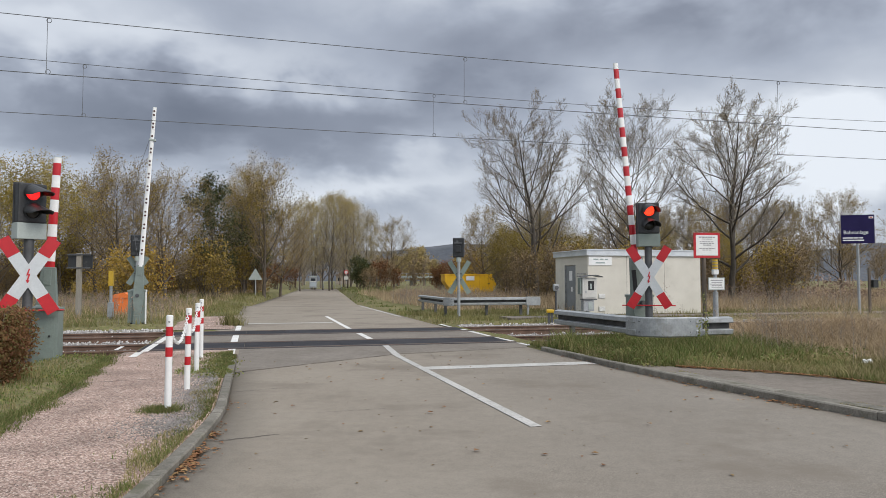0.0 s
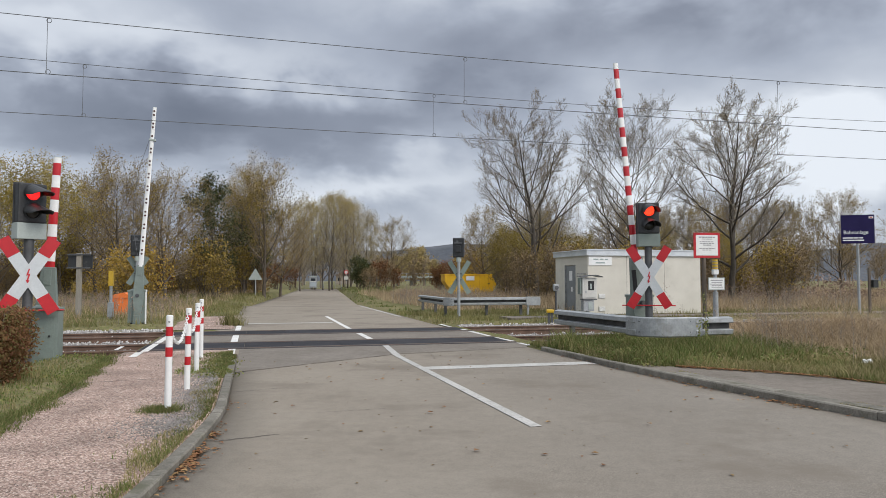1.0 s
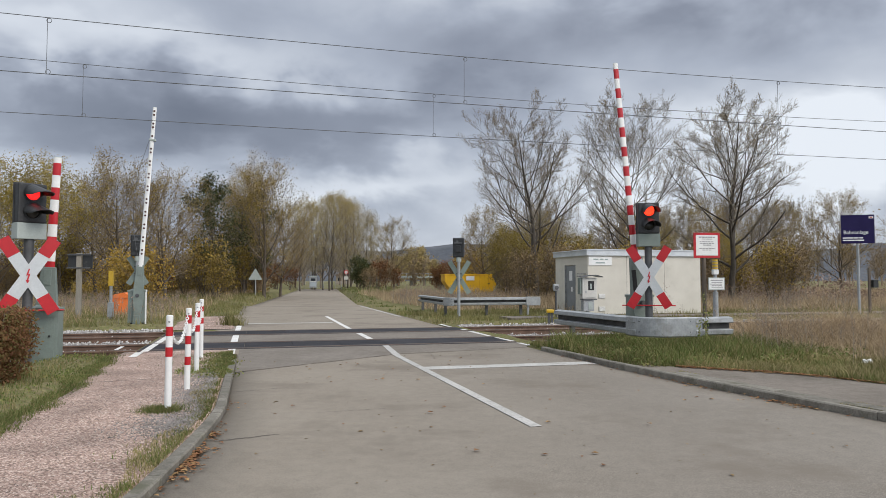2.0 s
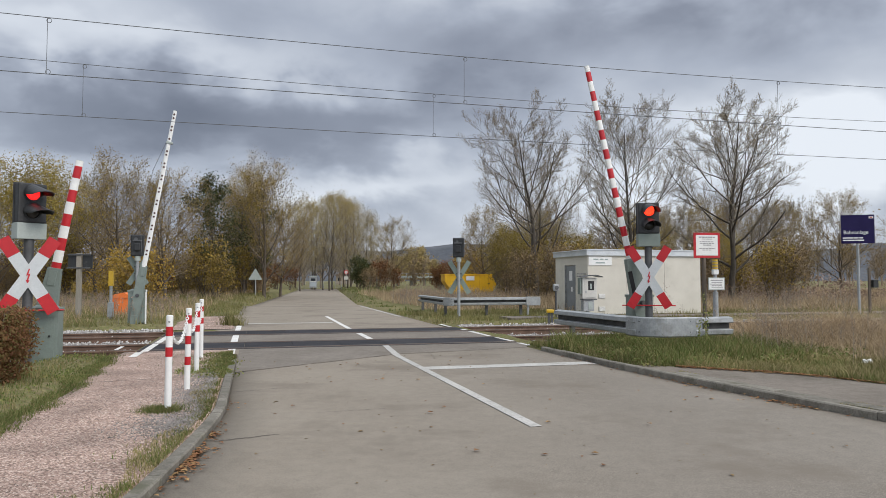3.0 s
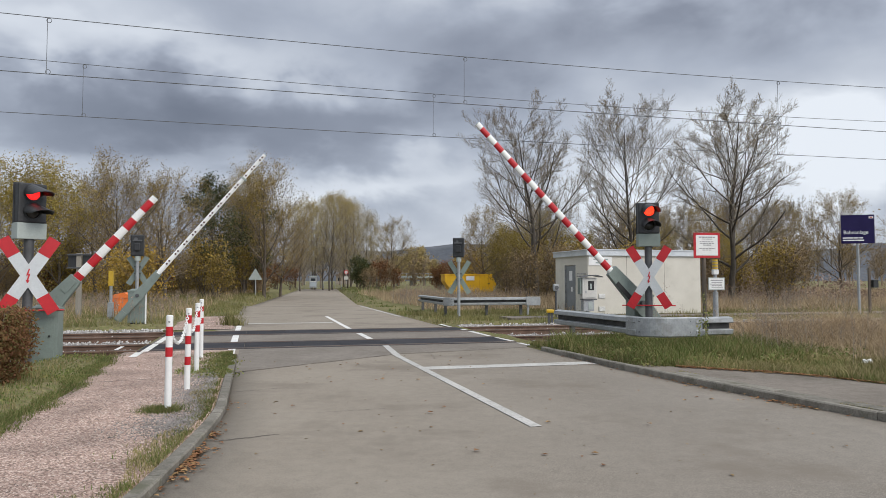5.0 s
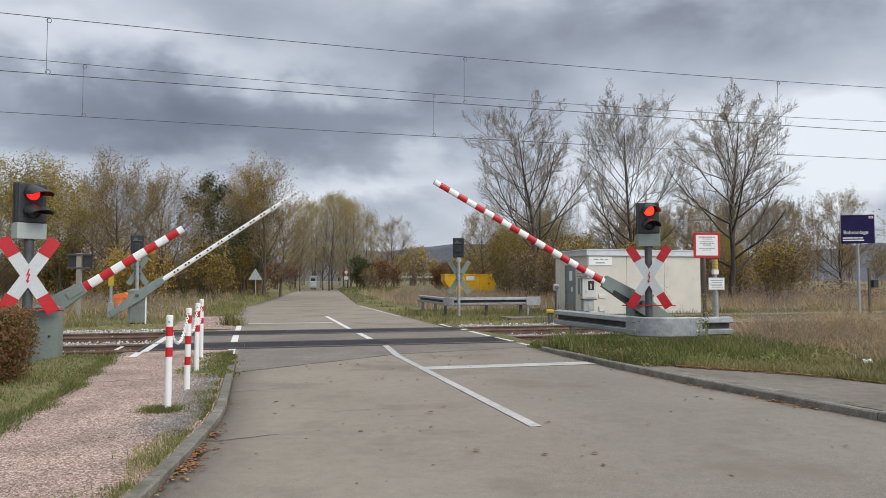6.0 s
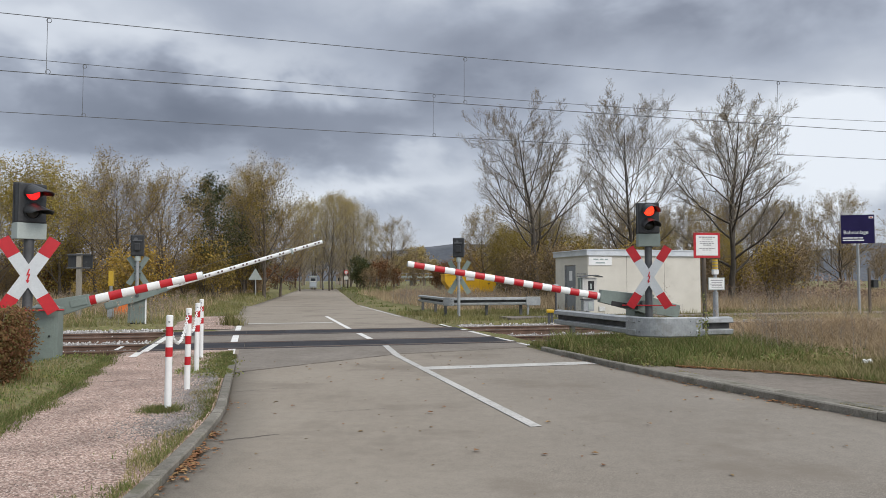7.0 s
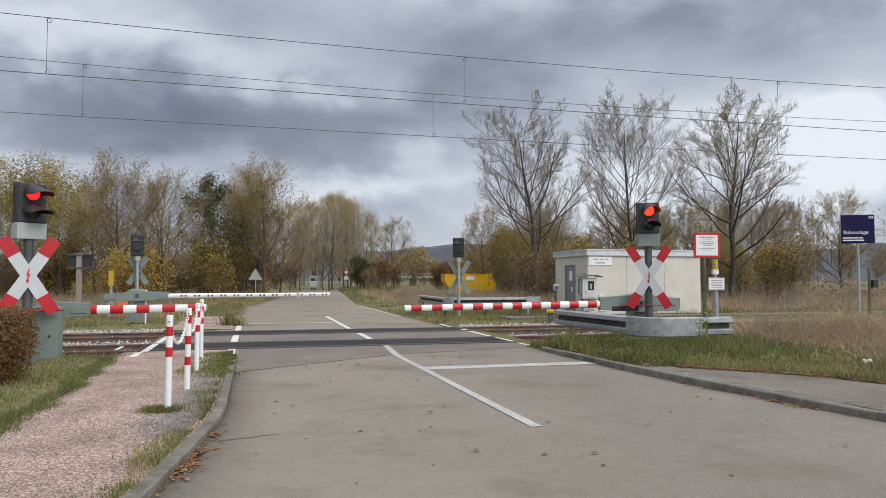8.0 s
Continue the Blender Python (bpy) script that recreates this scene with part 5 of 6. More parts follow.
# ---------------------------------------------------------------- trees and bushes
def tubes(name, segs, sides):
    S = np.array(segs, float)
    p, q, r0, r1 = S[:, 0:3], S[:, 3:6], S[:, 6], S[:, 7]
    d = q - p
    d /= np.maximum(np.linalg.norm(d, axis=1, keepdims=True), 1e-9)
    ref = np.where(np.abs(d[:, 2:3]) > 0.9, np.array([[1.0, 0, 0]]), np.array([[0, 0, 1.0]]))
    a = np.cross(d, ref)
    a /= np.linalg.norm(a, axis=1, keepdims=True)
    b = np.cross(d, a)
    t = np.arange(sides) * 2 * np.pi / sides
    circ = a[:, None, :] * np.cos(t)[None, :, None] + b[:, None, :] * np.sin(t)[None, :, None]
    V = np.concatenate([p[:, None] + circ * r0[:, None, None], q[:, None] + circ * r1[:, None, None]], 1)
    n = len(S)
    k = np.arange(sides)
    f = np.stack([k, (k + 1) % sides, (k + 1) % sides + sides, k + sides], -1)
    F = (f[None] + (np.arange(n) * 2 * sides)[:, None, None]).reshape(-1, 4)
    me = fast_mesh(name, V.reshape(-1, 3), F)
    me.polygons.foreach_set("use_smooth", np.ones(len(F), bool))
    return me


def leaves_mesh(name, pts, size, rng, spread=0.12):
    P = np.array(pts, float)
    n = len(P)
    P = P + rng.normal(0, spread, P.shape)
    a = rng.normal(size=(n, 3))
    a /= np.linalg.norm(a, axis=1, keepdims=True)
    b = np.cross(a, rng.normal(size=(n, 3)))
    b /= np.linalg.norm(b, axis=1, keepdims=True)
    s = size * rng.uniform(0.6, 1.4, (n, 1))
    V = np.stack([P - a * s, P - b * s * 0.55, P + a * s, P + b * s * 0.55], 1).reshape(-1, 3)
    F = np.arange(n * 4).reshape(n, 4)
    return fast_mesh(name, V, F)


def grow(rng, height, trunk_r, first, count, reach, angle, rule, stems=1, wobble=0.07, lift=0.5, rise=0.22):
    """Limbs of a tree as lists of tapered pieces by level, and the tips of its twigs.
    rule: for each level below the main limbs, (children, length share, angle)."""
    levels = [[] for _ in range(len(rule) + 2)]
    tips = []
    up = np.array([0, 0, 1.0])

    def turned(d, ang):
        r = np.cross(d, rng.normal(size=3))
        r /= np.linalg.norm(r)
        return d * math.cos(ang) + r * math.sin(ang)

    def limb(p, d, length, r, level, lift):
        n = 5 if level <= 1 else (1 if level - 1 >= len(rule) else (4 if level == 2 else 2))
        pts = [(p, r)]
        for i in range(n):
            d = d + rng.normal(0, wobble, 3) + up * lift / n
            d = d / np.linalg.norm(d)
            q = p + d * length / n
            r2 = r * (1 - (i + 1) / n) + r * 0.32 * (i + 1) / n
            levels[level].append((*p, *q, pts[-1][1], r2))
            pts.append((q, r2))
            p = q
        if level - 1 >= len(rule):
            tips.append(p)
            tips.append(pts[-2][0])
            return
        kids, share_len, ang = rule[level - 1]
        for k in range(kids):
            t = 0.22 + 0.78 * (k + rng.random() * 0.8) / kids
            j = min(int(t * n), n - 1)
            w = t * n - j
            o = pts[j][0] * (1 - w) + pts[j + 1][0] * w
            rr = pts[j][1] * (1 - w) + pts[j + 1][1] * w
            dd = pts[j + 1][0] - pts[j][0]
            dd = turned(dd / np.linalg.norm(dd), radians(ang) * rng.uniform(0.7, 1.3))
            limb(o, dd, length * share_len * (1.15 - 0.6 * t) * rng.uniform(0.7, 1.25), max(rr * 0.62, 0.005), level + 1, rise)
        tips.append(p)

    for s in range(stems):
        p = np.array([0.0, 0, -0.15]) + (rng.normal(0, 0.12, 3) * (1, 1, 0) if stems > 1 else 0)
        d = up + (rng.normal(0, 0.22, 3) if stems > 1 else rng.normal(0, 0.03, 3))
        d /= np.linalg.norm(d)
        n = 14
        pts = [(p, trunk_r)]
        hs = height * (1 if s == 0 else rng.uniform(0.65, 0.98))
        for i in range(n):
            d = d + rng.normal(0, 0.045, 3) + up * 0.06
            d /= np.linalg.norm(d)
            q = p + d * hs / n
            r = trunk_r * (1 - 0.94 * ((i + 1) / n) ** 0.8)
            levels[0].append((*p, *q, pts[-1][1], r))
            pts.append((q, r))
            p = q
        for k in range(count):
            t = first + (0.97 - first) * ((k + rng.random() * 0.9) / count) ** 0.85
            j = min(int(t * n), n - 1)
            w = t * n - j
            o = pts[j][0] * (1 - w) + pts[j + 1][0] * w
            rr = pts[j][1] * (1 - w) + pts[j + 1][1] * w
            az = k * 2.4 + rng.uniform(-0.5, 0.5)
            an = radians(angle) * rng.uniform(0.75, 1.2)
            dd = np.array([math.cos(az) * math.sin(an), math.sin(az) * math.sin(an), math.cos(an)])
            shape = math.sin(math.pi * (0.36 + 0.52 * (t - first) / (1 - first))) ** 0.9
            limb(o, dd, max(reach * shape * rng.uniform(0.75, 1.2), 0.5), max(rr * 0.46, 0.012), 1, lift)
    return levels, tips


def build_tree(name, m, label, seed, height, trunk_r, first, count, reach, angle, rule, leaf=None, leaf_n=0, leaf_size=0.05, leaf_spread=0.15, twig=None, stems=1, twig_fat=1.0, group="trees", bark=None, lift=0.5, rise=0.22, wobble=0.07):
    rng = np.random.default_rng(seed)
    levels, tips = grow(rng, height, trunk_r, first, count, reach, angle, rule, stems, wobble, lift, rise)
    t = thing(name, m, label, "bush" if "bush" in name else "tree", group)
    me = tubes("trunk", levels[0] + levels[1], 5)
    me.materials.append(bark or BARK)
    place(new("trunk", me), Matrix(), t)
    fine = [list(s) for l in levels[2:] for s in l]
    for s in fine:
        s[6] *= twig_fat
        s[7] *= twig_fat
    me = tubes("crown", fine, 3)
    me.materials.append(twig or TWIG)
    tagged(place(new("crown", me), Matrix(), t), kind="stuff")
    if leaf_n:
        T = np.array(tips)
        pick = T[rng.integers(0, len(T), leaf_n)]
        me = leaves_mesh("foliage", pick, leaf_size, rng, leaf_spread)
        me.materials.append(leaf)
        tagged(place(new("foliage", me), Matrix(), t), kind="stuff")
    return t


def spot(x, y, z=0.0, turn=0.0):
    return pose(x, y, z, 0, 0, turn)


def again(ob, x, y, scale, turn, z=0.1, wide_by=1.0, label=""):
    o = copy_thing(ob, spot(x, y, z, turn))
    o.scale = (scale * wide_by, scale * wide_by, scale)
    if label:
        tagged(o, label)
    return o


BIG = [(9, 0.46, 36), (8, 0.46, 38), (7, 0.52, 38)]
build_tree("tree", spot(6.35, 48, 0.2), "tall almost leafless tree with a wide fan of branches", 11, 12.2, 0.22, 0.14, 32, 5.7, 64, BIG, LEAF_BARE, 7000, 0.029, 0.08, twig_fat=1.1, twig=TWIG_BIG, bark=BARK_DARK, lift=0.52, rise=0.36, wobble=0.09)
build_tree("tree", spot(13.6, 50, 0.2, 80), "tall almost leafless tree with ascending branches", 12, 13.1, 0.20, 0.12, 34, 5.7, 58, BIG, LEAF_BARE, 7000, 0.029, 0.08, twig_fat=1.1, twig=TWIG_BIG, bark=BARK_DARK, lift=0.52, rise=0.36, wobble=0.09)
build_tree("tree", spot(17.9, 44, 0.2, 30), "tall leafless tree with thick forking trunk", 17, 11.4, 0.25, 0.15, 34, 5.0, 62, BIG, LEAF_BARE, 7000, 0.029, 0.08, twig_fat=1.1, twig=TWIG_BIG, bark=BARK_DARK, lift=0.52, rise=0.36, wobble=0.09)

MID = [(8, 0.5, 42), (6, 0.5, 40)]
olive = build_tree("tree", spot(-24.0, 40, 0.1), "small tree with thin olive-yellow autumn leaves", 21, 6.9, 0.14, 0.15, 20, 3.6, 52, MID, LEAF_YELLOWGREEN, 15000, 0.052, 0.24, twig_fat=1.3)
bare = build_tree("tree", spot(-20.3, 44, 0.1), "bare round-crowned tree at the edge of the wood", 22, 7.6, 0.17, 0.13, 26, 4.2, 55, [(10, 0.5, 42), (8, 0.52, 40)], LEAF_OLIVE, 8500, 0.043, 0.15, twig_fat=1.55, rise=0.4)
ivy = build_tree("tree", spot(-17.2, 53, 0.1), "small tree clad in dark green ivy", 23, 8.8, 0.15, 0.08, 16, 2.4, 55, MID, LEAF_DARK, 8500, 0.075, 0.25)
sparse = build_tree("tree", spot(-14.2, 56, 0.1), "tall tree with sparse brown-olive leaves", 24, 9.4, 0.18, 0.12, 26, 4.2, 48, MID, LEAF_OLIVE, 11000, 0.046, 0.26, twig_fat=1.3, rise=0.35)
slender = build_tree("tree", spot(-19.0, 112, 0.1), "upright poplar with thin pale yellow leaves", 25, 13.6, 0.16, 0.06, 26, 4.4, 36, [(9, 0.5, 32), (6, 0.5, 30)], LEAF_YELLOW, 6000, 0.065, 0.30, twig=TWIG_PALE, twig_fat=1.6)

BUSHY = [(5, 0.55, 42), (2, 0.6, 40)]
bush_brown = build_tree("bush", spot(-16.2, 61, 0.2), "tangled brown leafless bush at the wood", 31, 2.6, 0.03, 0.08, 7, 1.3, 40, BUSHY, LEAF_BROWN, 1100, 0.06, 0.17, twig=TWIG, stems=4, twig_fat=1.3, group="bushes")
bush_olive = build_tree("bush", spot(-16.0, 50, 0.2), "bush with thin olive-yellow autumn leaves", 32, 2.8, 0.03, 0.08, 7, 1.2, 40, BUSHY, LEAF_OLIVE, 1400, 0.07, 0.18, stems=4, group="bushes")
bush_rust = build_tree("bush", spot(-16.8, 63.0, 0.2), "rust-brown leaved bush in dry grass", 33, 2.6, 0.03, 0.08, 7, 1.2, 40, BUSHY, LEAF_RUST, 1400, 0.07, 0.18, stems=4, group="bushes")
willow = build_tree("bush", spot(-6.8, 172, 0.2), "round yellow-green willow bush", 34, 8.4, 0.09, 0.08, 14, 4.0, 48, BUSHY, LEAF_YELLOW, 6000, 0.18, 0.4, stems=4, group="bushes")

bush_gold = build_tree("bush", spot(-15.3, 36, 0.1), "bush with golden yellow autumn leaves", 35, 2.8, 0.03, 0.08, 7, 1.2, 40, BUSHY, LEAF_GOLD, 1900, 0.065, 0.18, stems=4, group="bushes")
# wood on the left
again(bush_gold, -16.6, 37.5, 1.05, 100)
again(bush_gold, -19.0, 41.0, 0.9, 200)
again(olive, -29, 46, 0.98, 70)
again(olive, -27.0, 50, 1.0, 200)
again(bare, -25.5, 52, 1.0, 120)
again(bare, -18.4, 47, 0.95, 70)
again(bare, -19.0, 60, 1.0, 160)
again(sparse, -17.9, 64, 1.05, 90)
again(bare, -15.2, 66, 0.95, 280)
again(ivy, -15.9, 60, 0.95, 120)
again(sparse, -16.3, 58, 0.93, 210)
again(bush_olive, -17.6, 52.0, 1.5, 30)
again(bush_olive, -16.6, 57.0, 1.4, 150)
for x, y, s, r in ((-20.7, 95, 1.25, 70), (-21.8, 93, 1.35, 160), (-22.9, 97, 1.4, 250), (-24.5, 94, 1.3, 310)):
    again(bush_rust, x, y, s, r)
for x, y, s, r in ((-17.0, 106, 0.98, 40), (-21.4, 118, 0.95, 90), (-14.6, 108, 0.92, 150), (-15.8, 121, 1.0, 220), (-24.2, 116, 0.95, 280), (-12.8, 116, 0.86, 330), (-20.2, 100, 0.85, 20), (-18.0, 115, 1.06, 310), (-16.4, 117, 1.04, 65), (-13.7, 112, 0.95, 190), (-22.6, 122, 1.04, 130), (-11.9, 120, 0.82, 255)):
    again(slender, x, y, s, r)
again(bare, -8.6, 125, 1.35, 40)
for x, y, s, r, w in ((-11.5, 178, 0.8, 60, 1.25), (-2.5, 176, 0.7, 140, 1.2), (3.0, 110, 0.5, 230, 1.0), (7.6, 95, 0.65, 300, 1.0)):
    again(willow, x, y, s, r, wide_by=w)
green = build_tree("bush", spot(-10.9, 95, 0.1), "dense dark green bush at the field's edge", 36, 4.2, 0.05, 0.05, 10, 1.5, 45, BUSHY, LEAF_DARK, 3600, 0.11, 0.22, stems=3, group="bushes")
again(green, -12.4, 104, 0.95, 80)
again(bush_rust, -8.6, 92, 1.5, 20)
again(bush_brown, -7.6, 94, 1.45, 130)
again(bush_brown, -9.3, 97, 1.5, 250)
again(bush_rust, -6.7, 96, 1.25, 300)
again(bush_rust, 0.3, 104, 1.65, 40)
again(bush_gold, 4.4, 100, 2.0, 200)
again(bush_gold, 3.2, 106, 1.7, 90)
# wood on the right
for x, y, s, r in ((3.6, 62, 0.85, 10), (9.4, 64, 0.95, 80), (16.2, 66, 0.95, 220), (21.0, 70, 0.95, 290), (24.5, 60, 0.85, 20), (28.5, 62, 0.9, 100), (33.0, 68, 1.0, 200)):
    again(bare, x, y, s, r)
for x, y, s, r in ((26.0, 74, 1.05, 60), (40.5, 72, 1.15, 120), (30.5, 80, 1.2, 310)):
    again(bare, x, y, s, r)
for x, y, s, r in ((5.0, 56, 0.62, 30), (7.8, 57, 0.55, 130), (11.0, 56, 0.6, 260), (15.0, 54, 0.55, 300), (20.5, 52, 0.6, 20), (6.0, 65, 0.8, 75), (8.9, 59, 0.8, 165), (16.8, 57, 0.8, 215)):
    again(olive, x, y, s, r)


def scatter_bushes():
    rng = random.Random(8)
    kinds = [bush_brown, bush_brown, bush_olive, bush_rust]
    for i in range(30):                      # foot of the left wood
        t = rng.random()
        x = -36.5 + 18.2 * t + rng.uniform(-1, 1)
        y = 40 + 20 * t + rng.uniform(-1, 9)
        again(rng.choice(kinds), x, y, rng.uniform(0.75, 1.45), rng.uniform(0, 360))
    for i in range(6):                       # beyond the road's end
        again(rng.choice([bush_brown, bush_rust]), rng.choice([rng.uniform(-10.5, -6.6), rng.uniform(-0.8, 1.5)]), rng.uniform(78, 98), rng.uniform(0.8, 1.2), rng.uniform(0, 360))
    for i in range(28):                      # behind the hut and along the right
        x = rng.uniform(4.5, 26)
        again(rng.choice([bush_brown, bush_brown, bush_olive]), x, rng.uniform(40, 58) - x * 0.1, rng.uniform(0.8, 1.35), rng.uniform(0, 360))


scatter_bushes()


def build_far_woods():
    """A distant belt of leafless trees, too many to count."""
    rng = np.random.default_rng(77)
    segs, pts = [], []
    for i in range(160):
        side = rng.random()
        x = rng.uniform(-160, -24) if side < 0.42 else (rng.uniform(8, 190) if side < 0.93 else rng.uniform(-22, 8))
        y = rng.uniform(140, 210)
        h = rng.uniform(7, 14) if not -24 < x < 10 else rng.uniform(3, 6)
        segs.append((x, y, 0, x + rng.normal(0, 0.3), y, h, 0.2, 0.04))
        for k in range(22):
            z = h * rng.uniform(0.2, 0.95)
            a, l = rng.uniform(0, 6.28), h * rng.uniform(0.12, 0.32)
            q = (x + math.cos(a) * l * 0.6, y + math.sin(a) * l * 0.6, z + l * 0.8)
            segs.append((x, y, z, *q, 0.07, 0.03))
            for j in range(4):
                e = np.array(q) + rng.normal(0, 0.10 * h, 3) + (0, 0, 0.4)
                segs.append((*q, *e, 0.04, 0.02))
                pts.append(e)
    stuff("far_woods_branches", tubes("far_woods_branches", segs, 3), TWIG, Matrix(), "distant belt of leafless brown trees", "woods")
    pts = np.array(pts)
    me = leaves_mesh("far_woods_leaves", pts[rng.integers(0, len(pts), 26000)], 0.24, rng, 0.7)
    stuff("far_woods_leaves", me, LEAF_BROWN, Matrix(), "thin brown autumn leaves of the distant woods", "woods")


build_far_woods()


def build_undergrowth():
    """Dense brown scrub under the trees."""
    rng = np.random.default_rng(52)
    for n, (x0, y0), (x1, y1), deep, top, mat, label in (
            (14000, (-48, 62), (-18.6, 69), 7, 3.0, LEAF_BROWN, "dense brown scrub under the wood"),
            (8500, (-40, 56), (-17.6, 63), 6, 2.4, LEAF_OLIVE, "dense olive scrub under the wood"),
            (9500, (7, 62), (27, 60), 7, 3.0, LEAF_BROWN, "dense brown scrub under leafless trees"),
            (4800, (5, 58), (27, 56), 5, 2.2, LEAF_OLIVE, "dense olive scrub under leafless trees")):
        t = rng.random(n)
        s = rng.random(n)
        x = x0 + (x1 - x0) * t + rng.normal(0, 0.5, n)
        y = y0 + (y1 - y0) * t + deep * s
        crest = top * (0.55 + 0.25 * np.sin(x * 0.9 + 1.7) + 0.2 * np.sin(x * 2.3) + 0.12 * np.sin(x * 5.1))
        z = 0.15 + crest * rng.random(n) ** 0.8
        P = np.stack([x, y, z], -1)
        stuff("undergrowth", leaves_mesh("undergrowth", P, 0.13, rng, 0.12), mat, Matrix(), label, "undergrowth")
    n = 5200
    t = rng.random(n)
    x = 16 + 14 * t + rng.normal(0, 0.4, n)
    P = np.stack([x, 46 - 1.5 * t + 2.5 * rng.random(n), 0.15 + (1.2 + 0.4 * np.sin(x * 1.3) + 0.25 * np.sin(x * 3.1)) * rng.random(n) ** 0.8], -1)
    stuff("undergrowth", leaves_mesh("undergrowth", P, 0.075, rng, 0.12), LEAF_SEED, Matrix(), "low reddish brown brambles beside the dry grass", "undergrowth")
    segs = []
    for i in range(4200):
        if rng.random() < 0.45:
            x = rng.uniform(-46, -18.8)
            y = 60 + (x + 46) * 0.22 + rng.uniform(0, 8)
        else:
            x = rng.uniform(5, 28)
            y = 60 - x * 0.08 + rng.uniform(-2, 8)
        h = rng.uniform(1.2, 4.2)
        q = (x + rng.normal(0, 0.5), y + rng.normal(0, 0.4), h)
        segs.append((x, y, 0, *q, 0.022, 0.010))
        for k in range(2):
            f = rng.uniform(0.4, 0.9)
            o = (x + (q[0] - x) * f, y + (q[1] - y) * f, h * f)
            segs.append((*o, o[0] + rng.normal(0, 0.4), o[1] + rng.normal(0, 0.4), o[2] + rng.uniform(0.4, 1.2), 0.014, 0.007))
    stuff("undergrowth_stems", tubes("undergrowth_stems", segs, 3), TWIG, Matrix(), "thin bare stems of the undergrowth", "undergrowth")


build_undergrowth()


# ---------------------------------------------------------------- hedge
def build_hedge():
    rng = np.random.default_rng(9)
    h = thing("hedge", pose(-5.90, 9.35, 0.0, 0, 0, 6), "clipped hedge with brown withered leaves", "hedge")
    segs = []
    for i in range(110):
        x, y = -rng.random() * 3.2, rng.random() * 1.1
        z = 0.0
        for k in range(5):
            q = (min(x + rng.normal(0, 0.09), 0.0), y + rng.normal(0, 0.06), z + rng.uniform(0.18, 0.3))
            if q[2] > 1.14:
                break
            segs.append((x, y, z, *q, 0.012, 0.009))
            x, y, z = q
    me = tubes("stems", segs, 4)
    me.materials.append(TWIG)
    tagged(place(new("stems", me), Matrix(), h), kind="stuff")
    n = 34000
    P = np.stack([0.08 - rng.random(n) ** 1.7 * 3.2, rng.random(n) ** 1.4 * 1.1, 0.06 + 1.03 * rng.random(n) ** 0.8 + 0.05 * rng.random(n) ** 6], -1)
    P[:, 0] -= 0.10 * (np.sin(P[:, 2] * 7) + 1) * 0.5 + 0.03 * np.sin(P[:, 1] * 9)
    me = leaves_mesh("foliage", P, 0.023, rng, 0.03)
    me.materials.append(LEAF_HEDGE)
    place(new("foliage", me), Matrix(), h)


build_hedge()


# ---------------------------------------------------------------- grass and fallen leaves
def blades(name, u, v, height, width, rng, material, label, lean=0.35, level=None, simple=False):
    n = len(u)
    z = ground_z(u, v) if level is None else np.full(n, level)
    a = rng.uniform(0, 6.28, n)
    h = height * rng.uniform(0.5, 1.3, n) * (0.5 + 0.5 * (1 + np.sin(u * 1.7 + 1.3 * np.sin(v * 1.1)) * np.sin(v * 1.9 + u * 0.6)))
    w = width * rng.uniform(0.7, 1.3, n)
    dx, dy = np.cos(a), np.sin(a)
    b = rng.uniform(0, 6.28, n)
    k = lean * h * rng.uniform(0.2, 1.2, n)
    bx, by = np.cos(b) * k, np.sin(b) * k
    P = np.stack([
        np.stack([u - dx * w, v - dy * w, z - 0.02], -1), np.stack([u + dx * w, v + dy * w, z - 0.02], -1),
        np.stack([u + dx * w * 0.7 + bx * 0.35, v + dy * w * 0.7 + by * 0.35, z + h * 0.6], -1), np.stack([u - dx * w * 0.7 + bx * 0.35, v - dy * w * 0.7 + by * 0.35, z + h * 0.6], -1),
        np.stack([u + bx, v + by, z + h], -1)], 1)
    if simple:
        return stuff(name, fast_mesh(name, P[:, (0, 1, 4)].reshape(-1, 3), np.arange(n * 3).reshape(n, 3)), material, at(0, 0), label, "grass")
    i = np.arange(n) * 5
    T = np.concatenate([np.stack([i, i + 1, i + 2], -1), np.stack([i, i + 2, i + 3], -1), np.stack([i + 3, i + 2, i + 4], -1)])
    return stuff(name, fast_mesh(name, P.reshape(-1, 3), T), material, at(0, 0), label, "grass")


def clumped(rng, n, u0, u1, v0, v1, test, clump=0.25, seeds=0.04):
    """Points in tufts."""
    m = max(int(n * seeds), 1)
    cu, cv = rng.uniform(u0, u1, m), rng.uniform(v0, v1, m)
    k = rng.integers(0, m, n)
    u, v = cu[k] + rng.normal(0, clump, n), cv[k] + rng.normal(0, clump, n)
    ok = test(u, v)
    return u[ok], v[ok]


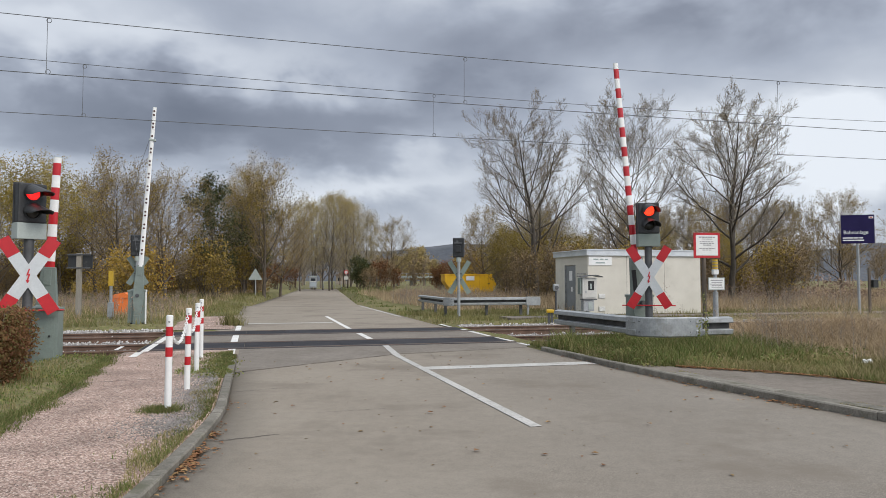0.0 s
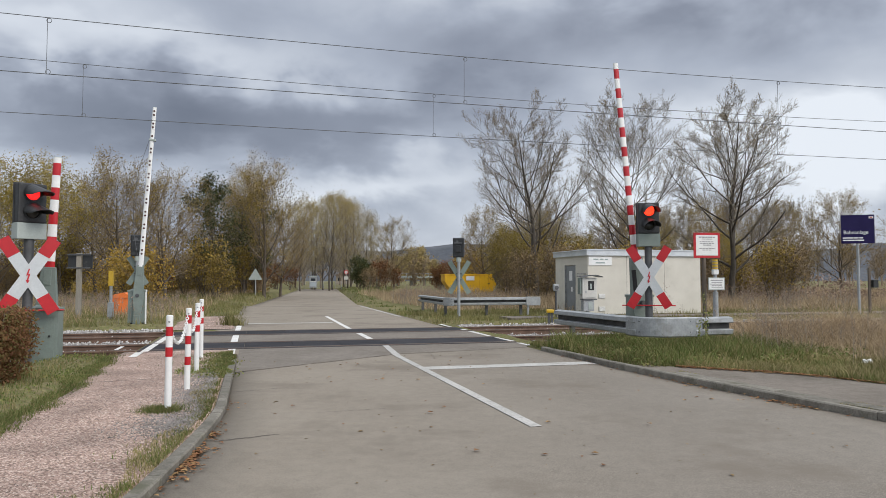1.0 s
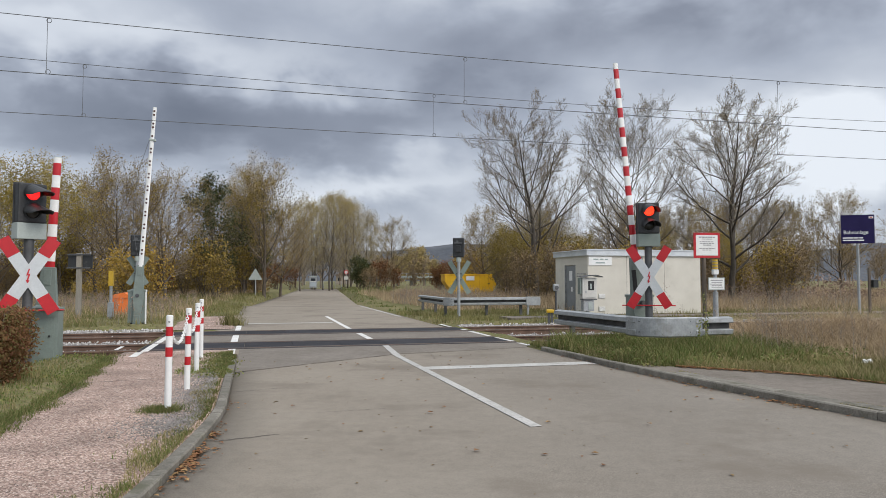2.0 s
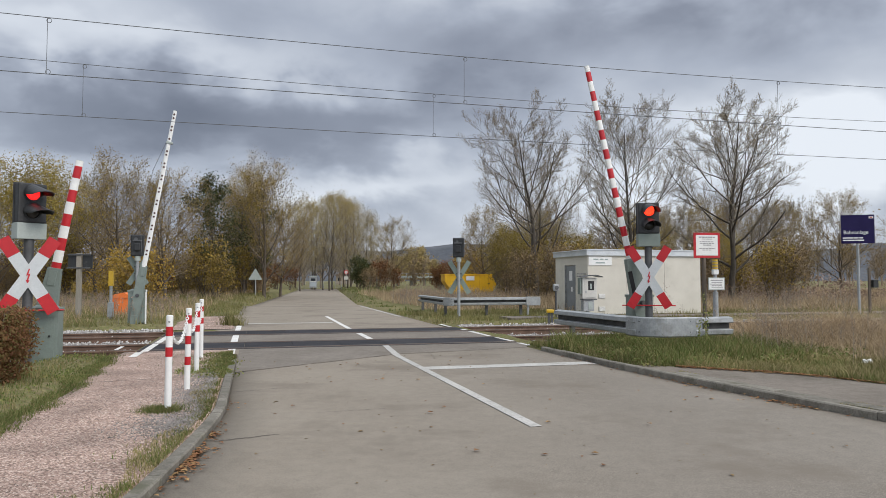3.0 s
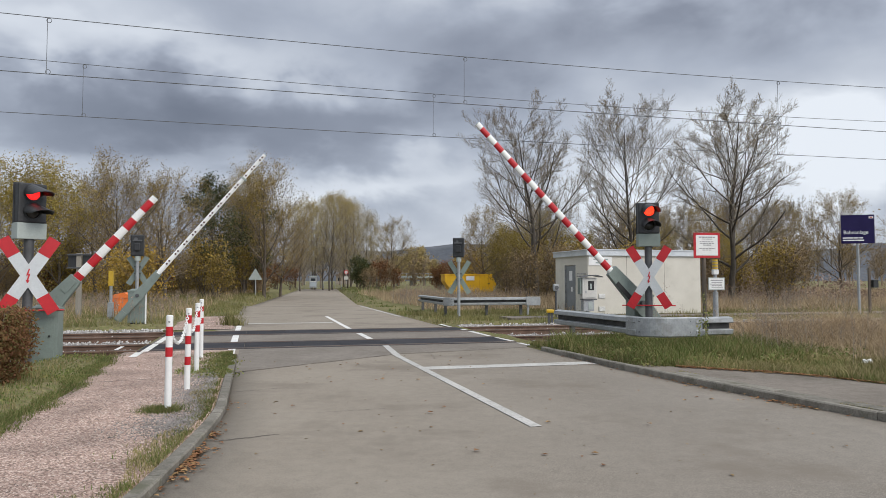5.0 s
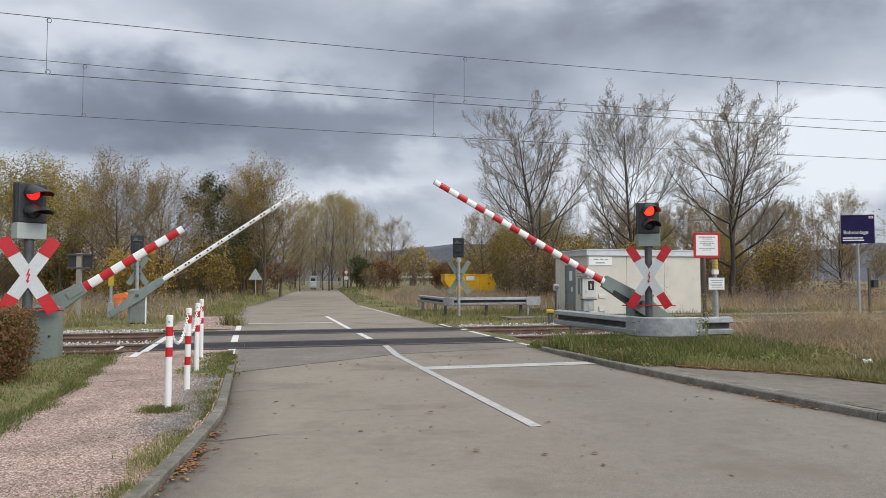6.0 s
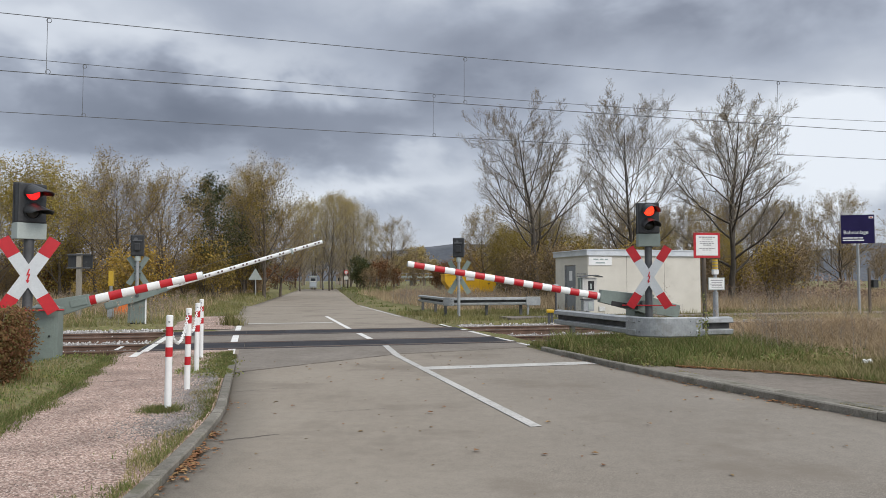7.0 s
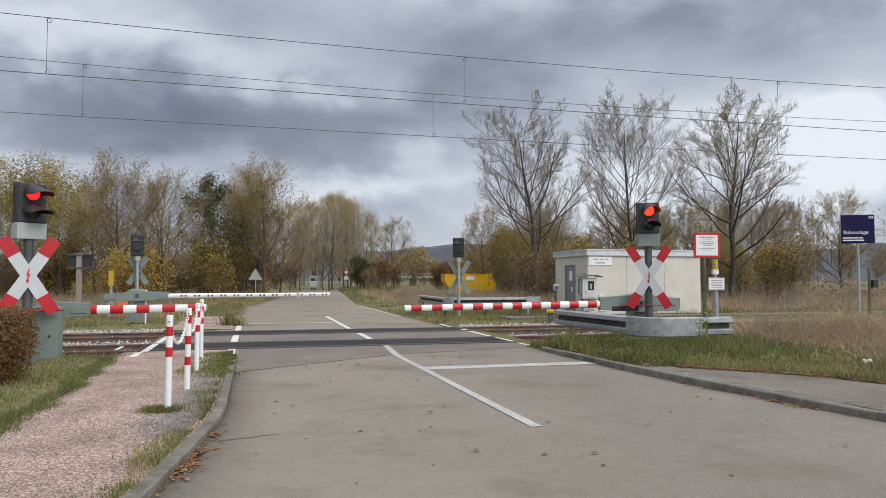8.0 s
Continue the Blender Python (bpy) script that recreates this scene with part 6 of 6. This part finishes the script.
def build_grass():
    rng = np.random.default_rng(3)

    def right_verge(u, v):
        edge = np.where(v > 10.4, kerb_right(v) + 0.15, np.interp(v, [3, 5.0, 6.9, 7.9, 8.8, 9.45, 10.05, 10.4], [9.7, 9.3, 8.75, 8.43, 8.16, 7.71, 7.12, 6.6]))
        return (u > edge) & (v < 15.5) & (v > 5)

    u, v = clumped(rng, 34000, 6.1, 11.0, 7.6, 15.4, right_verge, 0.16, 0.025)
    blades("green_grass", u, v, 0.085, 0.006, rng, GRASS_GREEN, "short green grass along the kerb", 0.9)
    u, v = clumped(rng, 9000, 6.3, 10.5, 10.6, 15.2, right_verge, 0.16, 0.012)
    blades("tall_green_grass", u, v, 0.27, 0.008, rng, GRASS_GREEN, "tall green tufts before the guard rail", 0.8)
    u, v = clumped(rng, 15000, 6.2, 11.0, 8.0, 15.2, right_verge, 0.2, 0.02)
    blades("straw_grass", u, v, 0.15, 0.006, rng, GRASS_MIXED, "straw tufts in the green verge", 0.9)
    u, v = clumped(rng, 26000, 7.2, 24, 5.5, 15.3, right_verge, 0.3)
    blades("mixed_grass", u, v, 0.15, 0.006, rng, GRASS_MIXED, "uncut green and straw grass", 0.9)
    u, v = clumped(rng, 46000, 9.6, 26, 7.0, 15.2, lambda a, b: right_verge(a, b) & (a > 9.7 + 0.5 * np.sin(b * 2) + rng.normal(0, 0.4, len(a))) & (b > 20.2 - a + rng.normal(0, 0.7, len(a))), 0.3)
    blades("dry_grass", u, v, 0.32 + 0.22 * smooth(10.5, 12.5, u), 0.005, rng, GRASS_DRY, "tall dry straw-coloured grass", 1.7)
    u, v = clumped(rng, 12000, 9.6, 24, 13.4, 15.2, lambda a, b: (a > 9.6) & (b < 15.3), 0.3)
    blades("dry_grass", u, v, 0.50, 0.006, rng, GRASS_DRY, "tall dry grass beside the track", 1.5)
    far_r = lambda a, b: ((a > road_right(b) + 0.08) & (b > 23.2)) & ~((b > 24.55) & (b < 25.95) & (a > 9.1))
    u, v = clumped(rng, 36000, 6.0, 34, 23.0, 32, far_r, 0.3)
    blades("mixed_grass", u, v, 0.16, 0.013, rng, GRASS_FAR, "uncut grass beyond the line", 0.7, simple=True)
    u, v = clumped(rng, 60000, 7.5, 60, 27, 60, lambda a, b: (a > 12.5) & (b > 27) | (b > 32) & (a > 8.6), 0.5)
    blades("dry_grass", u, v, 0.50, 0.017, rng, GRASS_DRY, "tall dry grass in front of the wood", 0.8, simple=True)
    u, v = clumped(rng, 30000, 6.6, 30, 30, 128, lambda a, b: (a > road_mid(b) + 3.2) & (a < road_mid(b) + 4.6 + np.maximum(0, b - 50) * 0.14), 0.5)
    blades("green_grass", u, v, 0.12, 0.03, rng, GRASS_GREEN, "mown green road verge", 0.7, simple=True)
    left = lambda a, b: (a < -2.4 + 0.15 * np.sin(b * 3)) & (b < 15.4)
    u, v = clumped(rng, 28000, -9, -2.3, 5.5, 15.3, left, 0.22)
    blades("green_grass", u, v, 0.05, 0.005, rng, GRASS_GREEN, "short green grass beside the path", 0.9)
    u, v = clumped(rng, 4000, -9, -2.3, 5.0, 15.3, left, 0.22)
    blades("mixed_grass", u, v, 0.08, 0.005, rng, GRASS_MIXED, "straw-coloured grass beside the path")
    strip_test = lambda a, b: (a < kerb_line(b) - 0.125) & (a > kerb_line(b) - 0.36 - 0.12 * np.sin(b * 2.1))
    u, v = clumped(rng, 34000, -1.9, -0.3, 3.0, 14.9, strip_test, 0.14, 0.06)
    blades("kerb_grass", u, v, 0.032, 0.004, rng, GRASS_MIXED, "thin grass growing along the kerb", 0.9, 0.045)
    n = 9000
    v = 11.0 + 4.0 * rng.random(n) ** 0.7
    u = -0.36 - rng.exponential(0.13, n) * (0.5 + 0.9 * np.abs(np.sin(v * 2.3))) + 0.06 * np.sin(v * 5)
    blades("kerb_grass", u, v, 0.048, 0.005, rng, GRASS_GREEN, "green tufts at the end of the kerb", 0.9, 0.045)
    v = rng.uniform(3.5, 11.5, 5200)
    u = kerb_line(v) - 0.15 - rng.exponential(0.09, 5200)
    ok = np.sin(v * 3.1) + np.sin(v * 7.3) > -0.4
    blades("kerb_grass", u[ok], v[ok], 0.038, 0.004, rng, GRASS_GREEN, "green grass growing along the kerb", 0.9, 0.045)
    v = rng.uniform(4.5, 14.5, 9000)
    u = -2.50 - 0.112 * np.sin(v * 0.5) - 0.02 * (9 - np.minimum(v, 9)) + rng.normal(0, 0.10, 9000) + 0.07 * np.sin(v * 4.3)
    blades("path_edge_grass", u, v, 0.042, 0.005, rng, GRASS_GREEN, "grass creeping over the edge of the path", 1.0, 0.042)
    v = rng.uniform(4, 12.6, 5000)
    u = kerb_right(v) + np.where(rng.random(5000) < 0.6, 0.39, 0.13) + rng.normal(0, 0.022, 5000)
    ok = np.sin(v * 2.3) + np.sin(v * 5.9 + 1) > 0.2
    blades("kerb_grass", u[ok], v[ok], 0.028, 0.004, rng, GRASS_MIXED, "moss and grass in the joint behind the kerb", 0.9, 0.07)
    tu = rng.normal(-0.98, 0.11, 1500)
    tv = rng.normal(8.44, 0.09, 1500)
    blades("grass_tuft", tu, tv, 0.07, 0.004, rng, GRASS_GREEN, "green tuft round the foot of a bollard", 0.9, 0.045)
    far_l = lambda a, b: (a < np.where(b < 31, -2.65, road_mid(b) - 3.3)) & (b > 24.0)
    u, v = clumped(rng, 60000, -26, 4, 23.0, 62, far_l, 0.4)
    blades("mixed_grass", u, v, 0.18, 0.016, rng, GRASS_FAR, "rough grass beyond the line", 0.7, simple=True)
    u, v = clumped(rng, 22000, -30, 2, 26, 75, lambda a, b: far_l(a, b) & (a < road_mid(b) - 5.2), 0.4)
    blades("dry_grass", u, v, 0.40, 0.017, rng, GRASS_DRY, "dry grass at the foot of the wood", 0.6, simple=True)
    tu = rng.normal(-0.68, 0.15, 500)
    tv = rng.normal(24.9, 0.25, 500)
    blades("weed_clump", tu, tv, 0.38, 0.010, rng, GRASS_FAR, "tall weeds growing at the road's edge", 0.5)
    tu = rng.normal(8.15, 0.35, 420)
    tv = rng.normal(11.4, 0.2, 420)
    blades("weed_clump", tu, tv, 0.20, 0.012, rng, GRASS_GREEN, "green weeds before the guard rail", 0.4)


build_grass()


def build_weeds():
    """Low broad-leaved weeds among the grass."""
    rng = np.random.default_rng(41)
    for name, n, u0, u1, v0, v1, hi, size, test in (
            ("low_weeds", 15000, 6.15, 11.0, 10.4, 14.8, 0.17, 0.026, lambda a, b: a > np.where(b > 10.4, kerb_right(b) + 0.16, 8.0)),
            ("low_weeds", 3500, -7.0, -2.5, 7.0, 15.0, 0.05, 0.020, lambda a, b: a < -2.45),
            ("low_weeds", 1500, -1.1, -0.45, 11.3, 14.9, 0.05, 0.020, lambda a, b: a > -1.2)):
        u, v = clumped(rng, n, u0, u1, v0, v1, test, 0.16, 0.02)
        base = np.maximum(ground_z(u, v), 0.03 if u1 < 0 and u0 > -2 else -1)
        P = np.stack([u, v, base + rng.random(len(u)) * hi], -1)
        stuff(name, leaves_mesh(name, P, size, rng, 0.015), LEAF_WEED, at(0, 0), "low green broad-leaved weeds in the verge", "weeds")


build_weeds()


def build_dry_weeds():
    """Withered stalks with seed heads standing above the grass."""
    rng = np.random.default_rng(57)
    for n, u0, u1, v0, v1, hi, fat, test in (
            (900, 9.2, 24, 8.0, 15.2, 0.75, 1.0, lambda a, b: b > 19.4 - a),
            (520, 9.6, 30, 26.5, 36, 1.0, 1.8, lambda a, b: (a > 12.8) | (b > 29)),
            (260, 8.4, 10.4, 33, 44, 1.0, 1.8, lambda a, b: a > 8.2),
            (300, -12, -3.2, 24.5, 44, 0.8, 1.8, lambda a, b: a < np.where(b < 31, -3.0, -1.2))):
        u, v = clumped(rng, n, u0, u1, v0, v1, test, 0.35, 0.12)
        z = ground_z(u, v)
        segs, pts = [], []
        for a, b, c in zip(u, v, z):
            h = hi * rng.uniform(0.5, 1.2)
            lean = rng.normal(0, 0.10, 2) * h
            q = (a + lean[0], b + lean[1], c + h)
            segs.append((a, b, c - 0.03, *q, 0.004 * fat, 0.002 * fat))
            for k in range(5):
                t = rng.uniform(0.5, 0.95)
                o = np.array((a, b, c)) * (1 - t) + np.array(q) * t
                e = o + rng.normal(0, 0.07, 3) * hi + (0, 0, 0.09 * hi)
                segs.append((*o, *e, 0.0025 * fat, 0.0015 * fat))
                pts += [e] * 4
        stuff("dry_weed_stalks", tubes("dry_weed_stalks", segs, 3), TWIG_PALE, at(0, 0), "withered brown weed stalks above the grass", "weeds")
        stuff("dry_seed_heads", leaves_mesh("dry_seed_heads", pts, 0.012 * fat, rng, 0.03), LEAF_SEED, at(0, 0), "pinkish brown seed heads of withered weeds", "weeds")


build_dry_weeds()


def build_gravel():
    """Loose grey gravel between the bollards and the kerb."""
    rng = np.random.default_rng(88)
    base = np.array([(1, 0, 0), (-1, 0, 0), (0, 1, 0), (0, -1, 0), (0, 0, 1), (0, 0, -1)], float)
    tri = np.array([(0, 2, 4), (2, 1, 4), (1, 3, 4), (3, 0, 4), (2, 0, 5), (1, 2, 5), (3, 1, 5), (0, 3, 5)])
    n = 9000
    v = np.concatenate([rng.normal(9.5, 0.75, n // 2), rng.normal(7.7, 0.35, n // 4), rng.normal(11.6, 0.7, n - n // 2 - n // 4)])
    u = kerb_line(v) - 0.2 - np.abs(rng.normal(0, 0.30, n))
    keep = (u > -1.45)
    u, v = u[keep], v[keep]
    n = len(u)
    P = base[None] * rng.uniform(0.004, 0.012, (n, 1, 1)) * rng.uniform(0.6, 1.3, (n, 1, 3)) * rng.uniform(0.75, 1.25, (n, 6, 1))
    ang = rng.uniform(0, 6.28, n)
    c, d = np.cos(ang)[:, None], np.sin(ang)[:, None]
    X, Y = P[..., 0] * c - P[..., 1] * d, P[..., 0] * d + P[..., 1] * c
    V = np.stack([X + u[:, None], Y + v[:, None], P[..., 2] + 0.056], -1).reshape(-1, 3)
    F = (tri[None] + (np.arange(n) * 6)[:, None, None]).reshape(-1, 3)
    stuff("gravel", fast_mesh("gravel", V, F), GRIT, at(0, 0), "loose dark grey gravel beside the kerb", "gravel")


build_gravel()


def build_fallen_leaves():
    rng = np.random.default_rng(14)
    U, V, Z = [], [], []
    n = 1300
    v = rng.uniform(4.3, 9.5, n)
    keep = rng.random(n) < np.clip(0.04 + np.exp(-((v - 6.25) / 0.40) ** 2) + 0.7 * np.exp(-((v - 7.25) / 0.12) ** 2), 0, 1)
    v = v[keep]
    U.append(kerb_line(v) + 0.02 + rng.exponential(0.045, len(v)))
    V.append(v)
    v = np.concatenate([rng.normal(7.3, 0.22, 70), rng.normal(9.2, 0.6, 40), rng.uniform(5, 13, 60)])
    U.append(kerb_right(v) - 0.03 - rng.exponential(0.07, len(v)))
    V.append(v)
    U.append(rng.uniform(6.75, 9.2, 1500))
    V.append(np.interp(U[-1], [6.85, 7.12, 7.71, 8.16, 8.43, 9.3], [10.35, 10.05, 9.45, 8.8, 7.9, 5.0]) - np.abs(rng.normal(0, 0.13, 1500)) + 0.03)
    U.append(rng.uniform(-0.2, 5.9, 46))
    V.append(rng.uniform(5.2, 13.5, 46))
    u, v = np.concatenate(U), np.concatenate(V)
    z = np.where(u > kerb_right(v) + 0.12, 0.08, np.where(u > kerb_right(v), 0.10, 0.004)) + rng.uniform(0.002, 0.016, len(u))
    n = len(u)
    a = rng.uniform(0, 6.28, n)
    s = rng.uniform(0.016, 0.034, n)
    s[-46:] *= 1.3
    c, d = np.cos(a) * s, np.sin(a) * s
    P = np.stack([np.stack([u - c, v - d, z], -1), np.stack([u + d * 0.6, v - c * 0.6, z + s * 0.35], -1), np.stack([u + c, v + d, z + s * 0.15], -1), np.stack([u - d * 0.6, v + c * 0.6, z + s * 0.3], -1)], 1)
    stuff("fallen_leaves", fast_mesh("fallen_leaves", P.reshape(-1, 3), np.arange(n * 4).reshape(n, 4)), LEAF_FALLEN, at(0, 0), "orange-brown fallen leaves in the gutter", "leaves")


build_fallen_leaves()


def build_debris():
    """Dark crumbs, twigs and bits on the road and path."""
    rng = np.random.default_rng(66)
    n = 230
    v = rng.uniform(4.6, 14, n)
    u = rng.uniform(-0.25, 5.95, n)
    a = rng.uniform(0, 6.28, n)
    s = rng.uniform(0.006, 0.022, n) * np.where(rng.random(n) < 0.1, 1.8, 1)
    c, d = np.cos(a) * s, np.sin(a) * s
    w = rng.uniform(0.2, 0.7, n)
    P = np.stack([np.stack([u - c, v - d, np.full(n, 0.005)], -1), np.stack([u + d * w, v - c * w, 0.006 + s * 0.3], -1), np.stack([u + c, v + d, np.full(n, 0.006)], -1), np.stack([u - d * w, v + c * w, 0.006 + s * 0.2], -1)], 1)
    stuff("road_debris", fast_mesh("road_debris", P.reshape(-1, 3), np.arange(n * 4).reshape(n, 4)), LEAF_BROWN, at(0, 0), "small dark leaf and twig scraps on the asphalt", "debris")


build_debris()


def build_stalks():
    rng = np.random.default_rng(23)
    for x, y, h in ((4.75, 13.25, 0.72), (4.93, 13.3, 1.22), (5.04, 13.45, 0.85)):
        s = thing("weed_stalk", pose(x, y, 0.05, 0, 0, 15), "tall thin green weed before the guard rail", "weed", "weed stalks")
        segs, pts = [], []
        p = np.array([0, 0, -0.03])
        for k in range(10):
            q = p + np.array([rng.normal(0, 0.012), rng.normal(0, 0.012), h / 10])
            segs.append((*p, *q, 0.007 - 0.0005 * k, 0.0065 - 0.0005 * k))
            pts += [q] * 7
            p = q
        me = tubes("stem", segs, 5)
        me.materials.append(LEAF_WEED)
        place(new("stem", me), Matrix(), s)
        me = leaves_mesh("leaf_cluster", pts, 0.024, rng, 0.03)
        me.materials.append(LEAF_WEED)
        tagged(place(new("leaf_cluster", me), Matrix(), s), kind="stuff")


build_stalks()


# ---------------------------------------------------------------- far things
def build_skip():
    s = thing("skip_container", pose(0.3, 60, 0.1, 0, 0, 10), "yellow steel skip container with sloping ends", "skip")
    out = [(0.7, 0.12), (3.9, 0.12), (4.35, 1.1), (3.9, 1.92), (-0.15, 1.92), (-0.15, 1.35)]
    part("body", prism(out, 1.8, "y", m=Matrix.Translation((0, 0.9, 0))), YELLOW, s)
    part("rim", box(4.2, 1.9, 0.09, x=1.88, y=0.9, z=1.88, bevel=0.02), YELLOW, s)
    for x in (0.9, 1.9, 2.9, 3.7):
        part("rib", box(0.10, 0.06, 1.7, x=x, y=-0.02, z=0.15), YELLOW, s)
    part("notice", box(0.70, 0.02, 0.36, x=2.05, y=-0.06, z=1.42, bevel=0), WHITE, s, "white notice plate")
    part("skid", box(3.4, 0.14, 0.14, x=2.2, y=0.3, z=-0.02), RUST, s)
    part("skid", box(3.4, 0.14, 0.14, x=2.2, y=1.5, z=-0.02), RUST, s)


build_skip()


def build_bridge():
    b = thing("footbridge", pose(-10.5, 150, 0, 0, 0, -3), "low pale concrete bridge with railing in the fields", "bridge")
    part("deck", box(10.5, 3, 0.5, x=5.0, y=1.5, z=2.0, bevel=0.03), LIGHTGREY, b)
    for x in (0.8, 3.6, 6.4, 9.2):
        part("pier", box(0.5, 1.6, 2.2, x=x, y=1.5, z=-0.1), CONCRETE, b)
    part("railing", box(10.5, 0.08, 0.14, x=5.0, y=0.1, z=2.95), GALV, b)
    for k in range(9):
        part("railing_post", box(0.14, 0.12, 0.5, x=0.3 + k * 1.2, y=0.1, z=2.5), GALV, b)


build_bridge()


def build_house():
    h = thing("house", pose(-28.0, 185, 0.5, 0, 0, 5), "small pale house with a red tiled roof", "house")
    part("wall", box(4.4, 5, 2.3, x=2.2, y=2.5, z=0.0, bevel=0.02), HOUSEWALL, h)
    part("roof", prism([(-0.3, 2.3), (4.7, 2.3), (4.4, 2.6), (2.2, 3.7), (0.0, 2.6)], 5.6, "y", m=Matrix.Translation((0, 2.5, 0))), TILE, h)
    for x in (0.9, 2.9):
        part("window", box(0.8, 0.1, 0.9, x=x, y=-0.02, z=0.9), GLASSDARK, h)


build_house()


def build_site_cabin():
    c = thing("site_cabin", pose(-19.1, 104, 0.36, 0, 0, 10), "small pale blue-grey cabin at the end of the road", "cabin")
    part("body", box(1.05, 1.6, 1.55, z=0.12, bevel=0.03), GALV, c)
    part("roof", prism([(-0.62, 1.67), (0.62, 1.67), (0.45, 1.86), (-0.45, 1.86)], 1.8, "y"), LIGHTGREY, c)
    w = part("window", box(0.66, 0.04, 0.42, z=1.05, y=-0.80, bevel=0.01), GLASSDARK, c)
    part("window_frame", box(0.74, 0.03, 0.05, z=1.0, y=-0.805, bevel=0.005), WHITE, w)
    part("panel", box(0.8, 0.03, 0.6, z=0.3, y=-0.80, bevel=0.01), PANELBLUE, c, "pale blue lower panel")
    for x in (-0.4, 0.4):
        part("foot", box(0.14, 1.5, 0.2, x=x, z=-0.06, bevel=0.01), MAST, c)
    f = thing("mesh_fence", pose(-21.6, 106, 0.36, 0, 0, 6), "low grey mesh fence beside the cabin", "fence")
    for k in range(8):
        part("post", rod((k * 0.9, 0, -0.1), (k * 0.9, 0, 1.05), 0.03, seg=8), GALV, f)
    for k in range(9):
        part("wire", box(6.3, 0.012, 0.014, x=3.15, z=0.12 + 0.11 * k, bevel=0), GALV, f)


build_site_cabin()


# ---------------------------------------------------------------- what moves
def motions():
    key = {
        "R": (ARM_R, [(0, 84.2), (1.7, 84.2), (2.4, 83.7), (2.8, 79.9), (3.0, 76.5), (3.5, 68.3), (4.0, 60.5), (4.5, 52.7), (5.0, 44.8), (5.5, 36.7), (5.8, 31.7), (6.0, 28.1), (6.5, 19.3), (7.0, 9.0), (7.2, 5.6), (7.5, 1.4), (7.7, -0.2), (8.0, -0.6)]),
        "L": (ARM_L, [(0, 87.5), (1.7, 87.5), (2.4, 87.0), (2.8, 83.3), (3.0, 79.8), (3.5, 72.2), (4.0, 64.7), (4.5, 57.0), (5.0, 49.3), (5.5, 41.4), (5.8, 36.6), (6.0, 33.4), (6.5, 24.4), (7.0, 13.7), (7.2, 10.0), (7.5, 5.4), (7.8, 1.6), (8.0, 0.6)]),
        "F": (ARM_F, [(0, 86.3), (1.7, 86.3), (2.4, 85.9), (2.8, 83.1), (3.0, 80.4), (3.5, 73.1), (4.0, 65.2), (4.5, 57.9), (5.0, 50.6), (5.5, 43.1), (5.8, 38.5), (6.0, 35.1), (6.5, 26.8), (7.0, 17.4), (7.2, 13.5), (7.5, 7.2), (7.8, 2.3), (8.0, 0.3)]),
    }
    for arm, rows in key.values():
        walk(arm, [(t, pose(arm.location.x, 0, arm.location.z, 0, -e, 0)) for t, e in rows])


motions()
